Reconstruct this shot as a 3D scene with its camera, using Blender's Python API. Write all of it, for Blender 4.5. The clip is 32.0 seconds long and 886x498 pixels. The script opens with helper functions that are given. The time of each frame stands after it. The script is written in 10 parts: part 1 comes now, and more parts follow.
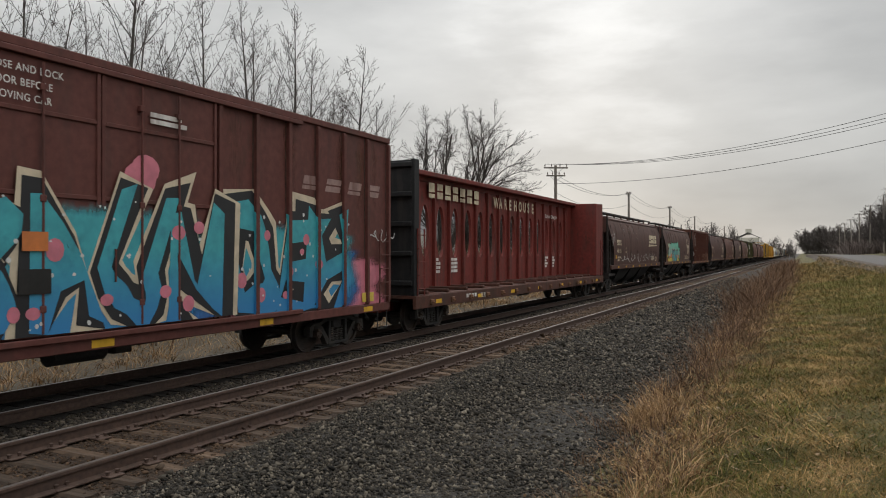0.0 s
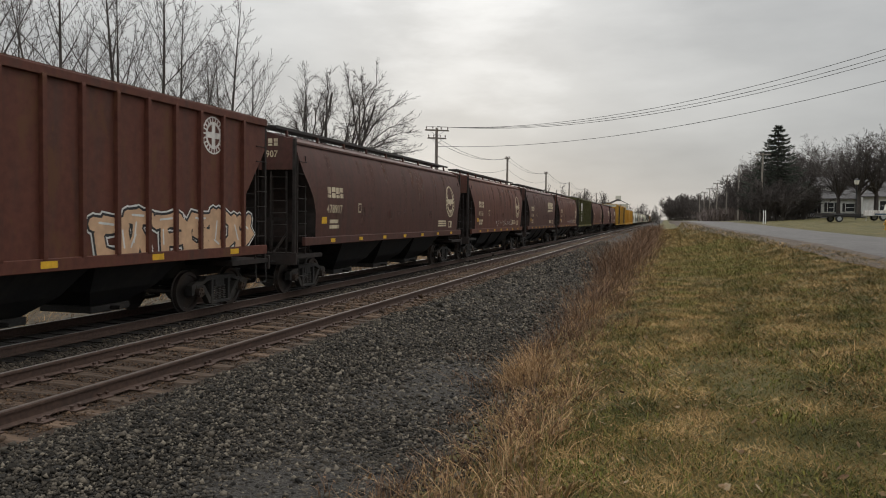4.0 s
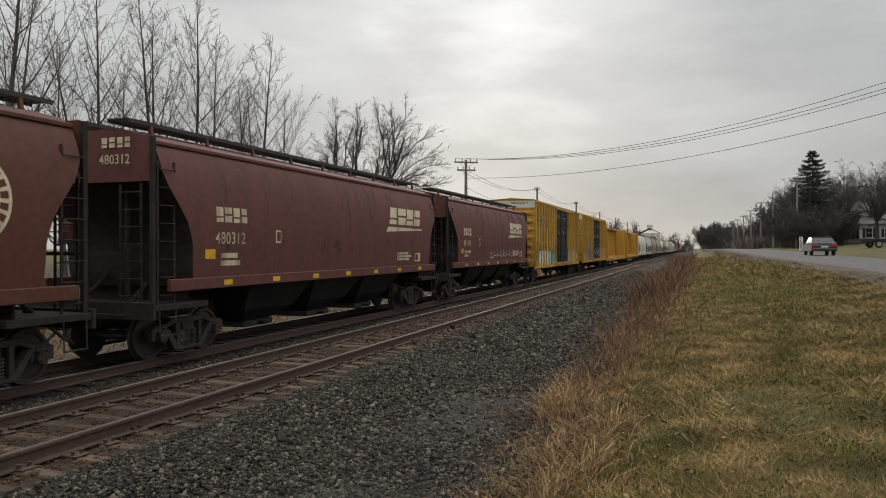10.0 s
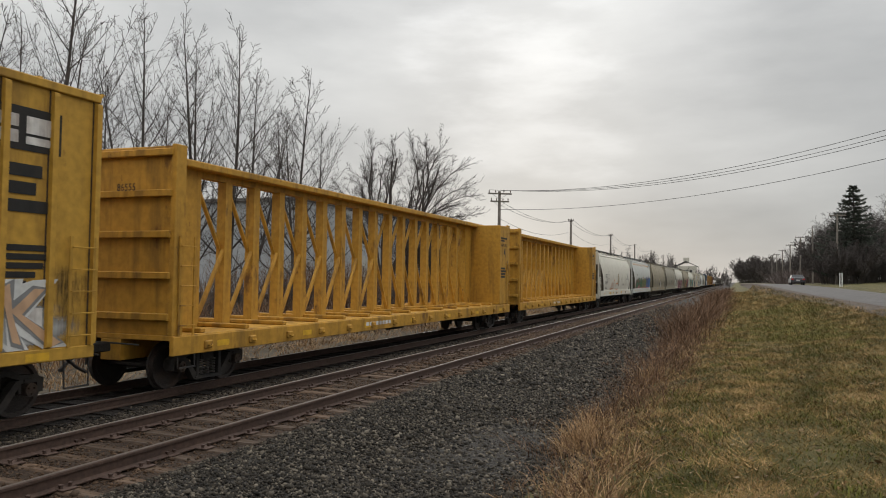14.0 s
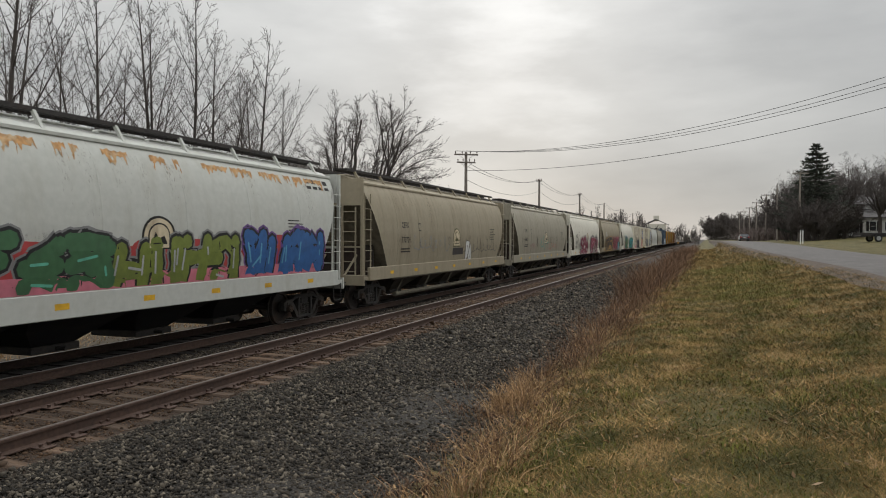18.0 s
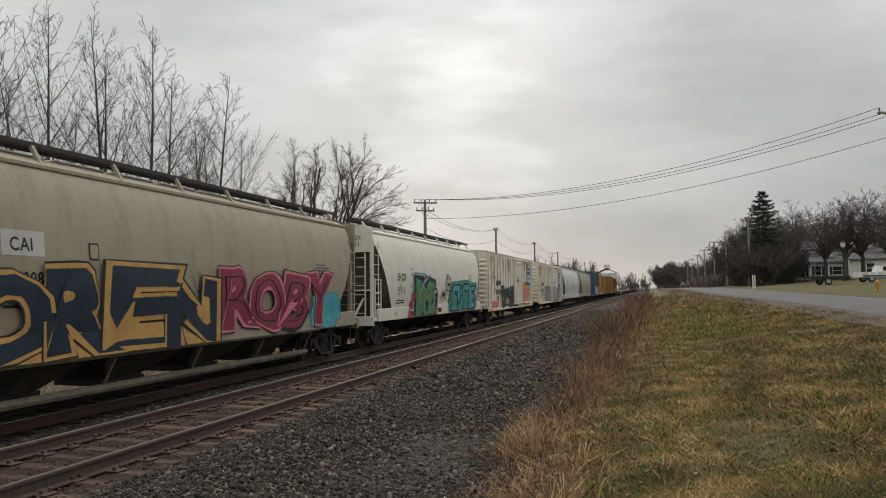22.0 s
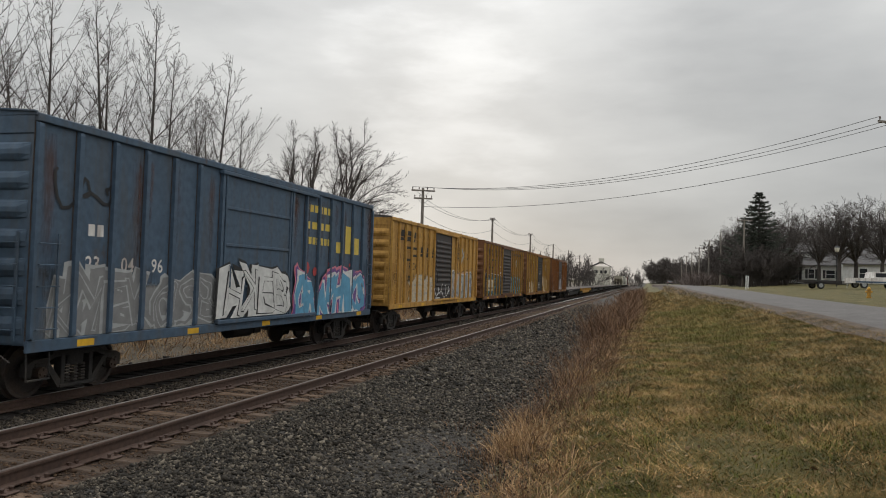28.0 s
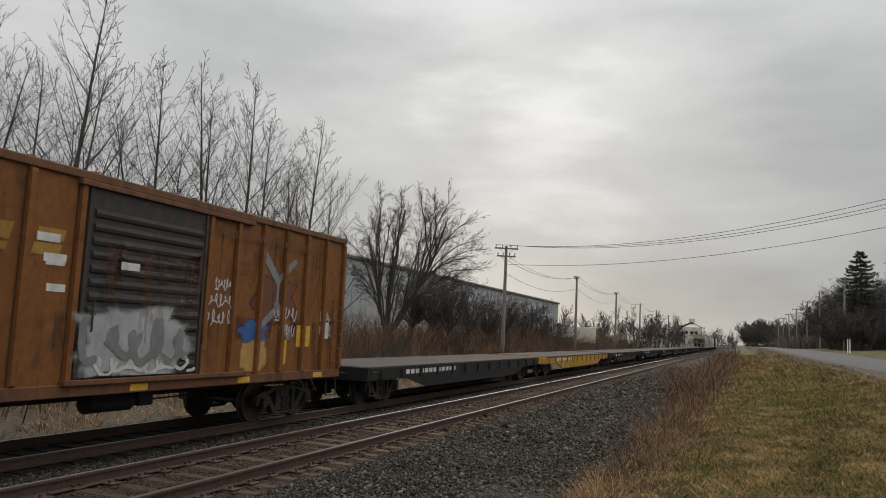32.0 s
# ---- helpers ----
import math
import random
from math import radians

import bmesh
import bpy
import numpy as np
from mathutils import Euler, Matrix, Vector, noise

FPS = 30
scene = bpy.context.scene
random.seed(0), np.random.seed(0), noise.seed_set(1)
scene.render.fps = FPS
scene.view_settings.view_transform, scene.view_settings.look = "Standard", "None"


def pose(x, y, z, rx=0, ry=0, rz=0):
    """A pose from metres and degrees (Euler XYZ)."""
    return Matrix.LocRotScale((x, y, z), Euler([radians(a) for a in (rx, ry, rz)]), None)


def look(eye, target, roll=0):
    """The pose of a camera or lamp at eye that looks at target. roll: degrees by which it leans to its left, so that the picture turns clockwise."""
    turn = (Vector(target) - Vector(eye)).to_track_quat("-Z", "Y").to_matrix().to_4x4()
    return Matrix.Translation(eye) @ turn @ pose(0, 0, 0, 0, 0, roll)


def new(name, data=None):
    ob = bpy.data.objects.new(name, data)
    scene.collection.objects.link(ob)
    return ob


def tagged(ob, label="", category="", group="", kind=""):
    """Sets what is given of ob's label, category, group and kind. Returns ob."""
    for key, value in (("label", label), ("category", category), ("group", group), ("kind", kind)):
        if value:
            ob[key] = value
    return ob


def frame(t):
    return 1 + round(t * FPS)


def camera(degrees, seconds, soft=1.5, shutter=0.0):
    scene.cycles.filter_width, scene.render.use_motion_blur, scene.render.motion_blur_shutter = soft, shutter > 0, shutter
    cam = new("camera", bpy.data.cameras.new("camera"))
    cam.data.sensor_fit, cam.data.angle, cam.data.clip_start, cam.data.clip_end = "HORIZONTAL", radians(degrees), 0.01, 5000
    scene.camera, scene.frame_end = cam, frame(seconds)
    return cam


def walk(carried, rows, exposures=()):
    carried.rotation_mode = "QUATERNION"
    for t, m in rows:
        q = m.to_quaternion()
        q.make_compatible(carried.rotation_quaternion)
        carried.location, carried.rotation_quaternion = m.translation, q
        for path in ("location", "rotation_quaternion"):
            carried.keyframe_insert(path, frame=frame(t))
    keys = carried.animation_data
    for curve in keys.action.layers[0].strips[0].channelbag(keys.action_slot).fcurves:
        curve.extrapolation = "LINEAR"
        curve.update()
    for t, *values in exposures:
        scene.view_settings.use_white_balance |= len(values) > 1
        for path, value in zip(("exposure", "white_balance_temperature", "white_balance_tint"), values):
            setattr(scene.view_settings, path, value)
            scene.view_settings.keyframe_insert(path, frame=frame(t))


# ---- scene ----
cam = camera(60.46, 32.0, soft=1.0, shutter=0.03)
PATH = [
    (0.0, pose(0.114, -0.334, 2.087, 90.32, 0.03, 25.23)),
    (0.5, pose(0.090, -0.336, 2.092, 90.24, -0.23, 25.66)),
    (1.0, pose(0.087, -0.212, 2.068, 90.39, -0.56, 23.17)),
    (1.5, pose(0.092, -0.207, 2.070, 90.38, -1.32, 19.28)),
    (2.0, pose(0.109, -0.194, 2.055, 90.14, -1.02, 19.12)),
    (2.5, pose(0.106, -0.286, 2.066, 88.81, -1.50, 19.78)),
    (3.0, pose(0.032, -0.145, 2.032, 87.71, -1.53, 23.65)),
    (3.5, pose(0.063, -0.142, 2.038, 87.57, -0.37, 21.08)),
    (4.0, pose(0.081, -0.107, 2.035, 87.54, -0.80, 16.27)),
    (4.5, pose(0.056, -0.217, 2.048, 90.28, -0.93, 15.81)),
    (6.5, pose(0.050, -0.034, 1.971, 89.72, -0.53, 18.06)),
    (7.0, pose(0.033, -0.026, 1.987, 89.66, -0.16, 18.28)),
    (7.5, pose(0.004, -0.077, 1.988, 89.55, -0.09, 18.34)),
    (8.0, pose(0.011, 0.009, 1.983, 89.67, -0.16, 18.20)),
    (8.5, pose(0.013, 0.004, 1.984, 89.68, -0.10, 18.28)),
    (9.0, pose(-0.000, 0.000, 1.985, 89.76, -0.00, 18.91)),
    (9.5, pose(0.019, -0.002, 1.982, 89.69, 0.08, 18.61)),
    (10.0, pose(0.016, 0.001, 1.980, 89.96, 0.08, 18.54)),
    (10.5, pose(0.018, -0.006, 1.986, 89.95, 0.19, 18.81)),
    (11.0, pose(0.020, -0.001, 1.986, 90.16, 0.29, 18.68)),
    (11.5, pose(0.011, -0.025, 2.002, 90.28, 0.23, 19.56)),
    (12.0, pose(-0.021, -0.169, 2.029, 90.09, 0.02, 20.16)),
    (12.5, pose(-0.018, -0.164, 2.039, 90.40, -0.17, 21.78)),
    (13.0, pose(-0.002, -0.258, 2.032, 90.90, -0.04, 22.87)),
    (13.5, pose(0.034, -0.165, 2.030, 91.40, 0.15, 22.59)),
    (14.0, pose(0.240, -0.279, 2.074, 92.15, -0.86, 21.08)),
    (14.5, pose(0.643, -0.360, 2.265, 91.95, -1.02, 17.68)),
    (16.5, pose(0.665, -0.391, 2.163, 90.97, -1.55, 18.28)),
    (17.0, pose(0.869, -0.425, 2.207, 90.53, -2.36, 19.19)),
    (17.5, pose(0.994, -0.335, 2.223, 89.01, -1.34, 20.81)),
    (18.0, pose(0.918, -0.312, 2.221, 89.14, -0.28, 19.11)),
    (18.5, pose(0.791, -0.302, 2.131, 87.52, -1.64, 16.59)),
    (19.0, pose(0.673, -0.309, 2.096, 86.45, -1.97, 20.35)),
    (19.5, pose(0.568, -0.073, 2.110, 87.89, -1.50, 29.30)),
    (20.0, pose(0.422, -0.001, 2.038, 90.76, -0.89, 26.33)),
    (20.5, pose(0.277, -0.054, 1.957, 90.20, -0.42, 22.60)),
    (21.0, pose(0.163, 0.113, 1.984, 91.46, -0.30, 24.40)),
    (21.5, pose(0.002, 0.238, 1.928, 93.27, 0.42, 22.84)),
    (22.0, pose(-0.086, 0.246, 1.890, 93.07, 0.58, 15.48)),
    (22.5, pose(-0.113, 0.331, 1.880, 93.10, 0.83, 17.05)),
    (23.0, pose(-0.163, 0.312, 1.883, 93.89, 0.73, 17.07)),
    (23.5, pose(-0.257, 0.421, 1.913, 95.12, -0.31, 19.04)),
    (24.0, pose(-0.228, 0.300, 1.942, 94.94, 0.80, 19.86)),
    (24.5, pose(-0.231, 0.398, 1.936, 97.27, 0.42, 20.56)),
    (25.0, pose(-0.253, 0.339, 1.932, 94.78, -1.14, 22.60)),
    (25.5, pose(-0.250, 0.412, 1.905, 92.66, 0.14, 21.63)),
    (27.5, pose(-0.100, 0.063, 2.099, 94.74, -2.61, 16.17)),
    (28.0, pose(-0.086, 0.103, 2.098, 92.04, -1.81, 15.04)),
    (28.5, pose(-0.060, 0.109, 2.087, 92.51, -1.81, 15.15)),
    (29.0, pose(-0.086, 0.163, 2.071, 92.38, -2.56, 16.82)),
    (29.5, pose(-0.093, 0.044, 2.046, 94.49, -2.42, 17.02)),
    (30.0, pose(-0.077, -0.080, 1.974, 95.11, -1.74, 18.64)),
    (30.5, pose(-0.100, 0.038, 1.953, 95.03, -1.40, 18.56)),
    (31.0, pose(-0.099, 0.051, 2.003, 95.85, -2.09, 18.91)),
    (31.5, pose(0.167, -0.210, 2.070, 95.86, -2.68, 20.39)),
    (32.0, pose(0.138, -0.259, 2.055, 96.14, -2.69, 21.33)),
]
EXPOSURES = [(0.0, 0.0), (18.5, 0.0), (20.0, -0.08), (21.5, 0.0), (23.0, -0.06), (24.0, -0.12), (25.0, -0.40), (27.5, 0.0), (29.0, 0.0), (30.0, -0.13), (31.0, -0.08), (32.0, -0.17)]
walk(cam, PATH, EXPOSURES)

# ---- sky and sun: a low sun behind thick cloud ----
SUN_AZ, SUN_EL = radians(15.0), radians(14.5)      # azimuth to the left of the track's direction
SUN_DIR = Vector((-math.sin(SUN_AZ) * math.cos(SUN_EL), math.cos(SUN_AZ) * math.cos(SUN_EL), math.sin(SUN_EL)))
world = bpy.data.worlds.new("overcast_sky")
scene.world = world
world.use_nodes = True
wn, wl = world.node_tree.nodes, world.node_tree.links
wn.clear()


def wnode(kind, **values):
    n = wn.new(kind)
    for key, value in values.items():
        n.inputs[key].default_value = value
    return n


w_out, w_bg = wn.new("ShaderNodeOutputWorld"), wn.new("ShaderNodeBackground")
w_sky = wn.new("ShaderNodeTexSky")
w_sky.sky_type, w_sky.sun_disc = "NISHITA", False
w_sky.sun_elevation, w_sky.sun_rotation = SUN_EL, -SUN_AZ
w_co = wn.new("ShaderNodeTexCoord")
w_map = wn.new("ShaderNodeMapping")
w_map.inputs["Scale"].default_value = (1.0, 1.0, 3.2)
wl.new(w_co.outputs["Generated"], w_map.inputs["Vector"])
w_noise = wnode("ShaderNodeTexNoise", Scale=2.9, Detail=6.0, Roughness=0.52)
wl.new(w_map.outputs["Vector"], w_noise.inputs["Vector"])
w_ramp = wn.new("ShaderNodeValToRGB")
w_ramp.color_ramp.elements[0].position, w_ramp.color_ramp.elements[0].color = 0.30, (0.452, 0.460, 0.462, 1)
w_ramp.color_ramp.elements[1].position, w_ramp.color_ramp.elements[1].color = 0.70, (0.64, 0.645, 0.635, 1)
wl.new(w_noise.outputs["Fac"], w_ramp.inputs["Fac"])
# the cloud glows softly round the hidden sun
w_dot = wn.new("ShaderNodeVectorMath")
w_dot.operation = "DOT_PRODUCT"
wl.new(w_co.outputs["Generated"], w_dot.inputs[0])
w_dot.inputs[1].default_value = SUN_DIR
w_warp = wn.new("ShaderNodeMath")
w_warp.operation = "MULTIPLY_ADD"
wl.new(w_noise.outputs["Fac"], w_warp.inputs[0])
w_warp.inputs[1].default_value = 0.075
wl.new(w_dot.outputs["Value"], w_warp.inputs[2])
w_glow = wn.new("ShaderNodeMapRange")
w_glow.interpolation_type = "SMOOTHERSTEP"
for i, value in ((1, 0.962), (2, 1.04), (3, 0.0), (4, 0.10)):
    w_glow.inputs[i].default_value = value
wl.new(w_warp.outputs[0], w_glow.inputs[0])
w_wide = wn.new("ShaderNodeMapRange")
for i, value in ((1, 0.5), (2, 1.02), (3, 0.02), (4, 0.0)):
    w_wide.inputs[i].default_value = value
wl.new(w_warp.outputs[0], w_wide.inputs[0])
# a thin, ragged place in the cloud before the sun
w_thin = wnode("ShaderNodeTexNoise", Scale=5.5, Detail=7.0, Roughness=0.55)
wl.new(w_map.outputs["Vector"], w_thin.inputs["Vector"])
w_rag = wn.new("ShaderNodeMath")
w_rag.operation = "MULTIPLY_ADD"
wl.new(w_thin.outputs["Fac"], w_rag.inputs[0])
w_rag.inputs[1].default_value = 0.05
wl.new(w_dot.outputs["Value"], w_rag.inputs[2])
w_core = wn.new("ShaderNodeMapRange")
w_core.interpolation_type = "SMOOTHSTEP"
for i, value in ((1, 1.014), (2, 1.032), (3, 0.0), (4, 0.17)):
    w_core.inputs[i].default_value = value
wl.new(w_rag.outputs[0], w_core.inputs[0])
w_both = wn.new("ShaderNodeMath")
w_both.operation = "ADD"
wl.new(w_glow.outputs[0], w_both.inputs[0])
wl.new(w_core.outputs[0], w_both.inputs[1])
w_add = wn.new("ShaderNodeMath")
w_add.operation = "ADD"
wl.new(w_both.outputs[0], w_add.inputs[0])
wl.new(w_wide.outputs[0], w_add.inputs[1])
w_sum = wn.new("ShaderNodeVectorMath")
w_sum.operation = "ADD"
wl.new(w_ramp.outputs["Color"], w_sum.inputs[0])
wl.new(w_add.outputs[0], w_sum.inputs[1])
w_mix = wn.new("ShaderNodeMix")
w_mix.data_type = "RGBA"
w_mix.inputs["Factor"].default_value = 0.003
# an overcast sky is brightest overhead
w_sep = wn.new("ShaderNodeSeparateXYZ")
wl.new(w_co.outputs["Generated"], w_sep.inputs[0])
w_sq = wn.new("ShaderNodeMath")
w_sq.operation = "MULTIPLY"
wl.new(w_sep.outputs["Z"], w_sq.inputs[0])
wl.new(w_sep.outputs["Z"], w_sq.inputs[1])
w_up = wn.new("ShaderNodeMath")
w_up.operation = "MULTIPLY_ADD"
w_up.inputs[1].default_value, w_up.inputs[2].default_value = 3.1, 0.82
wl.new(w_sq.outputs[0], w_up.inputs[0])
w_lift = wn.new("ShaderNodeVectorMath")
w_lift.operation = "SCALE"
wl.new(w_sum.outputs[0], w_lift.inputs[0])
wl.new(w_up.outputs[0], w_lift.inputs["Scale"])
wl.new(w_lift.outputs[0], w_mix.inputs["A"])
wl.new(w_sky.outputs[0], w_mix.inputs["B"])
wl.new(w_mix.outputs["Result"], w_bg.inputs["Color"])
w_bg.inputs["Strength"].default_value = 1.0
wl.new(w_bg.outputs[0], w_out.inputs[0])

sun = new("sun", bpy.data.lights.new("sun", "SUN"))
sun.data.energy, sun.data.angle, sun.data.color = 0.6, radians(25.0), (1.0, 0.97, 0.93)
sun.matrix_world = look(SUN_DIR * 50, (0, 0, 0))

# ---- materials ----
def material(name, colour, rough=0.7, metal=0.0, vary=0.25, grain=40.0, bump=0.15, stain=None, stain_scale=1.2, stain_amount=0.5,
             streak=False, piece=0.0, island=0.0, spec=0.4, stretch=(1, 1, 1), coat=0.0, rust=None, rust_at=0.56):
    """A surface with fine grain, broad stains (running down where streak is set) and an uneven gloss."""
    m = bpy.data.materials.new(name)
    m.use_nodes = True
    nt, ln = m.node_tree.nodes, m.node_tree.links
    b = nt["Principled BSDF"]
    b.inputs["Roughness"].default_value, b.inputs["Metallic"].default_value = rough, metal
    b.inputs["Specular IOR Level"].default_value = spec
    if coat:
        b.inputs["Coat Weight"].default_value = coat
    co, mp = nt.new("ShaderNodeTexCoord"), nt.new("ShaderNodeMapping")
    mp.inputs["Scale"].default_value = stretch
    ln.new(co.outputs["Object"], mp.inputs["Vector"])
    fine = nt.new("ShaderNodeTexNoise")
    fine.inputs["Scale"].default_value, fine.inputs["Detail"].default_value = grain, 4
    ln.new(mp.outputs["Vector"], fine.inputs["Vector"])
    broad = nt.new("ShaderNodeTexNoise")
    broad.inputs["Scale"].default_value, broad.inputs["Detail"].default_value, broad.inputs["Roughness"].default_value = stain_scale, 6, 0.62
    if streak:
        run = nt.new("ShaderNodeMapping")
        run.inputs["Scale"].default_value = (2.2, 2.2, 0.28)
        ln.new(co.outputs["Object"], run.inputs["Vector"])
        ln.new(run.outputs["Vector"], broad.inputs["Vector"])
    else:
        ln.new(mp.outputs["Vector"], broad.inputs["Vector"])
    rgb = nt.new("ShaderNodeMix")
    rgb.data_type = "RGBA"
    rgb.blend_type = "MULTIPLY"
    rgb.inputs["A"].default_value = (*colour, 1)
    rgb.inputs["Factor"].default_value = 1.0
    tone = nt.new("ShaderNodeMapRange")
    for i, value in ((1, 0.3), (2, 0.7), (3, 1 - vary), (4, 1 + vary)):
        tone.inputs[i].default_value = value
    ln.new(fine.outputs["Fac"], tone.inputs[0])
    ln.new(tone.outputs[0], rgb.inputs["B"])
    last = rgb.outputs["Result"]
    if stain:
        mask = nt.new("ShaderNodeMapRange")
        mask.interpolation_type = "SMOOTHSTEP"
        for i, value in ((1, 0.46), (2, 0.70), (3, 0.0), (4, stain_amount)):
            mask.inputs[i].default_value = value
        ln.new(broad.outputs["Fac"], mask.inputs[0])
        st = nt.new("ShaderNodeMix")
        st.data_type = "RGBA"
        ln.new(mask.outputs[0], st.inputs["Factor"])
        ln.new(last, st.inputs["A"])
        st.inputs["B"].default_value = (*stain, 1)
        last = st.outputs["Result"]
    if rust:
        # flaking patches and chips, different on every piece
        ob, shift = nt.new("ShaderNodeObjectInfo"), nt.new("ShaderNodeVectorMath")
        shift.operation = "MULTIPLY_ADD"
        ln.new(ob.outputs["Random"], shift.inputs[0])
        shift.inputs[1].default_value = (17.0, 31.0, 23.0)
        ln.new(co.outputs["Object"], shift.inputs[2])
        flat = nt.new("ShaderNodeMapping")
        flat.inputs["Scale"].default_value = (1.0, 1.0, 0.45)
        ln.new(shift.outputs[0], flat.inputs["Vector"])
        for scale, low, high, most in ((1.5, rust_at, rust_at + 0.1, 0.85), (7.0, rust_at + 0.06, rust_at + 0.1, 0.7)):
            patch, edge, mix = nt.new("ShaderNodeTexNoise"), nt.new("ShaderNodeMapRange"), nt.new("ShaderNodeMix")
            patch.inputs["Scale"].default_value, patch.inputs["Detail"].default_value, patch.inputs["Roughness"].default_value = scale, 9, 0.68
            ln.new(flat.outputs[0], patch.inputs["Vector"])
            for i, value in ((1, low), (2, high), (3, 0.0), (4, most)):
                edge.inputs[i].default_value = value
            ln.new(patch.outputs["Fac"], edge.inputs[0])
            mix.data_type = "RGBA"
            ln.new(edge.outputs[0], mix.inputs["Factor"])
            ln.new(last, mix.inputs["A"])
            mix.inputs["B"].default_value = (*rust, 1)
            last = mix.outputs["Result"]
    for amount, socket in ((piece, "piece"), (island, "island")):
        if amount:
            if socket == "piece":
                src = nt.new("ShaderNodeObjectInfo").outputs["Random"]
            else:
                src = nt.new("ShaderNodeNewGeometry").outputs["Random Per Island"]
            rng = nt.new("ShaderNodeMapRange")
            rng.inputs[3].default_value, rng.inputs[4].default_value = 1 - amount, 1 + amount
            ln.new(src, rng.inputs[0])
            mul = nt.new("ShaderNodeMix")
            mul.data_type, mul.blend_type = "RGBA", "MULTIPLY"
            mul.inputs["Factor"].default_value = 1.0
            ln.new(last, mul.inputs["A"])
            ln.new(rng.outputs[0], mul.inputs["B"])
            last = mul.outputs["Result"]
    ln.new(last, b.inputs["Base Color"])
    gl = nt.new("ShaderNodeMapRange")
    gl.inputs[3].default_value, gl.inputs[4].default_value = max(0.03, rough - 0.12), min(1.0, rough + 0.12)
    ln.new(broad.outputs["Fac"], gl.inputs[0])
    ln.new(gl.outputs[0], b.inputs["Roughness"])
    if bump:
        bp = nt.new("ShaderNodeBump")
        bp.inputs["Strength"].default_value, bp.inputs["Distance"].default_value = bump, 0.01
        ln.new(fine.outputs["Fac"], bp.inputs["Height"])
        ln.new(bp.outputs[0], b.inputs["Normal"])
    return m


def blend_material(name, colours, scale, rough=0.9, bump=0.4, grain=60.0, island=False, distance=0.02, patches=0.0):
    """Natural ground: a ramp of colours over a layered noise, or one colour of the ramp to each loose piece."""
    m = bpy.data.materials.new(name)
    m.use_nodes = True
    nt, ln = m.node_tree.nodes, m.node_tree.links
    b = nt["Principled BSDF"]
    b.inputs["Roughness"].default_value, b.inputs["Specular IOR Level"].default_value = rough, 0.25
    co = nt.new("ShaderNodeTexCoord")
    n1, n2 = nt.new("ShaderNodeTexNoise"), nt.new("ShaderNodeTexNoise")
    n1.inputs["Scale"].default_value, n1.inputs["Detail"].default_value, n1.inputs["Roughness"].default_value = scale, 8, 0.7
    n2.inputs["Scale"].default_value, n2.inputs["Detail"].default_value = grain, 3
    ln.new(co.outputs["Object"], n1.inputs["Vector"])
    ln.new(co.outputs["Object"], n2.inputs["Vector"])
    ramp = nt.new("ShaderNodeValToRGB")
    el = ramp.color_ramp.elements
    lo, hi = (0.0, 1.0) if island else (0.32, 0.68)
    while len(el) < len(colours):
        el.new(0.5)
    for i, c in enumerate(colours):
        el[i].position, el[i].color = lo + (hi - lo) * i / (len(colours) - 1), (*c, 1)
    if island:
        chance = nt.new("ShaderNodeNewGeometry").outputs["Random Per Island"]
        if patches:
            # whole patches lean to one end of the ramp
            n3, lean, both = nt.new("ShaderNodeTexNoise"), nt.new("ShaderNodeMapRange"), nt.new("ShaderNodeMath")
            n3.inputs["Scale"].default_value, n3.inputs["Detail"].default_value = 1.1, 5
            ln.new(co.outputs["Object"], n3.inputs["Vector"])
            for i, value in ((1, 0.32), (2, 0.68), (3, -patches), (4, patches)):
                lean.inputs[i].default_value = value
            ln.new(n3.outputs["Fac"], lean.inputs[0])
            both.operation = "ADD"
            ln.new(chance, both.inputs[0])
            ln.new(lean.outputs[0], both.inputs[1])
            chance = both.outputs[0]
        ln.new(chance, ramp.inputs["Fac"])
    else:
        ln.new(n1.outputs["Fac"], ramp.inputs["Fac"])
    mul = nt.new("ShaderNodeMix")
    mul.data_type, mul.blend_type = "RGBA", "MULTIPLY"
    mul.inputs["Factor"].default_value = 1.0
    rng = nt.new("ShaderNodeMapRange")
    for i, value in ((1, 0.3), (2, 0.7), (3, 0.6), (4, 1.35)):
        rng.inputs[i].default_value = value
    ln.new(n1.outputs["Fac"] if island else n2.outputs["Fac"], rng.inputs[0])
    ln.new(ramp.outputs["Color"], mul.inputs["A"])
    ln.new(rng.outputs[0], mul.inputs["B"])
    ln.new(mul.outputs["Result"], b.inputs["Base Color"])
    if bump:
        bp = nt.new("ShaderNodeBump")
        bp.inputs["Strength"].default_value, bp.inputs["Distance"].default_value = bump, distance
        ln.new(n2.outputs["Fac"], bp.inputs["Height"])
        ln.new(bp.outputs[0], b.inputs["Normal"])
    return m


def paint(name, colour, dirt=(0.05, 0.04, 0.035), amount=0.55, rough=0.6, vary=0.16, rust=None, rust_at=0.56):
    return material(name, colour, rough=rough, vary=vary, grain=7.0, bump=0.05, stain=dirt, stain_amount=amount, stain_scale=1.1, streak=True, spec=0.22, rust=rust, rust_at=rust_at)


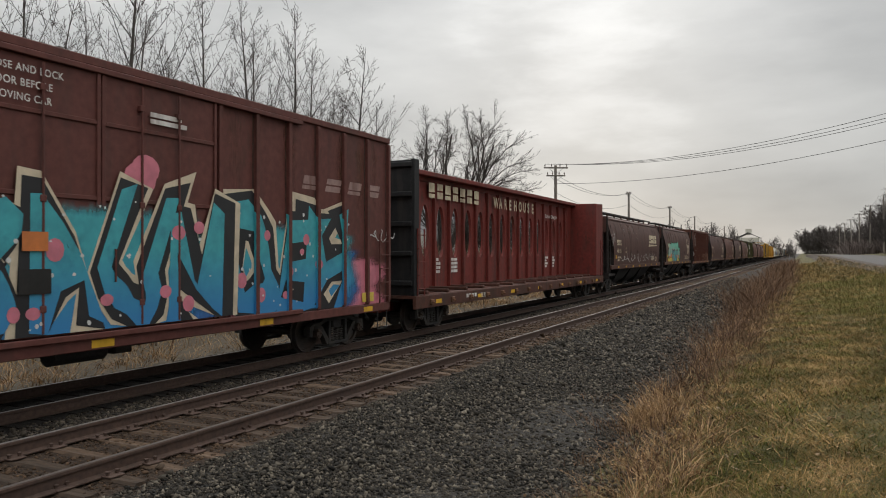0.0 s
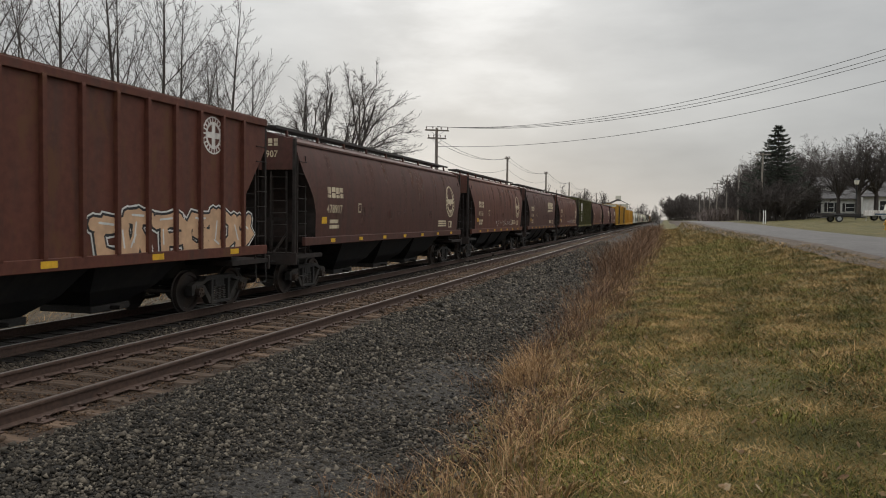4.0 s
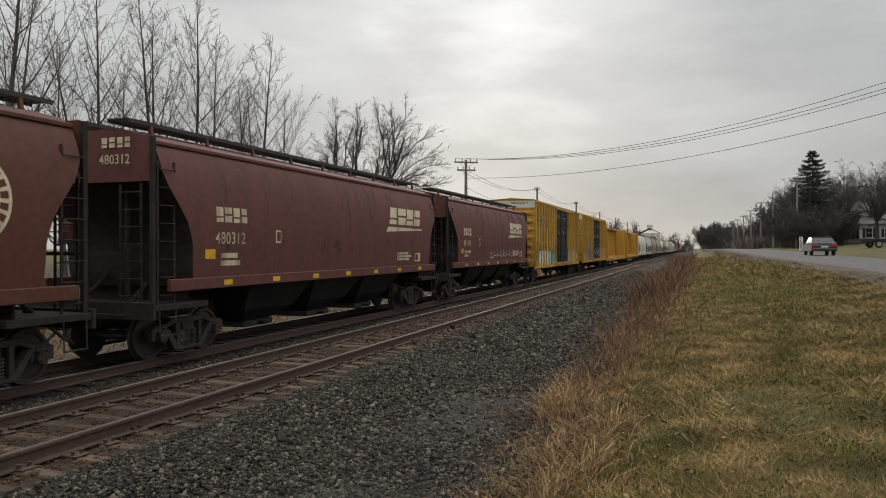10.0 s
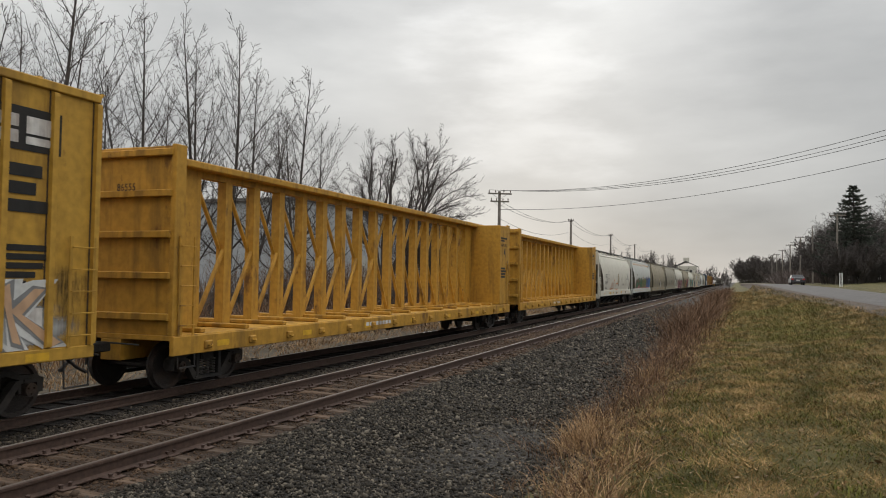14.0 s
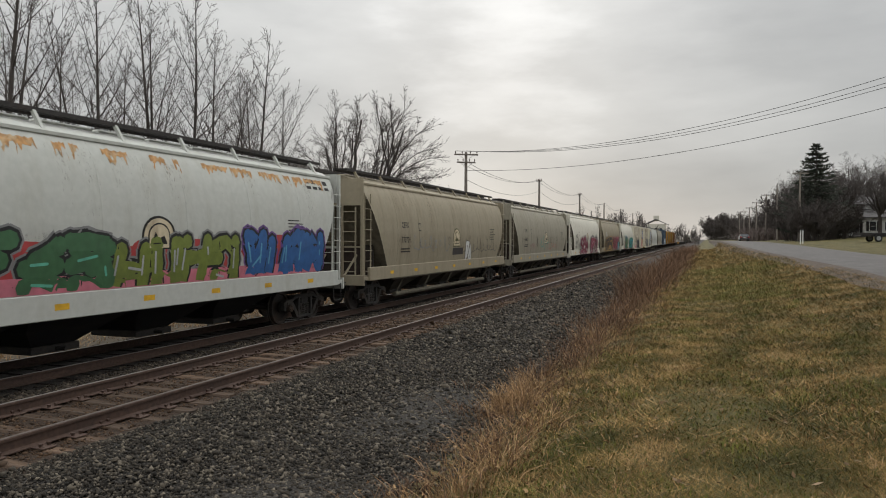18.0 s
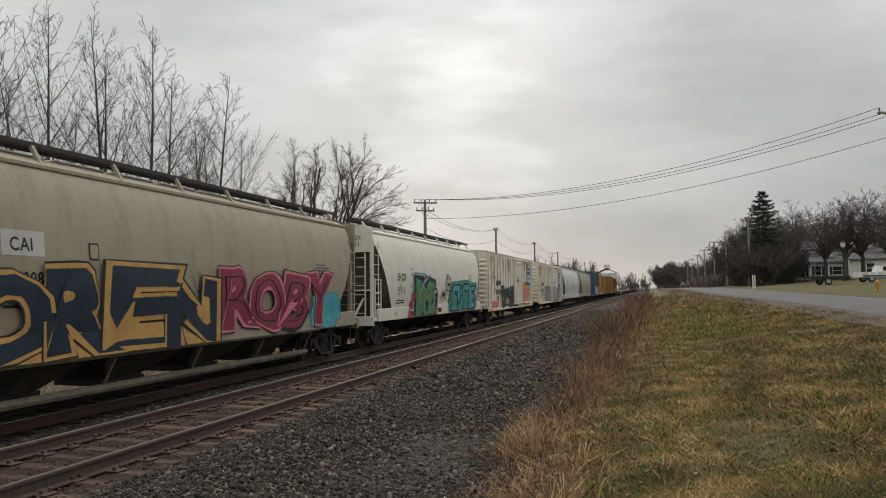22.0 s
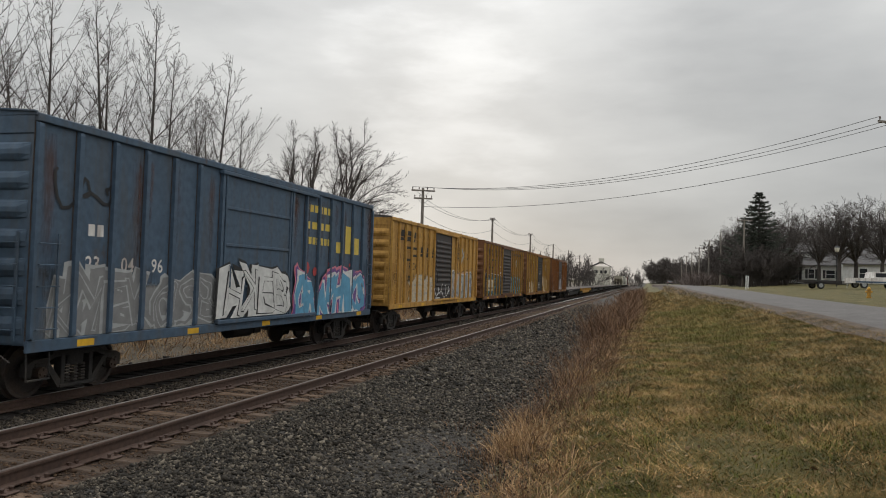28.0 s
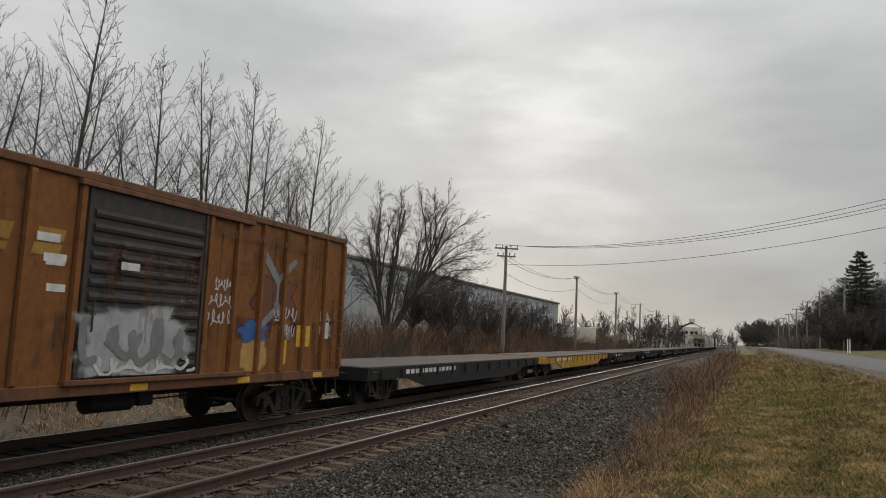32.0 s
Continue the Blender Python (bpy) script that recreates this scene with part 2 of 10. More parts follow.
M_BALLAST = blend_material("ballast", [(0.016, 0.0142, 0.0126), (0.036, 0.032, 0.028), (0.075, 0.067, 0.058)], 26.0, bump=1.0, grain=34.0, distance=0.05)
M_STONE = blend_material("ballast_stone", [(0.009, 0.0077, 0.0061), (0.023, 0.0197, 0.0155), (0.040, 0.0338, 0.0264), (0.062, 0.0515, 0.0395), (0.165, 0.140, 0.108)], 9.0, bump=0.3, island=True)
M_STONE_DUST = blend_material("brake_dusted_stone", [(0.0106, 0.0085, 0.0067), (0.023, 0.0182, 0.0137), (0.0346, 0.0271, 0.02), (0.051, 0.04, 0.0295), (0.1108, 0.0897, 0.0668)], 9.0, bump=0.3, island=True)
M_RUSTY = blend_material("rust_stained_ballast", [(0.016, 0.0105, 0.007), (0.036, 0.0225, 0.0145), (0.064, 0.041, 0.026)], 22.0, bump=1.0, grain=30.0, distance=0.04)
M_GRASS = blend_material("winter_turf", [(0.042, 0.042, 0.011), (0.082, 0.070, 0.021), (0.135, 0.098, 0.036)], 0.7, bump=0.8, grain=45.0, distance=0.04)
M_DIRT = blend_material("bare_dirt", [(0.0396, 0.03096, 0.02016), (0.0684, 0.05328, 0.03528), (0.0972, 0.07704, 0.05256)], 3.0, bump=0.6, grain=30.0)
M_ASPHALT = blend_material("asphalt", [(0.070, 0.064, 0.062), (0.092, 0.084, 0.081), (0.115, 0.106, 0.102)], 1.2, rough=0.85, bump=0.3, grain=120.0, distance=0.005)
M_RAIL = material("rusty_rail_steel", (0.062, 0.036, 0.026), rough=0.75, metal=0.0, vary=0.3, grain=18, stain=(0.045, 0.03, 0.025))
M_RAILHEAD = material("polished_rail_head", (0.105, 0.085, 0.074), rough=0.5, metal=0.4, vary=0.15, grain=12)
M_RAILSHINE = material("bright_rail_head", (0.26, 0.235, 0.22), rough=0.38, metal=0.65, vary=0.15, grain=12)
M_TIE = material("weathered_oak_tie", (0.074, 0.046, 0.028), rough=0.9, vary=0.45, grain=24, bump=0.8, stain=(0.030, 0.021, 0.016), stain_amount=0.7, piece=0.45, stretch=(0.25, 1, 1))
M_STEEL_DARK = material("grimy_black_steel", (0.022, 0.020, 0.019), rough=0.72, vary=0.4, grain=20, stain=(0.06, 0.048, 0.038), stain_amount=0.6)

# oily ballast, darkened further in its colour for the train's shadow
M_UNDERTRAIN = blend_material("oily_shaded_ballast", [(0.008, 0.007, 0.006), (0.018, 0.015, 0.013), (0.035, 0.029, 0.025)], 22.0, bump=1.0, grain=30.0, distance=0.04)


# ---- mesh tools ----
class Form:
    """Collects the corners and faces of one mesh."""

    def __init__(self):
        self.v, self.f = [], []

    def add(self, verts, faces):
        k = len(self.v)
        self.v.extend(tuple(p) for p in verts)
        self.f.extend(tuple(k + i for i in q) for q in faces)
        return self

    def box(self, x0, x1, y0, y1, z0, z1, c=0.0):
        if x0 > x1: x0, x1 = x1, x0
        if y0 > y1: y0, y1 = y1, y0
        if z0 > z1: z0, z1 = z1, z0
        if c <= 0:
            return self.add([(x0, y0, z0), (x1, y0, z0), (x1, y1, z0), (x0, y1, z0), (x0, y0, z1), (x1, y0, z1), (x1, y1, z1), (x0, y1, z1)],
                            [(3, 2, 1, 0), (4, 5, 6, 7), (0, 1, 5, 4), (1, 2, 6, 5), (2, 3, 7, 6), (3, 0, 4, 7)])
        c = min(c, (x1 - x0) * 0.45, (y1 - y0) * 0.45, (z1 - z0) * 0.45)
        ring = lambda z, i: [(x0 + i, y0 + c, z), (x0 + c, y0 + i, z), (x1 - c, y0 + i, z), (x1 - i, y0 + c, z),
                             (x1 - i, y1 - c, z), (x1 - c, y1 - i, z), (x0 + c, y1 - i, z), (x0 + i, y1 - c, z)]
        return self.loft([ring(z0, c), ring(z0 + c, 0), ring(z1 - c, 0), ring(z1, c)])

    def loft(self, rings, caps=True, closed=True):
        n = len(rings[0])
        faces = []
        for r in range(len(rings) - 1):
            for i in range(n if closed else n - 1):
                j = (i + 1) % n
                faces.append((r * n + i, r * n + j, (r + 1) * n + j, (r + 1) * n + i))
        if caps and closed:
            faces.append(tuple(range(n - 1, -1, -1)))
            faces.append(tuple((len(rings) - 1) * n + i for i in range(n)))
        return self.add([p for r in rings for p in r], faces)

    def tube(self, pts, r, n=6, caps=True):
        """A round bar along pts; r is one radius or one for each point."""
        pts = [Vector(p) for p in pts]
        rs = r if isinstance(r, (list, tuple)) else [r] * len(pts)
        rings, side = [], None
        for i, p in enumerate(pts):
            d = (pts[min(i + 1, len(pts) - 1)] - pts[max(i - 1, 0)]).normalized()
            if side is None:
                side = d.orthogonal().normalized()
            else:
                side = (side - d * side.dot(d)).normalized()
            other = d.cross(side)
            rings.append([tuple(p + (side * math.cos(2 * math.pi * k / n) + other * math.sin(2 * math.pi * k / n)) * rs[i]) for k in range(n)])
        return self.loft(rings, caps)

    def extrude_x(self, outline, x0, x1):
        """An outline of (y, z) between two x."""
        return self.loft([[(x0, y, z) for y, z in outline], [(x1, y, z) for y, z in outline]])

    def extrude_y(self, outline, y0, y1):
        return self.loft([[(x, y0, z) for x, z in outline], [(x, y1, z) for x, z in outline]])

    def disc_x(self, y, z, r, x0, x1, n=16):
        return self.extrude_x([(y + r * math.cos(2 * math.pi * k / n), z + r * math.sin(2 * math.pi * k / n)) for k in range(n)], x0, x1)

    def mesh(self, name, smooth=False):
        me = bpy.data.meshes.new(name)
        me.from_pydata(self.v, [], self.f)
        if smooth:
            me.polygons.foreach_set("use_smooth", [True] * len(me.polygons))
        me.update()
        return me


def fix_normals(me):
    bm = bmesh.new()
    bm.from_mesh(me)
    bmesh.ops.recalc_face_normals(bm, faces=bm.faces)
    bm.to_mesh(me)
    bm.free()


def np_mesh(name, verts, faces, mat):
    """A mesh from arrays: verts (n, 3), faces (m, 3 or 4)."""
    me = bpy.data.meshes.new(name)
    k = faces.shape[1]
    me.vertices.add(len(verts))
    me.vertices.foreach_set("co", np.ascontiguousarray(verts, dtype=np.float32).ravel())
    me.loops.add(faces.size)
    me.loops.foreach_set("vertex_index", np.ascontiguousarray(faces, dtype=np.int32).ravel())
    me.polygons.add(len(faces))
    me.polygons.foreach_set("loop_start", np.arange(0, faces.size, k, dtype=np.int32))
    me.update(calc_edges=True)
    me.materials.append(mat)
    return me


RECOLOURED = {}


def part(name, form, mat, parent=None, label="", at=None, smooth=False, kind=""):
    """One mesh object from a Form (or a mesh), under a thing or a part."""
    me = form.mesh(name, smooth) if isinstance(form, Form) else form
    if not me.materials:
        me.materials.append(mat)
    elif len(me.materials) == 1 and me.materials[0].name != mat.name:
        key = me.name + "|" + mat.name
        if key not in RECOLOURED:
            RECOLOURED[key] = me.copy()
            RECOLOURED[key].materials[0] = mat
        me = RECOLOURED[key]
    ob = new(name, me)
    if parent is not None:
        ob.parent = parent
    if at is not None:
        ob.matrix_basis = at
    return tagged(ob, label=label, kind=kind)


def thing(name, label, category, at=None, group="", kind=""):
    ob = new(name)
    ob.empty_display_size = 0.2
    if at is not None:
        ob.matrix_basis = at
    return tagged(ob, label=label, category=category, group=group, kind=kind)


# ---- ground: one sheet, shaped across the line, running out to the horizon ----
TRACK_NEAR, TRACK_TRAIN, RAIL_TRAIN = -7.07, -11.17, -0.23
PROFILE = [(-2600, 0.2), (-300, 0.3), (-60, 0.4), (-28, 0.2), (-21, -0.35), (-16, -0.75), (-14.2, -0.72), (-12.75, -0.46), (-12.4, -0.43), (-9.9, -0.43), (-9.0, -0.30), (-8.55, -0.2),
           (-5.6, -0.2), (-5.3, -0.21), (-4.0, -0.38), (-2.7, -0.52), (-2.2, -0.47), (-1.6, -0.28), (-0.9, -0.04), (0.0, 0.10), (1.5, 0.18), (2.6, 0.24)]
ROAD_Z = [(-900, 0.5), (0, 0.55), (20, 0.86), (32, 1.12), (45, 1.2), (60, 1.3), (90, 1.58), (130, 1.79), (180, 1.74), (400, 1.35), (2600, 1.3)]
ROAD_X = [(-900, 10.7), (0, 10.3), (20, 9.8), (30, 9.3), (45, 8.6), (60, 8.0), (80, 7.4), (120, 6.8), (300, 6.1), (900, 4.0), (2600, 0.0)]
ROAD_HALF = 3.15


def between(table, x):
    for (x0, z0), (x1, z1) in zip(table, table[1:]):
        if x <= x1:
            return z0 + (z1 - z0) * (x - x0) / (x1 - x0)
    return table[-1][1]


def ground_z(x, y=0.0):
    if x <= 1.5:
        return between(PROFILE, x)
    zr, xr = between(ROAD_Z, y), between(ROAD_X, y)
    rise = 0.25 * min(1.0, max(0.0, y) / 80)
    edge = max(3.2, xr - ROAD_HALF - 0.1)
    table = [(1.5, 0.18), (2.4, 0.18 + 0.18 * (zr - 0.18)), (edge, zr - 0.03), (edge + 0.2, zr - 0.06), (xr + ROAD_HALF, zr - 0.06), (xr + ROAD_HALF + 1.2, zr + 0.02), (20, zr + 0.3 + rise), (32, zr + 0.7 + rise * 2), (80, zr + 0.9 + rise), (400, zr + 0.6), (2600, zr)]
    return between(table, x)


def build_ground():
    ys = [-900, -200, -60] + [-20 + 2.0 * i for i in range(60)] + [104, 110, 120, 130, 140, 155, 170, 200, 240, 280, 320, 400, 600, 900, 1600, 2600]
    xs = []
    for (x0, _), (x1, _) in zip(PROFILE, PROFILE[1:]):
        n = max(1, min(12, int((x1 - x0) / 0.5))) if -16 < x0 < 22 else 1
        xs += [x0 + (x1 - x0) * i / n for i in range(n)]
    xs += [2.6, 3.1, 3.6, 4.2, 4.9, 5.6, 6.3, 7.2, 8.2, 9.2, 10.2, 11.2, 12.2, 13.2, 14.5, 17, 20, 25, 32, 50, 80, 160, 400, 2600]
    form = Form()
    rows = []
    for y in ys:
        for x in xs:
            soft = 0.0 if -13 < x < -5 or 3 < x < 14 or abs(x) > 70 else 0.045
            rows.append((x, y, ground_z(x, y) + soft * noise.noise((x * 0.5, y * 0.5, 0))))
    n = len(xs)
    faces = [(j * n + i, j * n + i + 1, (j + 1) * n + i + 1, (j + 1) * n + i) for j in range(len(ys) - 1) for i in range(n - 1)]
    form.add(rows, faces)
    me = form.mesh("ground", True)
    for m in (M_DIRT, M_BALLAST, M_GRASS, M_RUSTY, M_UNDERTRAIN):
        me.materials.append(m)
    index = []
    for j in range(len(ys) - 1):
        for i in range(n - 1):
            x = (xs[i] + xs[i + 1]) / 2
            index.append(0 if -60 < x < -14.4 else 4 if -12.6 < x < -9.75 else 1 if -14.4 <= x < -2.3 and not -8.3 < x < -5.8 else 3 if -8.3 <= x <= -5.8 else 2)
    me.polygons.foreach_set("material_index", index)
    tagged(new("ground", me), label="ballast, bare dirt and dull winter turf along the railway", kind="structure")


M_SHOULDER = blend_material("dark_brown_road_edge", [(0.040, 0.030, 0.023), (0.075, 0.056, 0.042), (0.125, 0.092, 0.062)], 2.5, bump=0.8, grain=40.0)


def build_road():
    ys = [-300 + 20 * i for i in range(16)] + [2 * i for i in range(6, 80)] + [170, 200, 250, 300, 400]
    ys = sorted(set(ys))
    f = Form()
    cols = [(-ROAD_HALF - 0.25, -0.14), (-ROAD_HALF, 0.0), (-1.6, 0.03), (0.0, 0.05), (1.6, 0.03), (ROAD_HALF, 0.0), (ROAD_HALF + 0.25, -0.12)]
    for y in ys:
        f.v += [(between(ROAD_X, y) + a, y, between(ROAD_Z, y) + b) for a, b in cols]
    n = len(cols)
    f.f = [(j * n + i, j * n + i + 1, (j + 1) * n + i + 1, (j + 1) * n + i) for j in range(len(ys) - 1) for i in range(n - 1)]
    road = part("road", f, M_ASPHALT, None, "grey two-lane asphalt road beside the railway", smooth=True)
    tagged(road, kind="structure")
    shoulder = Form()
    for y in ys:
        xr, zr = between(ROAD_X, y), between(ROAD_Z, y)
        ragged = 0.25 * noise.noise((y * 0.21, 3.0, 0.0)) + 0.1 * noise.noise((y * 0.9, 7.0, 0.0))
        for a, b in ((-0.95 + ragged, None), (-0.55 + ragged * 0.5, None), (-0.22, -0.035), (0.07 + ragged * 0.2, 0.016)):
            x = xr - ROAD_HALF + a
            shoulder.v.append((x, y, ground_z(x, y) + 0.035 if b is None else zr + b))
    shoulder.f = [(j * 4 + i, j * 4 + i + 1, j * 4 + i + 5, j * 4 + i + 4) for j in range(len(ys) - 1) for i in range(3)]
    part("shoulder", shoulder, M_SHOULDER, road, "dark brown, ragged road edge")


build_ground()
build_road()


# ---- the two tracks ----
def rail_outline(x):
    return [(x - 0.07, -0.172), (x + 0.07, -0.172), (x + 0.07, -0.16), (x + 0.012, -0.14), (x + 0.009, -0.045), (x + 0.036, -0.035), (x + 0.036, -0.006),
            (x + 0.028, 0.0), (x - 0.028, 0.0), (x - 0.036, -0.006), (x - 0.036, -0.035), (x - 0.009, -0.045), (x - 0.012, -0.14), (x - 0.07, -0.16)]


def tie_form(seed):
    """A worn, split oak tie with chipped ends."""
    rnd, f = random.Random(seed), Form()
    rings = []
    for i in range(7):
        x = -1.3 + 2.6 * i / 6 + (rnd.uniform(-0.04, 0.05) if i in (0, 6) else 0)
        w, h = 0.112 + rnd.uniform(-0.012, 0.008), rnd.uniform(-0.018, 0.008)
        rings.append([(x, -w, -0.17), (x, w, -0.17), (x, w, -0.02 + h), (x + rnd.uniform(-0.03, 0.03), w * 0.8, h), (x, w * 0.15, h - rnd.uniform(0, 0.02)), (x, -w * 0.7, h), (x, -w, -0.025 + h)])
    return f.loft(rings)


def plate_form():
    f = Form().box(-0.18, 0.18, -0.095, 0.095, 0.0, 0.018, 0.006)
    for x, y in ((-0.10, 0.06), (-0.10, -0.06), (0.10, 0.06), (0.10, -0.06)):
        f.box(x - 0.016, x + 0.016, y - 0.016, y + 0.016, 0.01, 0.05, 0.004)
        f.box(x - 0.024, x + 0.024, y - 0.022, y + 0.022, 0.045, 0.062, 0.006)
    return f


def build_track(name, x, z, label, near):
    track = thing(name, label, "railway track", pose(x, 0, z), kind="structure")
    for side in (-1, 1):
        ys = (-260.0, 900.0)
        rail = part("rail", Form().extrude_y(rail_outline(side * 0.753), *ys), M_RAIL, track)
        part("rail_head", Form().box(side * 0.753 - 0.026, side * 0.753 + 0.026, *ys, 0.0005, 0.003), M_RAILHEAD if near and side > 0 else M_RAILSHINE, rail, "worn bright running surface")
    if near:
        ties = [tie_form(s).mesh("tie") for s in range(7)]
        plates = plate_form().mesh("tie_plate")
        rnd = random.Random(5)
        for k in range(215):
            y = -8.0 + 0.53 * k
            tie = part("tie", ties[rnd.randrange(7)], M_TIE, track, at=pose(rnd.uniform(-0.09, 0.09), y + rnd.uniform(-0.04, 0.04), -0.176 + rnd.uniform(-0.012, 0.006), 0, 0, rnd.uniform(-1.6, 1.6)))
            if k < 130:
                for side in (-1, 1):
                    part("tie_plate", plates, M_RAIL, tie, at=pose(side * 0.753, 0, 0.004))
        first = 106.2
    else:
        first = -20.0
    f, rnd = Form(), random.Random(8)
    y = first
    while y < (260 if near else 120):
        d = rnd.uniform(-0.04, 0.04)
        f.box(-1.3 + d, 1.3 + d, y - 0.11, y + 0.11, -0.34, -0.178 + rnd.uniform(-0.01, 0.01))
        y += 0.53
    # ties under the train share the ballast's shadow-darkened colour
    part("far_ties", f, M_TIE if near else M_UNDERTRAIN, track, kind="stuff")
    return track


build_track("railway_track", TRACK_NEAR, 0.0, "empty railway track with rusty rails on oak ties", True)
build_track("railway_track", TRACK_TRAIN, RAIL_TRAIN, "railway track under the passing freight train", False)


# ---- loose ballast ----
def build_stones(name, areas, mat, label, seed):
    rng = np.random.default_rng(seed)
    base = np.array([(1, 0, 0), (-1, 0, 0), (0, 1, 0), (0, -1, 0), (0, 0, 1), (0, 0, -1)], float)
    tri = np.array([(0, 2, 4), (2, 1, 4), (1, 3, 4), (3, 0, 4), (2, 0, 5), (1, 2, 5), (3, 1, 5), (0, 3, 5)])
    vs, fs, total = [], [], 0
    for x0, x1, y0, y1, per, size in areas:
        n = int((x1 - x0) * (y1 - y0) * per)
        x, y = rng.uniform(x0, x1, n), rng.uniform(y0, y1, n)
        px, pz = np.array([p[0] for p in PROFILE]), np.array([p[1] for p in PROFILE])
        z = np.interp(x, px, pz)
        s = size * rng.lognormal(0, 0.32, n)
        shape = base[None] * rng.uniform(0.55, 1.25, (n, 6, 1)) * s[:, None, None]
        shape[:, :, 2] *= 0.72
        shape += rng.normal(0, 0.16, (n, 6, 3)) * s[:, None, None]
        a = rng.uniform(0, 6.283, n)
        b = rng.normal(0, 0.5, n)
        ca, sa, cb, sb = np.cos(a), np.sin(a), np.cos(b), np.sin(b)
        X = shape[:, :, 0] * ca[:, None] - shape[:, :, 1] * sa[:, None]
        Y = shape[:, :, 0] * sa[:, None] + shape[:, :, 1] * ca[:, None]
        Z = shape[:, :, 2]
        Y, Z = Y * cb[:, None] - Z * sb[:, None], Y * sb[:, None] + Z * cb[:, None]
        v = np.stack([X + x[:, None], Y + y[:, None], Z + (z + s * rng.uniform(-0.15, 0.45, n))[:, None]], -1).reshape(-1, 3)
        vs.append(v)
        fs.append((np.arange(n)[:, None, None] * 6 + tri[None] + total).reshape(-1, 3))
        total += n * 6
    ob = new(name, np_mesh(name, np.concatenate(vs), np.concatenate(fs), mat))
    tagged(ob, label=label, category="ballast", kind="stuff")


M_STONE_RUST = blend_material("rusty_ballast_stone", [(0.026, 0.016, 0.0095), (0.058, 0.034, 0.0195), (0.098, 0.060, 0.036), (0.038, 0.027, 0.019)], 9.0, bump=0.3, island=True)
build_stones("ballast_stones", [(-5.8, -2.0, -8.0, 3.0, 420, 0.028), (-5.8, -2.0, 3.0, 9.0, 1250, 0.0215), (-5.8, -2.0, 9.0, 16.0, 800, 0.026), (-5.75, -2.1, 16.0, 32.0, 300, 0.038), (-5.75, -2.3, 32.0, 75.0, 90, 0.055), (-2.05, -1.35, 3.0, 12.0, 420, 0.022), (-2.05, -1.6, 12.0, 30.0, 120, 0.032)], M_STONE,
             "loose grey crushed-rock ballast, some stones pale", 3)
build_stones("track_ballast_stones", [(-8.45, -5.9, -8.0, 3.0, 160, 0.024), (-8.45, -5.9, 3.0, 16.0, 300, 0.020), (-8.45, -5.7, 16.0, 45.0, 170, 0.034)], M_STONE_RUST, "rust-brown ballast between the ties of the empty track", 4)

build_stones("dusty_ballast_stones", [(-10.1, -8.4, 4.0, 30.0, 320, 0.030), (-10.1, -8.4, 30.0, 70.0, 80, 0.05), (-14.4, -12.5, 6.0, 50.0, 90, 0.045)], M_STONE_DUST, "dark brake-dusted ballast beside the running track", 6)


# ---- paints of the train ----
def pn(name, *c, **kw):
    return paint(name, c, **kw)


P_OXIDE = pn("oxide_red_paint", 0.112, 0.040, 0.033, amount=0.35, rust=(0.075, 0.034, 0.026), rust_at=0.57)
P_OXIDE_B = pn("faded_oxide_red_paint", 0.098, 0.035, 0.024, amount=0.45, rust=(0.105, 0.046, 0.023), rust_at=0.54)
P_BROWN = pn("mineral_brown_paint", 0.074, 0.032, 0.025, amount=0.45, rust=(0.075, 0.038, 0.024), rust_at=0.58)
P_RED = pn("barn_red_paint", 0.15, 0.028, 0.022, amount=0.5, rust=(0.075, 0.026, 0.018), rust_at=0.55)
P_SILL = pn("grimy_red_brown_paint", 0.085, 0.034, 0.024, amount=0.6, rust=(0.05, 0.026, 0.018), rust_at=0.52)
P_GREEN = pn("dark_green_paint", 0.074, 0.072, 0.027, amount=0.35)
P_YELLOW = pn("freight_yellow_paint", 0.450, 0.257, 0.041, dirt=(0.144, 0.081, 0.027), amount=0.5, rust=(0.10, 0.045, 0.02), rust_at=0.62)
P_CB_YELLOW = pn("weathered_yellow_paint", 0.44, 0.235, 0.035, dirt=(0.12, 0.07, 0.025), amount=0.6, rust=(0.09, 0.042, 0.02), rust_at=0.59)
P_RAIL_YELLOW = pn("faded_boxcar_yellow_paint", 0.43, 0.24, 0.06, dirt=(0.15, 0.075, 0.03), amount=0.6, rust=(0.10, 0.045, 0.022), rust_at=0.61)
P_ORANGE = pn("rusted_orange_paint", 0.235, 0.100, 0.027, dirt=(0.09, 0.035, 0.018), amount=0.75, rust=(0.085, 0.030, 0.016), rust_at=0.53)
P_ORANGE_B = pn("rusted_ochre_paint", 0.245, 0.115, 0.031, dirt=(0.10, 0.04, 0.018), amount=0.75, rust=(0.10, 0.036, 0.018), rust_at=0.54)
P_OCHRE = pn("worn_ochre_post_paint", 0.34, 0.195, 0.045, dirt=(0.14, 0.06, 0.02), amount=0.6, rust=(0.10, 0.04, 0.018), rust_at=0.60)
P_BLUE = pn("weathered_blue_paint", 0.062, 0.096, 0.140, dirt=(0.09, 0.075, 0.055), amount=0.4, rust=(0.075, 0.05, 0.035), rust_at=0.63)
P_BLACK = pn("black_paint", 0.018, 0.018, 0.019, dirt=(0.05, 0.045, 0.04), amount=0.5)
P_CHAR = pn("charcoal_door_paint", 0.045, 0.042, 0.042, dirt=(0.10, 0.06, 0.035), amount=0.5, rust=(0.10, 0.055, 0.035), rust_at=0.58)
# line along each side post: dark seam and post shadow in one colour
P_POST_SHADE = material("dark_seam_shade", (0.045, 0.034, 0.027), rough=0.85, vary=0.4, grain=9, stain=(0.09, 0.05, 0.03), stain_amount=0.6)
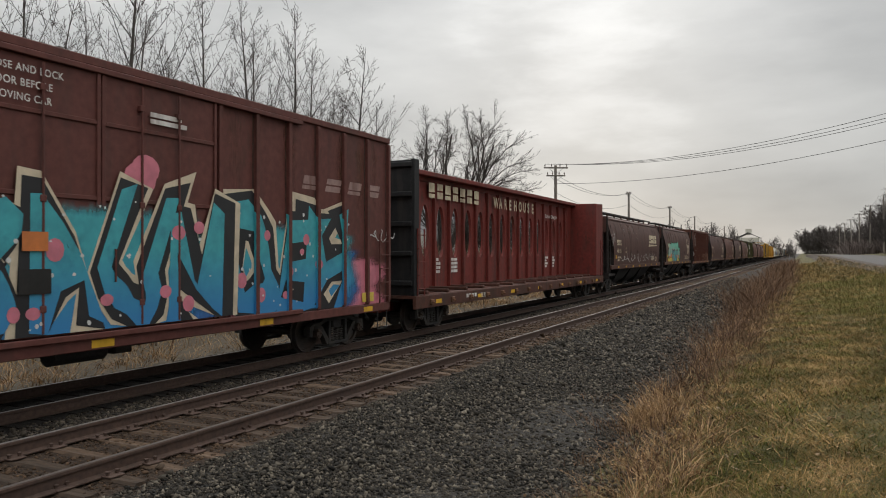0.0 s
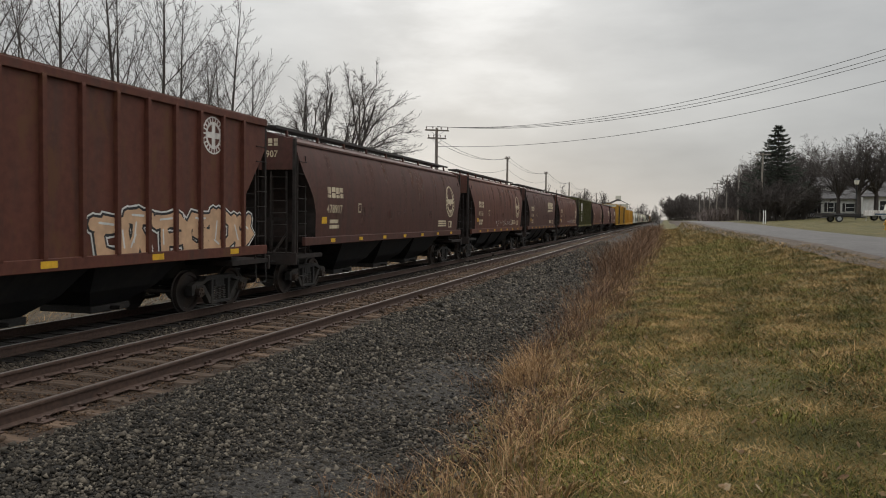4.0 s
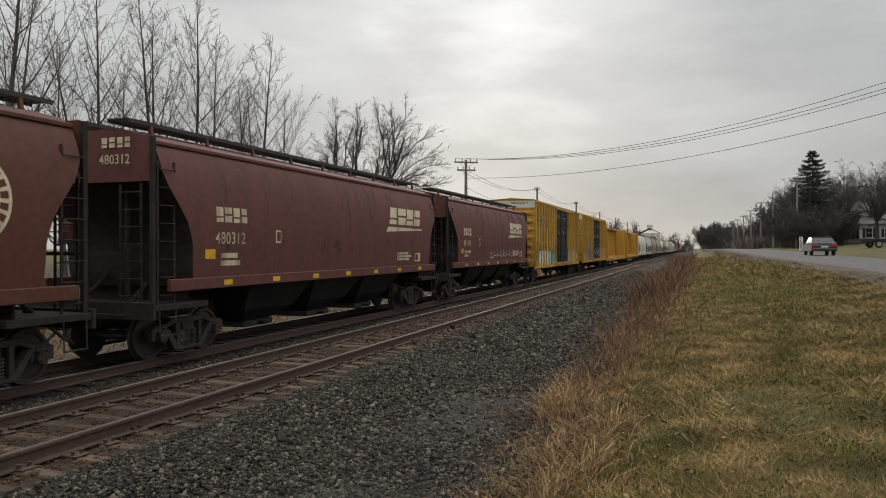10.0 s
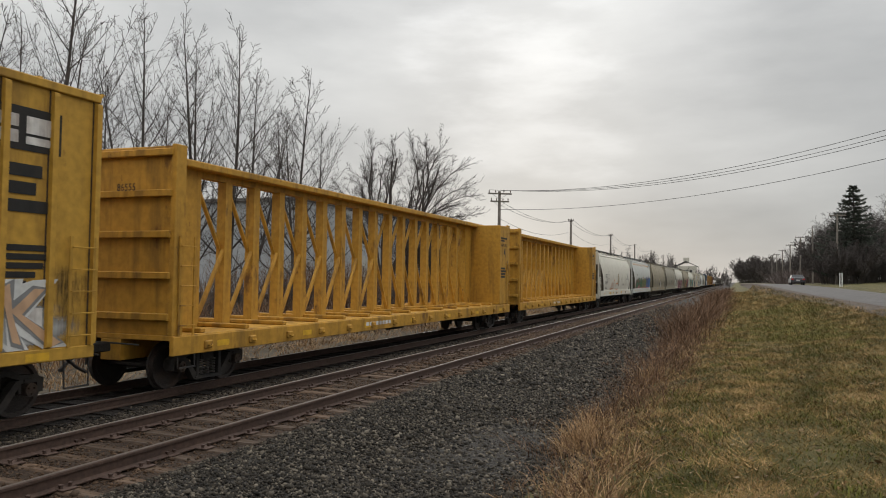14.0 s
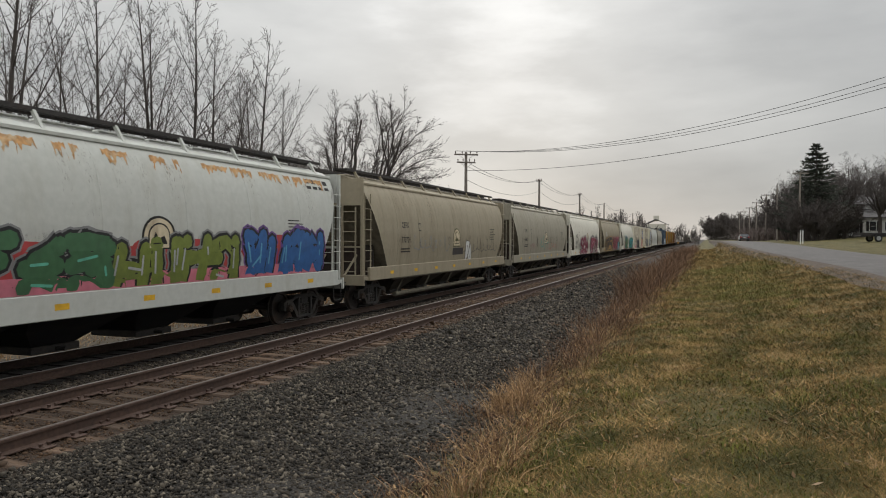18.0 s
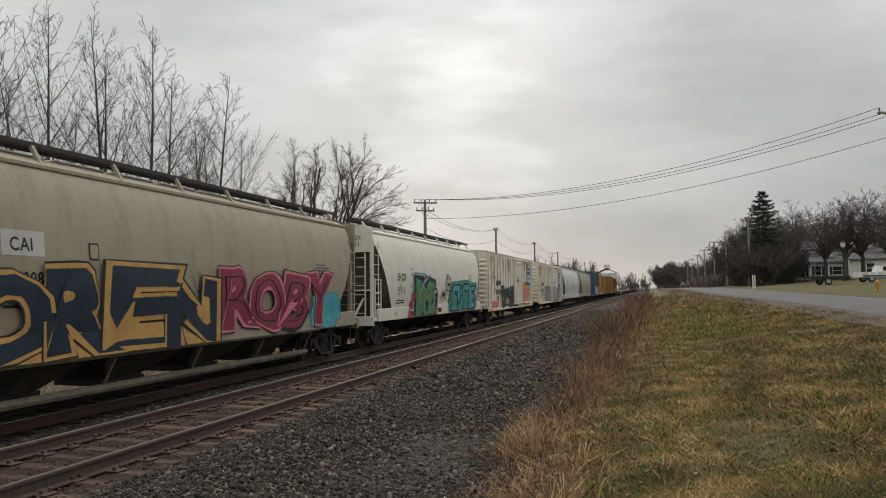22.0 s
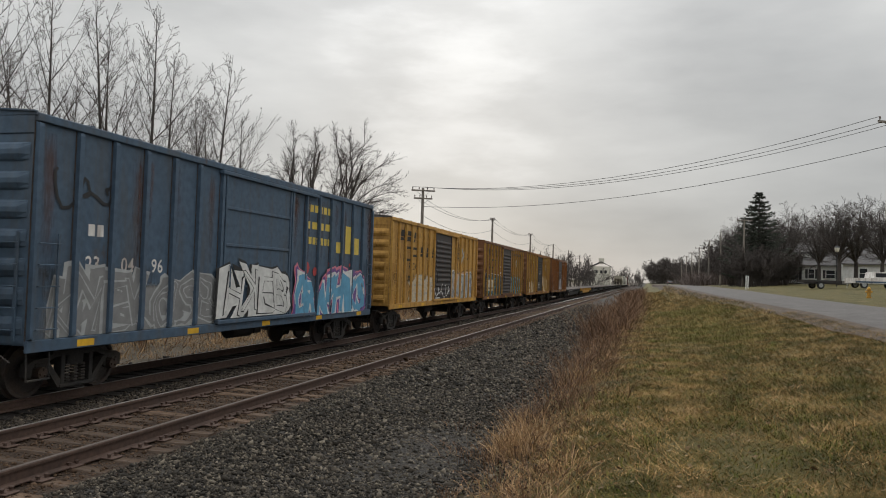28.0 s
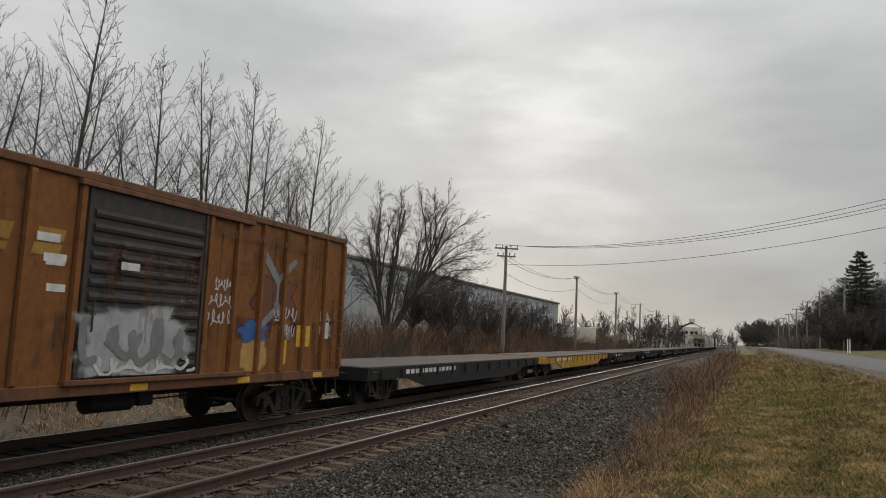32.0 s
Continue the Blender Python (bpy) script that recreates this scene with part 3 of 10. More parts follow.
P_WHITE = pn("off_white_paint", 0.575, 0.550, 0.472, dirt=(0.40, 0.36, 0.28), amount=0.22, vary=0.05)
P_GREY = pn("light_grey_paint", 0.42, 0.415, 0.375, dirt=(0.27, 0.245, 0.20), amount=0.3, vary=0.06)
P_TAN = pn("dusty_tan_paint", 0.285, 0.248, 0.178, dirt=(0.17, 0.135, 0.09), amount=0.35, vary=0.06)
P_BEIGE = pn("dusty_beige_paint", 0.285, 0.262, 0.205, dirt=(0.18, 0.155, 0.11), amount=0.35, vary=0.06)
P_PALEGREY = pn("cool_pale_grey_paint", 0.46, 0.468, 0.435, dirt=(0.33, 0.305, 0.25), amount=0.25, vary=0.05)
P_REEFER = pn("stained_white_paint", 0.62, 0.575, 0.475, dirt=(0.42, 0.30, 0.16), amount=0.35, vary=0.06, rust=(0.20, 0.11, 0.05), rust_at=0.68)
P_ROOF = pn("weathered_galvanised_roof", 0.16, 0.15, 0.14, dirt=(0.08, 0.05, 0.035), amount=0.6)
P_PLAINWHITE = pn("stencil_white", 0.62, 0.60, 0.57, dirt=(0.22, 0.16, 0.13), amount=0.7)
P_FADED = pn("faded_stencil_white", 0.30, 0.20, 0.18, dirt=(0.12, 0.05, 0.04), amount=0.9)
P_STENCIL = pn("stencil_black", 0.022, 0.021, 0.02, amount=0.3)
P_CREAM = pn("stencil_cream", 0.55, 0.47, 0.33, dirt=(0.20, 0.12, 0.09), amount=0.75)
P_REFLECT = pn("reflector_yellow", 0.62, 0.36, 0.03, dirt=(0.2, 0.12, 0.04), amount=0.4)
P_BURNT = pn("burnt_orange_boxcar_paint", 0.205, 0.082, 0.024, dirt=(0.12, 0.05, 0.02), amount=0.6, rust=(0.085, 0.036, 0.02), rust_at=0.56)
P_RUSTY = pn("rusted_steel", 0.15, 0.07, 0.035, dirt=(0.06, 0.035, 0.025), amount=0.7)
P_BLEED = material("bleeding_rust", (0.40, 0.22, 0.09), rough=0.85, vary=0.4, grain=9, stain=(0.5, 0.40, 0.26), stain_scale=5.0, stain_amount=0.8)
P_SPRING = material("spring_steel", (0.05, 0.043, 0.038), rough=0.6, vary=0.3)
P_WHEEL = material("wheel_steel", (0.05, 0.043, 0.04), rough=0.5, metal=0.4, vary=0.4, stain=(0.10, 0.055, 0.03))
P_DECK = material("weathered_deck_planks", (0.055, 0.040, 0.032), rough=0.95, vary=0.4, stain=(0.03, 0.03, 0.025), bump=0.5)
SPRAY = {k: material("spray_" + k, c, rough=0.5, vary=0.12, grain=5, bump=0.03, stain=tuple(q * 0.55 + 0.02 for q in c), stain_scale=2.2, stain_amount=0.45)
         for k, c in {"teal": (0.06, 0.33, 0.38), "sky": (0.10, 0.30, 0.46), "black": (0.015, 0.015, 0.017), "pink": (0.55, 0.17, 0.22), "white": (0.58, 0.58, 0.56),
                      "mint": (0.12, 0.42, 0.30), "orange": (0.55, 0.17, 0.04), "yellow": (0.58, 0.43, 0.07), "blue": (0.03, 0.11, 0.30), "red": (0.38, 0.05, 0.05),
                      "maroon": (0.22, 0.03, 0.06), "purple": (0.13, 0.06, 0.22), "silver": (0.36, 0.37, 0.37), "green": (0.05, 0.13, 0.06), "olive": (0.16, 0.20, 0.04),
                      "peach": (0.52, 0.33, 0.20), "cream": (0.56, 0.47, 0.34), "khaki": (0.17, 0.14, 0.06), "ochre": (0.36, 0.21, 0.07), "rust": (0.13, 0.05, 0.022), "grime": (0.055, 0.045, 0.038), "navy": (0.010, 0.024, 0.040), "amber": (0.46, 0.27, 0.08), "grey": (0.20, 0.20, 0.20), "seagreen": (0.04, 0.27, 0.20)}.items()}

# one can of paint fading into another down the side
FADE = material("spray_teal_to_blue", (0.05, 0.32, 0.36), rough=0.5, vary=0.12, grain=5, bump=0.03, stain=(0.02, 0.10, 0.16), stain_scale=2.2, stain_amount=0.5)
f_nt, f_ln = FADE.node_tree.nodes, FADE.node_tree.links
f_base = f_nt["Principled BSDF"].inputs["Base Color"]
f_from = f_base.links[0].from_socket
f_co, f_sep, f_map, f_mix = f_nt.new("ShaderNodeTexCoord"), f_nt.new("ShaderNodeSeparateXYZ"), f_nt.new("ShaderNodeMapRange"), f_nt.new("ShaderNodeMix")
f_ln.new(f_co.outputs["Object"], f_sep.inputs[0])
f_ln.new(f_sep.outputs["Z"], f_map.inputs[0])
f_map.inputs[1].default_value, f_map.inputs[2].default_value = 2.4, 1.3
f_mix.data_type = "RGBA"
f_ln.new(f_map.outputs[0], f_mix.inputs["Factor"])
f_ln.new(f_from, f_mix.inputs["A"])
f_mix.inputs["B"].default_value = (0.035, 0.20, 0.42, 1)
f_ln.new(f_mix.outputs["Result"], f_base)
SPRAY["fade"] = FADE
SOFT = {}


def soft_paint(colour):
    """The same paint thinning out into overspray where the fade attribute falls."""
    if colour not in SOFT:
        m = SPRAY[colour].copy()
        m.name = "overspray_" + colour
        nt, ln = m.node_tree.nodes, m.node_tree.links
        out, bsdf = nt["Material Output"], nt["Principled BSDF"]
        at, dots, add, edge = nt.new("ShaderNodeAttribute"), nt.new("ShaderNodeTexNoise"), nt.new("ShaderNodeMath"), nt.new("ShaderNodeMapRange")
        at.attribute_name = "fade"
        dots.inputs["Scale"].default_value, dots.inputs["Detail"].default_value = 26.0, 6
        run, co = nt.new("ShaderNodeMapping"), nt.new("ShaderNodeTexCoord")
        run.inputs["Scale"].default_value = (1.0, 1.0, 0.16)
        ln.new(co.outputs["Object"], run.inputs["Vector"])
        ln.new(run.outputs["Vector"], dots.inputs["Vector"])
        add.operation = "MULTIPLY_ADD"
        ln.new(dots.outputs["Fac"], add.inputs[0])
        add.inputs[1].default_value = 0.55
        ln.new(at.outputs["Fac"], add.inputs[2])
        edge.inputs[1].default_value, edge.inputs[2].default_value = 0.38, 0.95
        ln.new(add.outputs[0], edge.inputs[0])
        clear, mix = nt.new("ShaderNodeBsdfTransparent"), nt.new("ShaderNodeMixShader")
        ln.new(edge.outputs[0], mix.inputs[0])
        ln.new(clear.outputs[0], mix.inputs[1])
        ln.new(bsdf.outputs[0], mix.inputs[2])
        ln.new(mix.outputs[0], out.inputs["Surface"])
        SOFT[colour] = m
    return SOFT[colour]


MESHES = {}


def shared(key, make):
    """One mesh for all pieces alike."""
    if key not in MESHES:
        MESHES[key] = make().mesh(key.split(":")[0])
    return MESHES[key]


# ---- writing and spray paint on the sides ----
GLYPHS = {}


def letters_form(text, size, width=1.0, slant=0.0, bold=0.0, spacing=1.0):
    """Corners and faces of a text, lower left at the origin, in the plane."""
    key = (text, bold, slant, spacing)
    if key not in GLYPHS:
        cu = bpy.data.curves.new("lettering", "FONT")
        cu.body, cu.size, cu.shear, cu.offset, cu.space_character, cu.resolution_u = text, 1.0, slant, bold, spacing, 4
        ob = bpy.data.objects.new("lettering", cu)
        me = bpy.data.meshes.new_from_object(ob)
        GLYPHS[key] = ([v.co.copy() for v in me.vertices], [tuple(p.vertices) for p in me.polygons])
        bpy.data.objects.remove(ob)
        bpy.data.meshes.remove(me)
        bpy.data.curves.remove(cu)
    vs, fs = GLYPHS[key]
    return [(v.x * size * width, v.y * size) for v in vs], fs


def lettering(car, text, y, z, size, mat, skin, width=0.9, slant=0.0, bold=0.01, spacing=1.1, label=""):
    """Stencilled text on the near side; skin(z) gives the side's x."""
    vs, fs = letters_form(text, size, width, slant, bold, spacing)
    me = Form().add([(skin(z + b) + 0.006, y + a, z + b) for a, b in vs], fs).mesh("lettering")
    return part("lettering", me, mat, car, label)


def end_lettering(car, text, x, y, z, size, mat, width=0.9):
    vs, fs = letters_form(text, size, width, 0, 0.01, 1.05)
    me = Form().add([(x + a, y, z + b) for a, b in vs], fs).mesh("lettering")
    return part("lettering", me, mat, car)


def bars(car, y, z, width, height, rows, mat, skin, seed=0, gap=0.5, name="stencil", columns=0):
    """Small or withheld writing as plain bars; columns gives blocks in place of lines."""
    rnd, form = random.Random(seed), Form()
    step = height / rows
    for r in range(rows):
        z1 = z + height - r * step
        z0 = z1 - step * (1 - gap * 0.6)
        if columns:
            w = width / columns
            for c in range(columns):
                form.add([(skin(zz) + 0.006, yy, zz) for yy, zz in ((y + c * w, z0), (y + (c + 0.72) * w, z0), (y + (c + 0.72) * w, z1), (y + c * w, z1))], [(0, 1, 2, 3)])
        else:
            w = width * rnd.uniform(0.6, 1.0)
            form.add([(skin(zz) + 0.006, yy, zz) for yy, zz in ((y, z0), (y + w, z0), (y + w, z1), (y, z1))], [(0, 1, 2, 3)])
    return part(name, form, mat, car)


def plate(car, name, y0, y1, z0, z1, mat, skin, off=0.008, label=""):
    """A painted or screwed-on rectangle that follows the side."""
    n = 5
    form = Form()
    zs = [z0 + (z1 - z0) * i / n for i in range(n + 1)]
    form.add([(skin(zz) + off, yy, zz) for zz in zs for yy in (y0, y1)], [(2 * i, 2 * i + 1, 2 * i + 3, 2 * i + 2) for i in range(n)])
    return part(name, form, mat, car, label)


def ring_points(cy, cz, ry, rz, n=28):
    return [(cy + ry * math.cos(2 * math.pi * k / n), cz + rz * math.sin(2 * math.pi * k / n)) for k in range(n)]


def round_emblem(car, y, z, r, ground, ink, skin, label):
    """A round emblem: a pale ring of blocks round a quartered cross, drawn as plain shapes."""
    form = Form()
    n = 36
    for r0, r1, off in ((0.0, 1.0, 0.007),):
        pts = ring_points(y, z, r, r, n)
        form.add([(skin(z) + off, y, z)] + [(skin(b) + off, a, b) for a, b in pts], [(0, 1 + k, 1 + (k + 1) % n) for k in range(n)])
    disc = part("emblem", form, ground, car, label)
    form = Form()
    for k in range(22):
        a0, a1 = 2 * math.pi * k / 22, 2 * math.pi * (k + 0.62) / 22
        q = [(y + r * s * math.cos(a), z + r * s * math.sin(a)) for s, a in ((0.72, a0), (0.92, a0), (0.92, a1), (0.72, a1))]
        form.add([(skin(b) + 0.011, a, b) for a, b in q], [(0, 1, 2, 3)])
    for sa, sb in ((1, 1), (1, -1), (-1, 1), (-1, -1)):
        q = [(y + sa * r * 0.16, z + sb * r * 0.16)] + [(y + sa * r * 0.58 * math.cos(t), z + sb * r * 0.58 * math.sin(t)) for t in (0.28, 0.6, 0.95, 1.29)]
        form.add([(skin(b) + 0.011, a, b) for a, b in q], [(0, 1, 2, 3, 4)])
    part("emblem_ink", form, ink, disc)


def arch_emblem(car, y, z, w, h, ink, ground, skin):
    """An arched crest: a dark outline, a pale field and a plain hill shape."""
    def arch(s, off, form):
        pts = [(y - w / 2 * s, z - h / 2 * s), (y + w / 2 * s, z - h / 2 * s)] + [(y + w / 2 * s * math.cos(a), z + h * 0.02 * s + h / 2 * s * math.sin(a)) for a in [math.pi * k / 12 for k in range(13)]]
        form.add([(skin(b) + off, a, b) for a, b in pts], [tuple(range(len(pts)))])
        return form
    ob = part("crest", arch(1.0, 0.007, Form()), ink, car, "dark arched crest with a pale field")
    part("crest_field", arch(0.88, 0.010, Form()), ground, ob)
    f = arch(0.66, 0.013, Form())
    part("crest_ring", f, ink, ob)
    part("crest_centre", arch(0.58, 0.016, Form()), ground, ob)
    f = Form()
    f.add([(skin(b) + 0.019, a, b) for a, b in ((y - w * 0.24, z - h * 0.2), (y + w * 0.24, z - h * 0.2), (y + w * 0.14, z + h * 0.02), (y - w * 0.02, z - h * 0.06), (y - w * 0.12, z + h * 0.12))], [(0, 1, 2, 3, 4)])
    part("crest_hill", f, ink, ob)


STROKES = [
    [[(0.1, 0.0), (0.1, 1.0)], [(0.1, 1.0), (0.7, 0.9), (0.75, 0.6), (0.1, 0.5)], [(0.1, 0.5), (0.9, 0.35), (0.85, 0.05), (0.1, 0.0)]],
    [[(0.85, 0.9), (0.3, 1.0), (0.08, 0.7), (0.1, 0.25), (0.45, 0.0), (0.9, 0.1)], [(0.9, 0.1), (0.85, 0.45), (0.5, 0.42)]],
    [[(0.1, 0.0), (0.2, 1.0)], [(0.2, 1.0), (0.5, 0.4), (0.8, 1.0)], [(0.8, 1.0), (0.9, 0.0)]],
    [[(0.9, 0.85), (0.4, 1.0), (0.12, 0.75), (0.5, 0.52), (0.9, 0.28), (0.55, 0.0), (0.08, 0.12)]],
    [[(0.1, 0.0), (0.5, 1.0), (0.9, 0.0)], [(0.3, 0.4), (0.75, 0.38)]],
    [[(0.5, 1.0), (0.1, 0.75), (0.1, 0.25), (0.5, 0.0), (0.9, 0.25), (0.9, 0.75), (0.5, 1.0)]],
    [[(0.1, 1.0), (0.15, 0.2), (0.5, 0.0), (0.85, 0.2), (0.9, 1.0)]],
    [[(0.12, 0.0), (0.12, 1.0)], [(0.85, 1.0), (0.15, 0.5), (0.9, 0.0)]],
    [[(0.1, 0.98), (0.9, 0.9)], [(0.1, 0.5), (0.75, 0.5)], [(0.1, 0.0), (0.9, 0.06)], [(0.12, 0.0), (0.12, 0.98)]],
]


def ribbon(form, pts, r, level, skin, warp):
    """A painted stroke of width 2r with round ends, laid on the side."""
    fine = []
    for (a, b), (c, d) in zip(pts, pts[1:]):
        n = max(1, int(math.hypot(c - a, d - b) / 0.18))
        fine += [(a + (c - a) * i / n, b + (d - b) * i / n) for i in range(n)]
    fine.append(pts[-1])
    left, right = [], []
    for i, (a, b) in enumerate(fine):
        p, q = fine[max(i - 1, 0)], fine[min(i + 1, len(fine) - 1)]
        dx, dy = q[0] - p[0], q[1] - p[1]
        l = math.hypot(dx, dy) or 1.0
        w = r * (1.0 + warp * math.sin(3.1 * i + a * 5))
        left.append((a - dy / l * w, b + dx / l * w))
        right.append((a + dy / l * w, b - dx / l * w))
    n = len(fine)
    form.add([(skin(b) + level, a, b) for a, b in left + right], [(i, n + i, n + i + 1, i + 1) for i in range(n - 1)])
    for (a, b) in (fine[0], fine[-1]):
        pts8 = [(a + r * math.cos(k * math.pi / 4), b + r * math.sin(k * math.pi / 4)) for k in range(8)]
        form.add([(skin(bb) + level + 0.0003, aa, bb) for aa, bb in pts8], [tuple(range(8))])


def graffiti(car, y0, y1, z0, z1, count, skin, ground=None, outline="black", fill="white", shine="white", seed=1, fat=0.16, label="", z_min=None, halo=None, line_only=False):
    """A row of letter-like spray-painted shapes: cloud behind, dark outline, fill and light strokes, each a layer of its own."""
    rnd = random.Random(seed)
    zlo = (z_min if z_min is not None else z0 - 0.1)
    clip = lambda b: max(zlo, b)
    cut = lambda pts: [(a, clip(b)) for a, b in pts]
    root = None
    h, w = z1 - z0, (y1 - y0) / count

    def blob(form, s, level, wob):
        n = 44
        cy, cz = (y0 + y1) / 2, (z0 + z1) / 2
        pts = []
        for k in range(n):
            a = 2 * math.pi * k / n
            q = 1 + wob * math.sin(5 * a + seed) + wob * 0.7 * math.sin(11 * a + 2 * seed)
            ca, sa = math.cos(a), math.sin(a)
            ca, sa = math.copysign(abs(ca) ** 0.55, ca), math.copysign(abs(sa) ** 0.7, sa)
            pts.append((cy + (y1 - y0) * 0.53 * s * q * ca, clip(cz + h * 0.6 * s * q * sa)))
        rings = 4
        verts, faces = [(skin(cz) + level, cy, cz)], []
        for r in range(1, rings + 1):
            verts += [(skin(cz + (b - cz) * r / rings) + level, cy + (a - cy) * r / rings, cz + (b - cz) * r / rings) for a, b in pts]
        for k in range(n):
            faces.append((0, 1 + k, 1 + (k + 1) % n))
            for r in range(rings - 1):
                faces.append((1 + r * n + k, 1 + (r + 1) * n + k, 1 + (r + 1) * n + (k + 1) % n, 1 + r * n + (k + 1) % n))
        form.add(verts, faces)

    if ground:
        form = Form()
        blob(form, 1.0, 0.009, 0.05)
        root = part("graffiti", form, SPRAY[ground], car, label)
    cells = []
    for c in range(count):
        pool = [s for letter in STROKES for s in letter]
        strokes = []
        for s in rnd.sample(pool, 2 if line_only else 3):
            fx, fy, sh = rnd.choice((1, -1)), rnd.choice((1, -1)), rnd.uniform(-0.15, 0.15)
            strokes.append([((a if fx > 0 else 1 - a) + sh, b if fy > 0 else 1 - b) for a, b in s])
        lean, lift, tall = rnd.uniform(-0.15, 0.15) * h, rnd.uniform(-0.05, 0.07) * h, rnd.uniform(0.85, 1.1)
        wide = rnd.uniform(0.85, 1.05)
        cells.append([[(y0 + (c + 0.5 + (a - 0.5) * wide) * w + lean * (b - 0.5), z0 + lift + b * h * tall + rnd.uniform(-0.02, 0.02)) for a, b in s] for s in strokes])
    layers = []
    r = fat * min(w, h)
    if line_only:
        # one looping hand, lifted now and then
        cells, t, run = [], 0.0, []
        while t < count:
            run.append((y0 + w * t + 0.34 * w * math.cos(7.1 * t + seed), z0 + h * (0.5 + (0.30 + 0.16 * math.sin(2.3 * t + seed)) * math.sin(7.1 * t + seed) + 0.12 * math.sin(17 * t))))
            t += 0.07
            if rnd.random() < 0.045 and len(run) > 6:
                cells.append([run])
                run, t = [], t + 0.2
        cells.append([run] if len(run) > 2 else [[(y0, z0), (y0 + w, z0)]])
        layers = [(outline, max(0.012, r * 0.16), 0.012)]
    else:
        if halo:
            layers.append((halo, r * 1.65, 0.011))
        layers += [(outline, r * 1.38, 0.013), (fill, r, 0.017)]
    k = 0
    for name, rad, level in layers:
        form = Form()
        for cell in cells:
            for s in cell:
                k += 1
                ribbon(form, cut(s), rad, level + 0.0006 * (k % 5), skin, 0.0 if line_only else 0.12)
        form.v = [(a, b, max(c, zlo)) for a, b, c in form.v]
        if root is None:
            root = part("graffiti", form, SPRAY[name], car, label)
        else:
            part("graffiti_layer", form, SPRAY[name], root)
    if not line_only and shine:
        form = Form()
        for cell in cells:
            for s in cell:
                if rnd.random() < 0.7:
                    a, b = s[0], s[1]
                    p = [(a[0] + (b[0] - a[0]) * t - r * 0.35, clip(a[1] + (b[1] - a[1]) * t + r * 0.3)) for t in (0.25, 0.75)]
                    ribbon(form, p, r * 0.16, 0.023, skin, 0)
        if form.v:
            part("graffiti_shine", form, SPRAY[shine], root)
    return root


def spray_word(car, text, y0, y1, z0, z1, skin, layers, seed, label, z_min=0.0, drop=None):
    """Fat, jostling spray-painted letters: one part for each coat, widest first."""
    rnd, root = random.Random(seed), None
    w, h = (y1 - y0) / len(text), z1 - z0
    spots = [(rnd.uniform(0.94, 1.1), rnd.uniform(-0.05, 0.06) * h, rnd.uniform(-0.16, 0.16), rnd.uniform(1.06, 1.22)) for _ in text]
    if drop:
        f = Form()
        for i in range(len(text)):
            cy, cz = y0 + w * (i + 0.5), (z0 + z1) / 2 + rnd.uniform(-0.1, 0.15) * h
            pts = [(a, max(z_min, b)) for a, b in ring_points(cy, cz, w * rnd.uniform(0.65, 0.85), h * rnd.uniform(0.5, 0.68), 22)]
            f.add([(skin(b) + 0.009 + 0.0005 * (i % 3), a, b) for a, b in pts], [tuple(range(22))])
        root = part("graffiti", f, SPRAY[drop], car, label)
    for n, (colour, fat) in enumerate(layers):
        f = Form()
        for i, ch in enumerate(text):
            vs, fs = letters_form(ch, 1.0, 1.0, 0.0, fat, 1.0)
            lo, hi = min(a for a, b in vs) + fat, max(a for a, b in vs) - fat
            top = max(b for a, b in vs) - fat
            tall, lift, lean, wide = spots[i]
            q = w * wide * 0.86 / max(0.2, hi - lo)
            pts, calm = [], min(1.0, 0.8 * h / w) ** 2
            for a, b in vs:
                u, v = (a - (lo + hi) / 2) * q, b / top
                # letters swell, bend and flick out at their tips
                u += calm * w * (0.10 * math.sin(4.2 * v + 1.7 * i + seed) + 0.07 * math.sin(9.0 * v + 2.9 * i)) + calm * w * 0.16 * max(0.0, abs(v - 0.5) - 0.38) * (1 if math.sin(7 * i + seed) > 0 else -1) * 6
                v += calm * 0.07 * math.sin(5.0 * u / w + 2.1 * i + seed) + calm * 0.05 * math.sin(11.0 * u / w + i)
                pts.append((y0 + w * (i + 0.5) + u + lean * (v - 0.5) * h, max(z_min, z0 + lift + v * h * tall * 0.92)))
            f.add([(skin(b) + 0.013 + 0.004 * n + 0.0006 * (i % 3), a, b) for a, b in pts], fs)
        if root is None:
            root = part("graffiti", f, SPRAY[colour], car, label)
        else:
            part("graffiti_layer", f, SPRAY[colour], root)
    return root


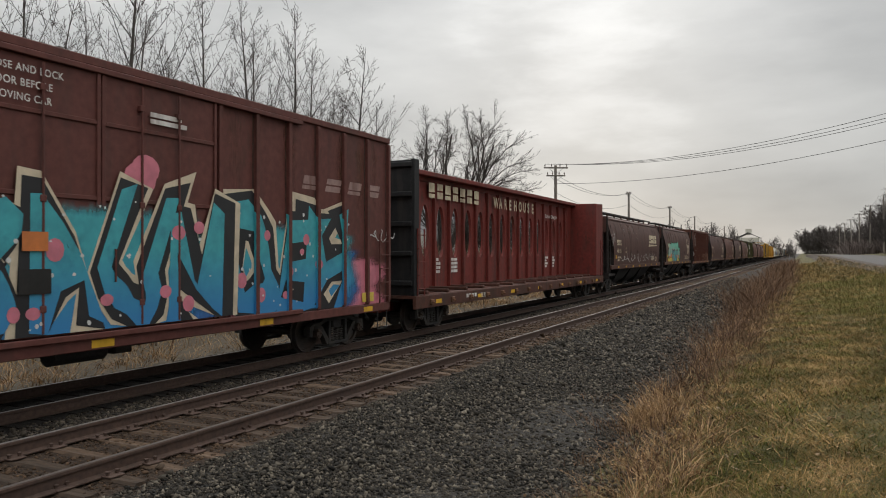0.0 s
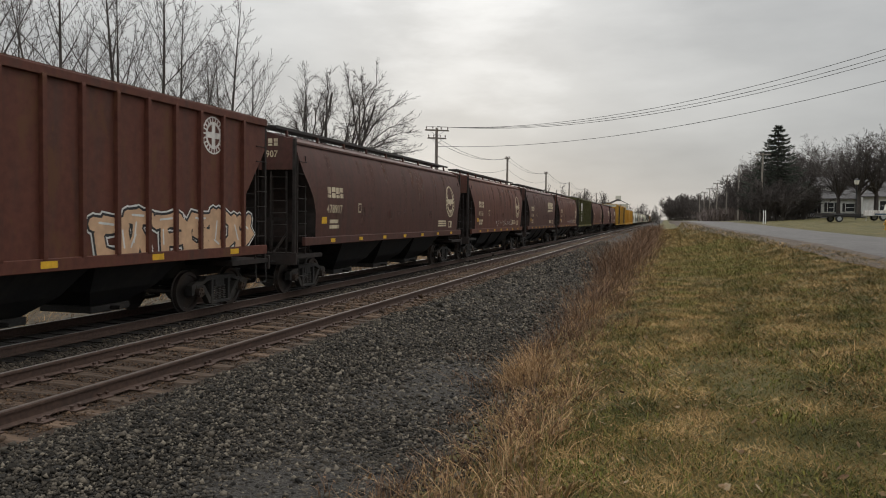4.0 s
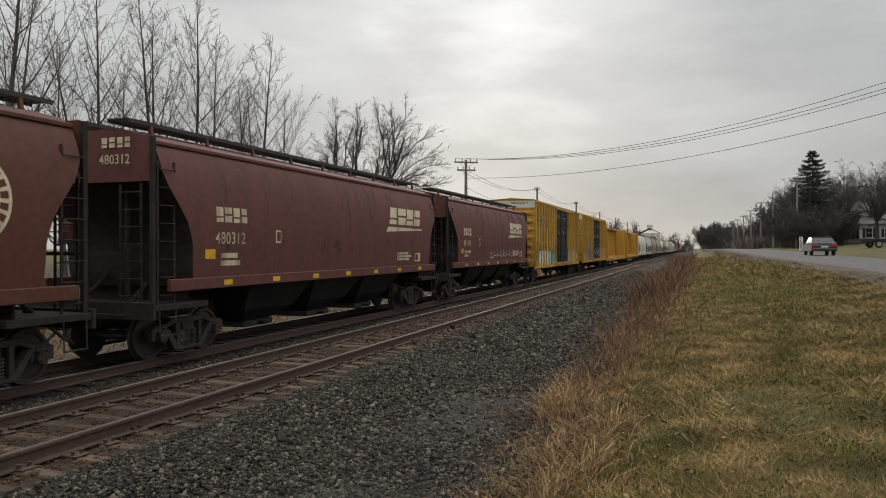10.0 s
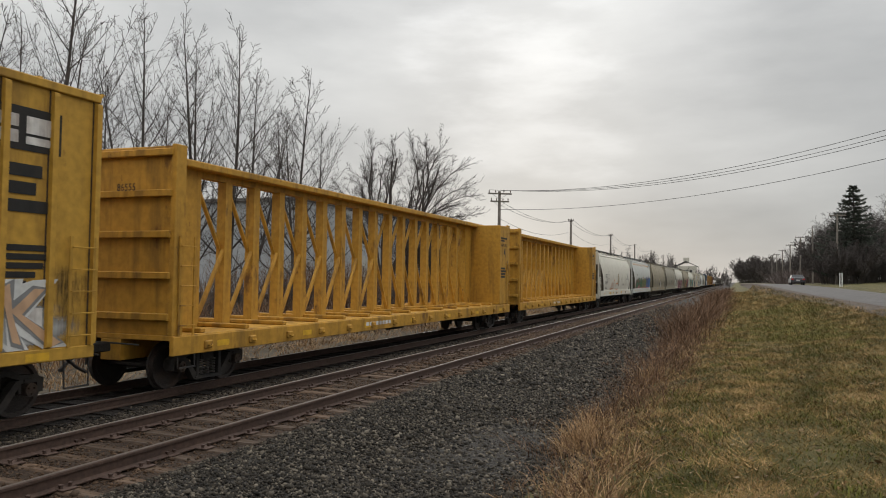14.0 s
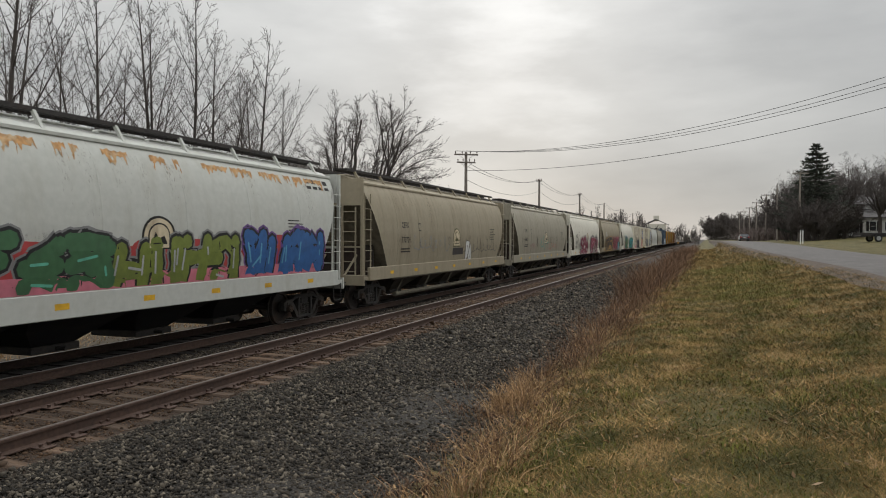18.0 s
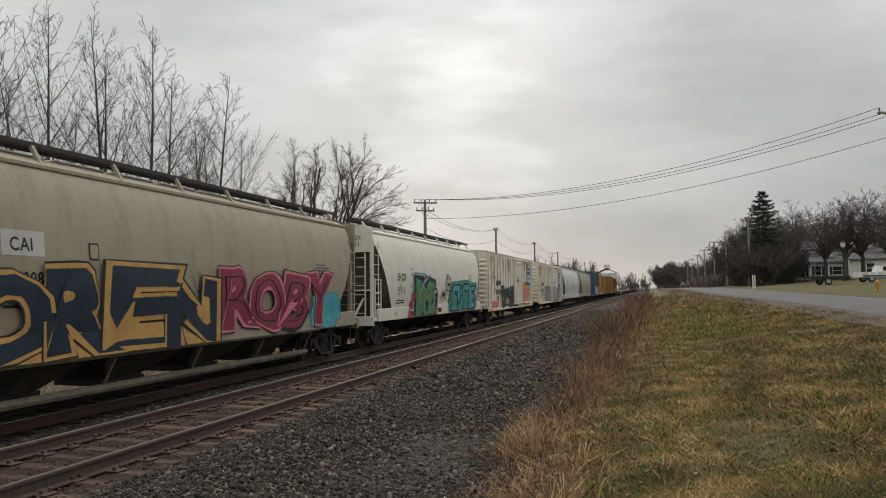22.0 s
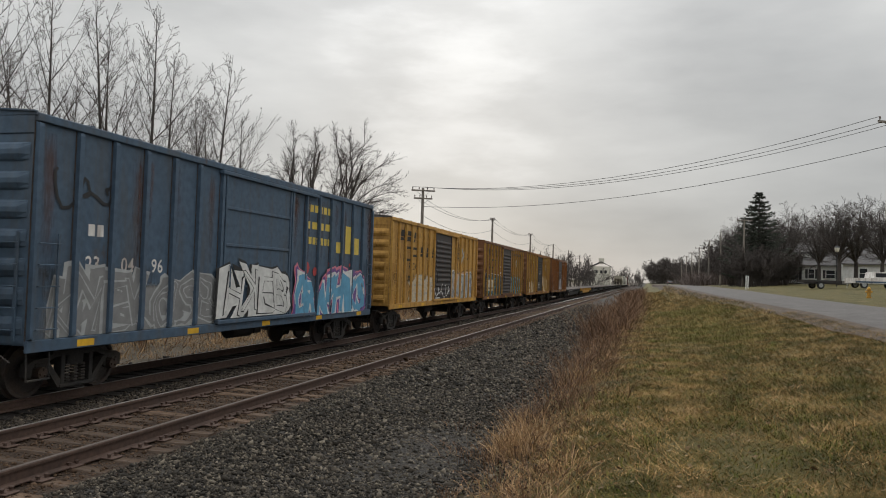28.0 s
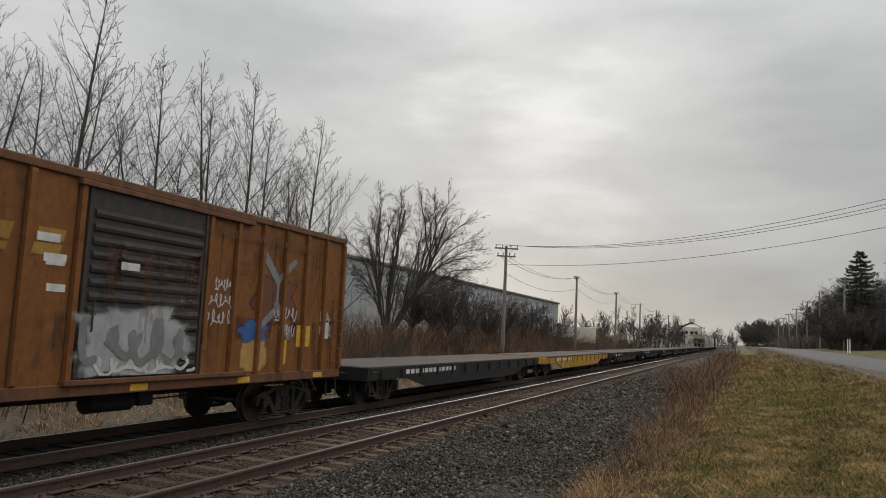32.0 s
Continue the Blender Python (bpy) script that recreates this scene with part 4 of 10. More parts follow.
def spray_cloud(car, y0, y1, z0, z1, colour, skin, seed, label="", z_min=0.0, level=0.008, lumps=0.07):
    """A soft cloud of spray paint with a lumpy, thinning edge."""
    cy, cz, n = (y0 + y1) / 2, (z0 + z1) / 2, 56
    edge = []
    for k in range(n):
        a = 2 * math.pi * k / n
        q = 1 + lumps * math.sin(5 * a + seed) + lumps * 0.8 * math.sin(9 * a + 2.3 * seed) + lumps * 0.4 * math.sin(17 * a + seed)
        ca, sa = math.cos(a), math.sin(a)
        ca, sa = math.copysign(abs(ca) ** 0.6, ca), math.copysign(abs(sa) ** 0.7, sa)
        edge.append(((y1 - y0) / 2 * q * ca, (z1 - z0) / 2 * q * sa))
    rings = ((0.3, 1.0), (0.6, 1.0), (0.78, 0.95), (0.9, 0.55), (1.0, 0.2), (1.1, 0.0))
    verts, fade = [(skin(cz) + level, cy, cz)], [1.0]
    for r, v in rings:
        for a, b in edge:
            z = max(z_min, cz + b * r)
            verts.append((skin(z) + level, cy + a * r, z))
            fade.append(v)
    faces = [(0, 1 + k, 1 + (k + 1) % n) for k in range(n)]
    faces += [(1 + r * n + k, 1 + (r + 1) * n + k, 1 + (r + 1) * n + (k + 1) % n, 1 + r * n + (k + 1) % n) for r in range(len(rings) - 1) for k in range(n)]
    me = Form().add(verts, faces).mesh("spray_cloud")
    me.attributes.new("fade", "FLOAT", "POINT").data.foreach_set("value", fade)
    return part("spray_cloud", me, soft_paint(colour), car, label)


def stain_runs(car, y0, y1, z0, z1, count, colour, skin, seed, label, strength=0.6):
    """Soft streaks of rust or grime running down the side."""
    rnd, verts, faces, fade = random.Random(seed), [], [], []
    for i in range(count):
        a, w = rnd.uniform(y0, y1), rnd.uniform(0.05, 0.38)
        top, low = z1 - rnd.uniform(0.0, 0.15), z1 - (z1 - z0) * rnd.uniform(0.3, 1.0)
        force, k = strength * rnd.uniform(0.5, 1.0), len(verts)
        for r in range(7):
            z = top + (low - top) * r / 6
            for c, edge in ((-1.0, 0.0), (-0.4, 0.8), (0.1, 1.0), (0.5, 0.7), (1.0, 0.0)):
                verts.append((skin(z) + 0.0045 + 0.0004 * (i % 4), a + w * c * (1 - 0.25 * r / 6) + rnd.uniform(-0.02, 0.02), z))
                fade.append(edge * force * (0.35 if r == 0 else 0.0 if r == 6 else 1 - 0.1 * r))
        faces += [(k + r * 5 + c, k + r * 5 + c + 1, k + r * 5 + c + 6, k + r * 5 + c + 5) for r in range(6) for c in range(4)]
    me = Form().add(verts, faces).mesh("stain")
    me.attributes.new("fade", "FLOAT", "POINT").data.foreach_set("value", fade)
    return part("stain", me, soft_paint(colour), car, label, kind="stuff")


def name_blocks(car, y, z, widths, height, mat, skin, slant=0.0, gap=0.14, off=0.006):
    """A trade name as a row of plain split blocks, leaning where slant is set."""
    f, a = Form(), y
    for k, w in enumerate(widths):
        bars_ = ((0.0, 1.0, 0.56, 1.0), (0.0, 1.0, 0.0, 0.44)) if k % 2 else ((0.0, 1.0, 0.0, 0.28), (0.0, 1.0, 0.38, 1.0))
        for u0, u1, v0, v1 in bars_:
            rows = [v0 + (v1 - v0) * i / 2 for i in range(3)]
            f.add([(skin(z + v * height) + off, a + u * w + slant * v * height, z + v * height) for v in rows for u in (u0, u1)], [(0, 1, 3, 2), (2, 3, 5, 4)])
        a += w + gap
    return part("trade_name", f, mat, car)


def rust_runs(car, y0, y1, z, count, skin, seed):
    """Ragged rust bleeding down from the eave."""
    rnd, form = random.Random(seed), Form()
    for i in range(count):
        a = y0 + (y1 - y0) * (i + rnd.uniform(0.1, 0.9)) / count
        w, n = rnd.uniform(0.15, 0.55), 9
        tops = [(a + w * k / (n - 1), z + rnd.uniform(0.0, 0.05)) for k in range(n)]
        lows = [(p + rnd.uniform(-0.01, 0.01), z - rnd.uniform(0.03, 0.12) - (rnd.uniform(0.05, 0.22) if rnd.random() < 0.4 else 0.0)) for p, _ in tops]
        form.add([(skin(q) + 0.007, p, q) for p, q in tops + lows], [(k, k + 1, n + k + 1, n + k) for k in range(n - 1)])
    return part("rust_stain", form, P_BLEED, car, "orange-brown rust bleeding from the eave")


def splashes(car, y0, y1, z0, z1, count, size, colour, skin, seed):
    """Loose round puffs of spray paint."""
    rnd, form = random.Random(seed), Form()
    for i in range(count):
        cy, cz, r = rnd.uniform(y0, y1), rnd.uniform(z0, z1), size * rnd.uniform(0.5, 1.2)
        n = 12
        form.add([(skin(b) + 0.0245 + 0.0004 * (i % 6), a, b) for a, b in ring_points(cy, cz, r, r * rnd.uniform(0.7, 1.2), n)], [tuple(range(n))])
    return part("spray_paint", form, SPRAY[colour], car, kind="stuff")


# ---- trucks, couplers and ladders ----
def wheelset_form():
    f = Form()
    f.tube([(-1.04, 0, 0), (1.04, 0, 0)], 0.075, 8)
    for s in (-1, 1):
        rings = []
        for x, r in ((0.70, 0.10), (0.70, 0.36), (0.685, 0.385), (0.685, 0.49), (0.715, 0.495), (0.725, 0.462), (0.815, 0.455), (0.815, 0.39), (0.775, 0.37), (0.79, 0.14), (0.84, 0.13)):
            rings.append([(s * x, r * math.cos(2 * math.pi * k / 24), r * math.sin(2 * math.pi * k / 24)) for k in range(24)])
        f.loft(rings, True)
        f.disc_x(0, 0, 0.11, s * 0.98, s * 1.17, 10)
        for k in range(3):
            a = 2 * math.pi * k / 3
            f.disc_x(0.06 * math.cos(a), 0.06 * math.sin(a), 0.022, s * 1.165, s * 1.195, 6)
    return f


def side_frame_form():
    f = Form()
    x0, x1 = -0.075, 0.075
    f.extrude_x([(-1.16, 0.40), (-1.16, 0.62), (-1.02, 0.68), (-0.72, 0.70), (-0.55, 0.80), (0.55, 0.80), (0.72, 0.70), (1.02, 0.68), (1.16, 0.62), (1.16, 0.40), (1.06, 0.40), (1.04, 0.56),
                 (0.76, 0.56), (0.72, 0.62), (0.5, 0.70), (-0.5, 0.70), (-0.72, 0.62), (-0.76, 0.56), (-1.04, 0.56), (-1.06, 0.40)], x0, x1)
    for s in (-1, 1):
        f.extrude_x([(s * 0.80, 0.62), (s * 0.66, 0.60), (s * 0.36, 0.24), (s * 0.36, 0.16), (s * 0.46, 0.16)], x0, x1)
        f.box(x0 - 0.01, x1 + 0.01, s * 0.30, s * 0.40, 0.18, 0.74, 0.01)
        f.box(x0 + 0.01, x1 - 0.01, s * 0.72, s * 0.78, 0.40, 0.60, 0.01)
        f.box(x0 - 0.02, x1 + 0.02, s * 0.80, s * 1.0, 0.555, 0.63, 0.01)
    f.box(x0 - 0.02, x1 + 0.02, -0.42, 0.42, 0.14, 0.21, 0.012)
    return f


def spring_form():
    f = Form()
    for y in (-0.19, 0.0, 0.19):
        for i in range(6):
            z = 0.23 + i * 0.055
            ring = [(0.07 * math.cos(2 * math.pi * k / 8), y + 0.07 * math.sin(2 * math.pi * k / 8), z) for k in range(8)]
            f.loft([ring, [(x, yy, zz + 0.032) for x, yy, zz in ring]])
    return f


def bolster_form():
    return Form().box(-1.08, 1.08, -0.2, 0.2, 0.50, 0.74, 0.03).box(-0.3, 0.3, -0.3, 0.3, 0.70, 0.92, 0.02).box(-0.85, 0.85, -0.6, -0.5, 0.42, 0.52, 0.01).box(-0.85, 0.85, 0.5, 0.6, 0.42, 0.52, 0.01)


WHEELSETS = []


def add_truck(car, y, car_y):
    truck = part("truck", shared("truck:bolster", bolster_form), M_STEEL_DARK, car, at=pose(0, y, 0))
    for s in (-1, 1):
        part("side_frame", shared("side_frame", side_frame_form), M_STEEL_DARK, truck, at=pose(s * 1.02, 0, 0))
        part("spring_group", shared("spring_group", spring_form), P_SPRING, truck, at=pose(s * 1.02, 0, 0))
    for dy in (-0.89, 0.89):
        w = part("wheelset", shared("wheelset", wheelset_form), P_WHEEL, truck, at=pose(0, dy, 0.46))
        WHEELSETS.append((w, dy, car_y + y + dy))


def coupler_form():
    f = Form()
    f.box(-0.09, 0.09, -0.75, 0.06, 0.78, 0.96, 0.02)
    f.box(-0.16, 0.16, -0.06, 0.12, 0.72, 1.02, 0.03)
    f.box(0.05, 0.17, 0.06, 0.2, 0.76, 0.98, 0.03)
    f.tube([(0.42, -0.55, 0.85), (0.40, -0.2, 0.6), (0.30, 0.1, 0.48), (0.12, 0.22, 0.5)], 0.03, 6)
    f.tube([(-0.9, -0.6, 0.95), (-0.2, -0.45, 0.98), (0.9, -0.6, 0.95), (1.3, -0.6, 0.9)], 0.018, 5)
    return f


def ladder_form(height, width, rungs):
    f = Form()
    for s in (-1, 1):
        f.box(-0.012, 0.012, s * width / 2 - 0.025, s * width / 2 + 0.025, 0, height)
    for i in range(rungs):
        z = height * (i + 0.5) / rungs
        f.tube([(0.0, -width / 2, z), (0.05, -width / 2, z), (0.05, width / 2, z), (0.0, width / 2, z)], 0.012, 5)
    return f


def grab_form(width):
    return Form().tube([(0, -width / 2, 0), (0.07, -width / 2, 0), (0.07, width / 2, 0), (0, width / 2, 0)], 0.012, 5)


def stirrup_form():
    return Form().tube([(0, -0.24, 0.5), (0.02, -0.24, 0.0), (0.02, 0.24, 0.0), (0, 0.24, 0.5)], 0.016, 5).box(0.0, 0.05, -0.24, 0.24, -0.012, 0.012)


def add_ladder(car, x, y, z, height, width, rungs, mat, turn=0):
    part("ladder", shared("ladder:%.2f:%.2f:%d" % (height, width, rungs), lambda: ladder_form(height, width, rungs)), mat, car, at=pose(x, y, z, 0, 0, turn)).data
    return None


MOVERS = []
CAR_SPEED = 18.96


def start_car(name, y0, y1, label, truck_in, category="freight car"):
    """The root of one car between its two couplers, with trucks and couplers."""
    yc, L = (y0 + y1) / 2 + 0.45, y1 - y0
    car = thing(name, label, category, pose(TRACK_TRAIN, yc, RAIL_TRAIN), group="cars of the freight train")
    MOVERS.append((car, yc))
    for s in (-1, 1):
        add_truck(car, s * (L / 2 - truck_in), yc)
        part("coupler", shared("coupler", coupler_form), M_STEEL_DARK, car, at=pose(0, s * (L / 2 - 0.08), 0, 0, 0, 0 if s > 0 else 180))
    return car, L


def centre_sill(car, half, mat):
    part("centre_sill", Form().box(-0.2, 0.2, -half, half, 0.72, 1.12, 0.01), mat, car)


def brake_gear(car, y):
    f = Form()
    f.tube([(0.6, y - 0.5, 0.72), (0.6, y + 0.5, 0.72)], 0.19, 10)
    f.box(0.35, 0.7, y + 0.7, y + 1.1, 0.6, 0.95, 0.03)
    f.tube([(0.62, y + 0.5, 0.7), (0.62, y + 2.4, 0.72)], 0.02, 5)
    f.tube([(-0.5, y - 2.6, 0.68), (-0.5, y + 2.6, 0.68)], 0.025, 5)
    f.box(-0.1, 0.55, y - 0.05, y + 0.05, 0.88, 1.0)
    part("brake_gear", f, M_STEEL_DARK, car)


# ---- boxcars ----
def ribbed_end(car, half, w, z0, z1, mat, ribs=7, name="end_panel"):
    """The corrugated end wall: rounded horizontal ribs on a flat sheet."""
    h = (z1 - z0) / ribs * 0.33
    prof = [(0.0, -h), (0.035, -h * 0.75), (0.07, -h * 0.25), (0.07, h * 0.25), (0.035, h * 0.75), (0.0, h)]
    for s in (-1, 1):
        sheet = part(name, Form().box(-w, w, s * half, s * (half + 0.02), z0, z1), mat, car)
        key = "end_rib:%d:%.2f:%.3f" % (s, w, h)
        rib = shared(key, lambda: Form().loft([[(x, s * d * q, dz) for d, dz in prof] for x, q in ((-w + 0.05, 0.2), (-w + 0.22, 1), (w - 0.22, 1), (w - 0.05, 0.2))]))
        if s > 0:
            fix_normals(rib)
        for i in range(ribs):
            part("end_rib", rib, mat, sheet, at=pose(0, s * (half + 0.018), z0 + (z1 - z0) * (i + 0.6) / (ribs + 0.2)))


def roof_form(half, w, z, step):
    f = Form()
    f.extrude_y([(-w, z), (w, z), (w, z + 0.04), (0.0, z + 0.15), (-w, z + 0.04)], -half, half)
    n = int(2 * half / step)
    for i in range(n + 1):
        y = -half + 2 * half * i / n
        f.extrude_y([(-w, z + 0.04), (0.0, z + 0.15), (w, z + 0.04), (w, z + 0.065), (0.0, z + 0.18), (-w, z + 0.065)], y - 0.035, y + 0.035)
    return f


def post_form(z0, z1, deep=0.085, wide=0.1):
    return Form().extrude_y([(0, z0), (deep * 0.9, z0 + 0.03), (deep, z0 + 0.08), (deep, z1 - 0.08), (deep * 0.9, z1 - 0.03), (0, z1)], -wide / 2, wide / 2)


def plank_door(car, y0, y1, z0, z1, mat, skin_x, bars_at, style):
    """A sliding or plug door: sheet, frame, pressed ribs, lock bars and handles."""
    door = part("door", Form().box(skin_x - 0.01, skin_x + 0.05, y0, y1, z0, z1, 0.01), mat, car)
    f = Form()
    for a, b in ((y0, y0 + 0.07), (y1 - 0.07, y1)):
        f.box(skin_x + 0.05, skin_x + 0.085, a, b, z0, z1, 0.008)
    for z in bars_at:
        f.box(skin_x + 0.05, skin_x + 0.08, y0 + 0.07, y1 - 0.07, z - 0.035, z + 0.035, 0.008)
    part("door_frame", f, mat, door)
    if style == "ribbed":
        rib = shared("door_rib:%.2f" % (y1 - y0), lambda: Form().extrude_y([(0, -0.075), (0.035, -0.05), (0.05, 0.0), (0.035, 0.05), (0, 0.075)], -(y1 - y0) / 2 + 0.14, (y1 - y0) / 2 - 0.14))
        n = int((z1 - z0 - 0.2) / 0.225)
        for i in range(n):
            part("door_rib", rib, mat, door, at=pose(skin_x + 0.05, (y0 + y1) / 2, z0 + 0.18 + i * 0.225))
    if style == "plug":
        for q in (0.3, 0.62):
            y = y0 + (y1 - y0) * q
            g = Form().tube([(skin_x + 0.11, y, z0 + 0.05), (skin_x + 0.11, y, z1 - 0.05)], 0.02, 6)
            for z in (z0 + 0.4, (z0 + z1) / 2, z1 - 0.4):
                g.box(skin_x + 0.04, skin_x + 0.13, y - 0.05, y + 0.05, z - 0.05, z + 0.05, 0.01)
            part("lock_bar", g, mat, door)
    h = Form().tube([(skin_x + 0.06, y0 + 0.22, z0 + 0.75), (skin_x + 0.13, y0 + 0.22, z0 + 0.75), (skin_x + 0.13, y0 + 0.22, z0 + 1.25), (skin_x + 0.06, y0 + 0.22, z0 + 1.25)], 0.016, 5)
    part("door_handle", h, mat, door)
    return door


def boxcar(y0, y1, label, top, bottom, mat, doors, door_mat, door_style="frame", posts=0.95, roof=None, end_mat=None, door_top=None, ladders=True, trim=None, post_mat=None, pale_cap=None):
    car, L = start_car("boxcar", y0, y1, label, 2.75)
    half, w = L / 2 - 1.05, 1.53
    end_mat, roof, trim, post_mat = end_mat or mat, roof or P_ROOF, trim or mat, post_mat or mat
    part("body", Form().box(-w, w, -half, half, bottom + 0.12, top - 0.1), mat, car)
    part("roof", roof_form(half + 0.03, w + 0.04, top - 0.1, 1.2), roof, car)
    part("side_sill", Form().box(w - 0.02, w + 0.05, -half, half, bottom, bottom + 0.2, 0.012), trim, car)
    part("side_sill", Form().box(-w - 0.05, -w + 0.02, -half, half, bottom, bottom + 0.2, 0.012), trim, car)
    part("top_chord", Form().box(w - 0.02, w + 0.06, -half, half, top - 0.2, top - 0.06, 0.015), trim, car)
    part("top_chord", Form().box(-w - 0.06, -w + 0.02, -half, half, top - 0.2, top - 0.06, 0.015), trim, car)
    centre_sill(car, half, M_STEEL_DARK)
    brake_gear(car, 0.4)
    if pale_cap:
        part("end_cap", Form().box(-w, w, -half - 0.03, -half, top - 0.55, top - 0.1, 0.01), pale_cap, car, "white upper end panel")
        ribbed_end(car, half, w, bottom + 0.15, top - 0.6, end_mat)
    else:
        ribbed_end(car, half, w, bottom + 0.15, top - 0.42, end_mat)
        part("end_cap", Form().box(-w, w, -half - 0.025, -half, top - 0.4, top - 0.1, 0.01), end_mat, car)
    post = shared("side_post:%.2f:%.2f" % (bottom, top), lambda: post_form(bottom + 0.2, top - 0.2))
    lo, hi = min(d[0] for d in doors), max(d[1] for d in doors)
    for a, b in ((-half + 0.06, lo - 0.1), (hi + 0.1, half - 0.06)):
        n = max(1, round((b - a) / posts))
        for i in range(n + 1):
            ob = part("side_post", post, post_mat, car, at=pose(w, a + (b - a) * i / n, 0))
            # thin dark strip added behind the post to draw its seam and shadow
            part("flange", shared("flange:%.2f:%.2f" % (bottom, top), lambda: Form().box(0.0, 0.003, -0.078, 0.078, bottom + 0.2, top - 0.2)), P_POST_SHADE, ob)
    n = round(2 * half / posts)
    far_post = shared("far_side_post:%.2f:%.2f" % (bottom, top), lambda: Form().box(-0.07, 0.0, -0.05, 0.05, bottom + 0.2, top - 0.2))
    for i in range(n + 1):
        part("side_post", far_post, post_mat, car, at=pose(-w, -half + 2 * half * i / n, 0))
    zt = door_top or top - 0.3
    for a, b in doors:
        plank_door(car, a + 0.01, b - 0.01, bottom + 0.28, zt, door_mat, w, [bottom + 1.05, (bottom + zt) / 2 + 0.2, zt - 0.75] if door_style != "ribbed" else [], door_style)
    part("door_track", Form().box(w, w + 0.13, lo - 0.2, hi + (hi - lo) * 0.5, bottom + 0.18, bottom + 0.27, 0.01), trim, car)
    part("door_track", Form().box(w, w + 0.12, lo - 0.2, hi + (hi - lo) * 0.5, zt, zt + 0.09, 0.01), trim, car)
    if ladders:
        for s in (-1, 1):
            add_ladder(car, w + 0.075, s * (half - 0.32), bottom + 0.2, 1.75, 0.46, 5, trim)
            add_ladder(car, 1.15, s * (half + 0.09), bottom + 0.2, 1.75, 0.46, 5, trim, 90 * s)
            part("stirrup_step", shared("stirrup_step", stirrup_form), M_STEEL_DARK, car, at=pose(w - 0.02, s * (half - 0.3), bottom - 0.45))
    skin = lambda z: w
    for k in range(5):
        plate(car, "reflector", -half + 1.1 + k * (2 * half - 2.4) / 4, -half + 1.1 + k * (2 * half - 2.4) / 4 + 0.42, bottom + 0.03, bottom + 0.15, P_REFLECT, lambda z: w + 0.05, 0.004)
    stain_runs(car, -half + 0.1, half - 0.1, bottom + 0.5, top - 0.22, 26, "rust", skin, int(y0) + 5, "rust streaks below the eave", 0.42)
    stain_runs(car, -half + 0.1, half - 0.1, bottom + 0.2, bottom + 1.5, 34, "grime", skin, int(y0) + 9, "dark grime low on the side", 0.40)
    part("uncoupling_lever", Form().tube([(0.2, -half - 0.25, 0.9), (1.2, -half - 0.25, 0.92), (1.45, -half - 0.2, 0.75)], 0.015, 5), M_STEEL_DARK, car)
    return car, half, skin


def _joined(boxes):
    f = Form()
    for b in boxes:
        f.box(*b)
    return f.v, f.f


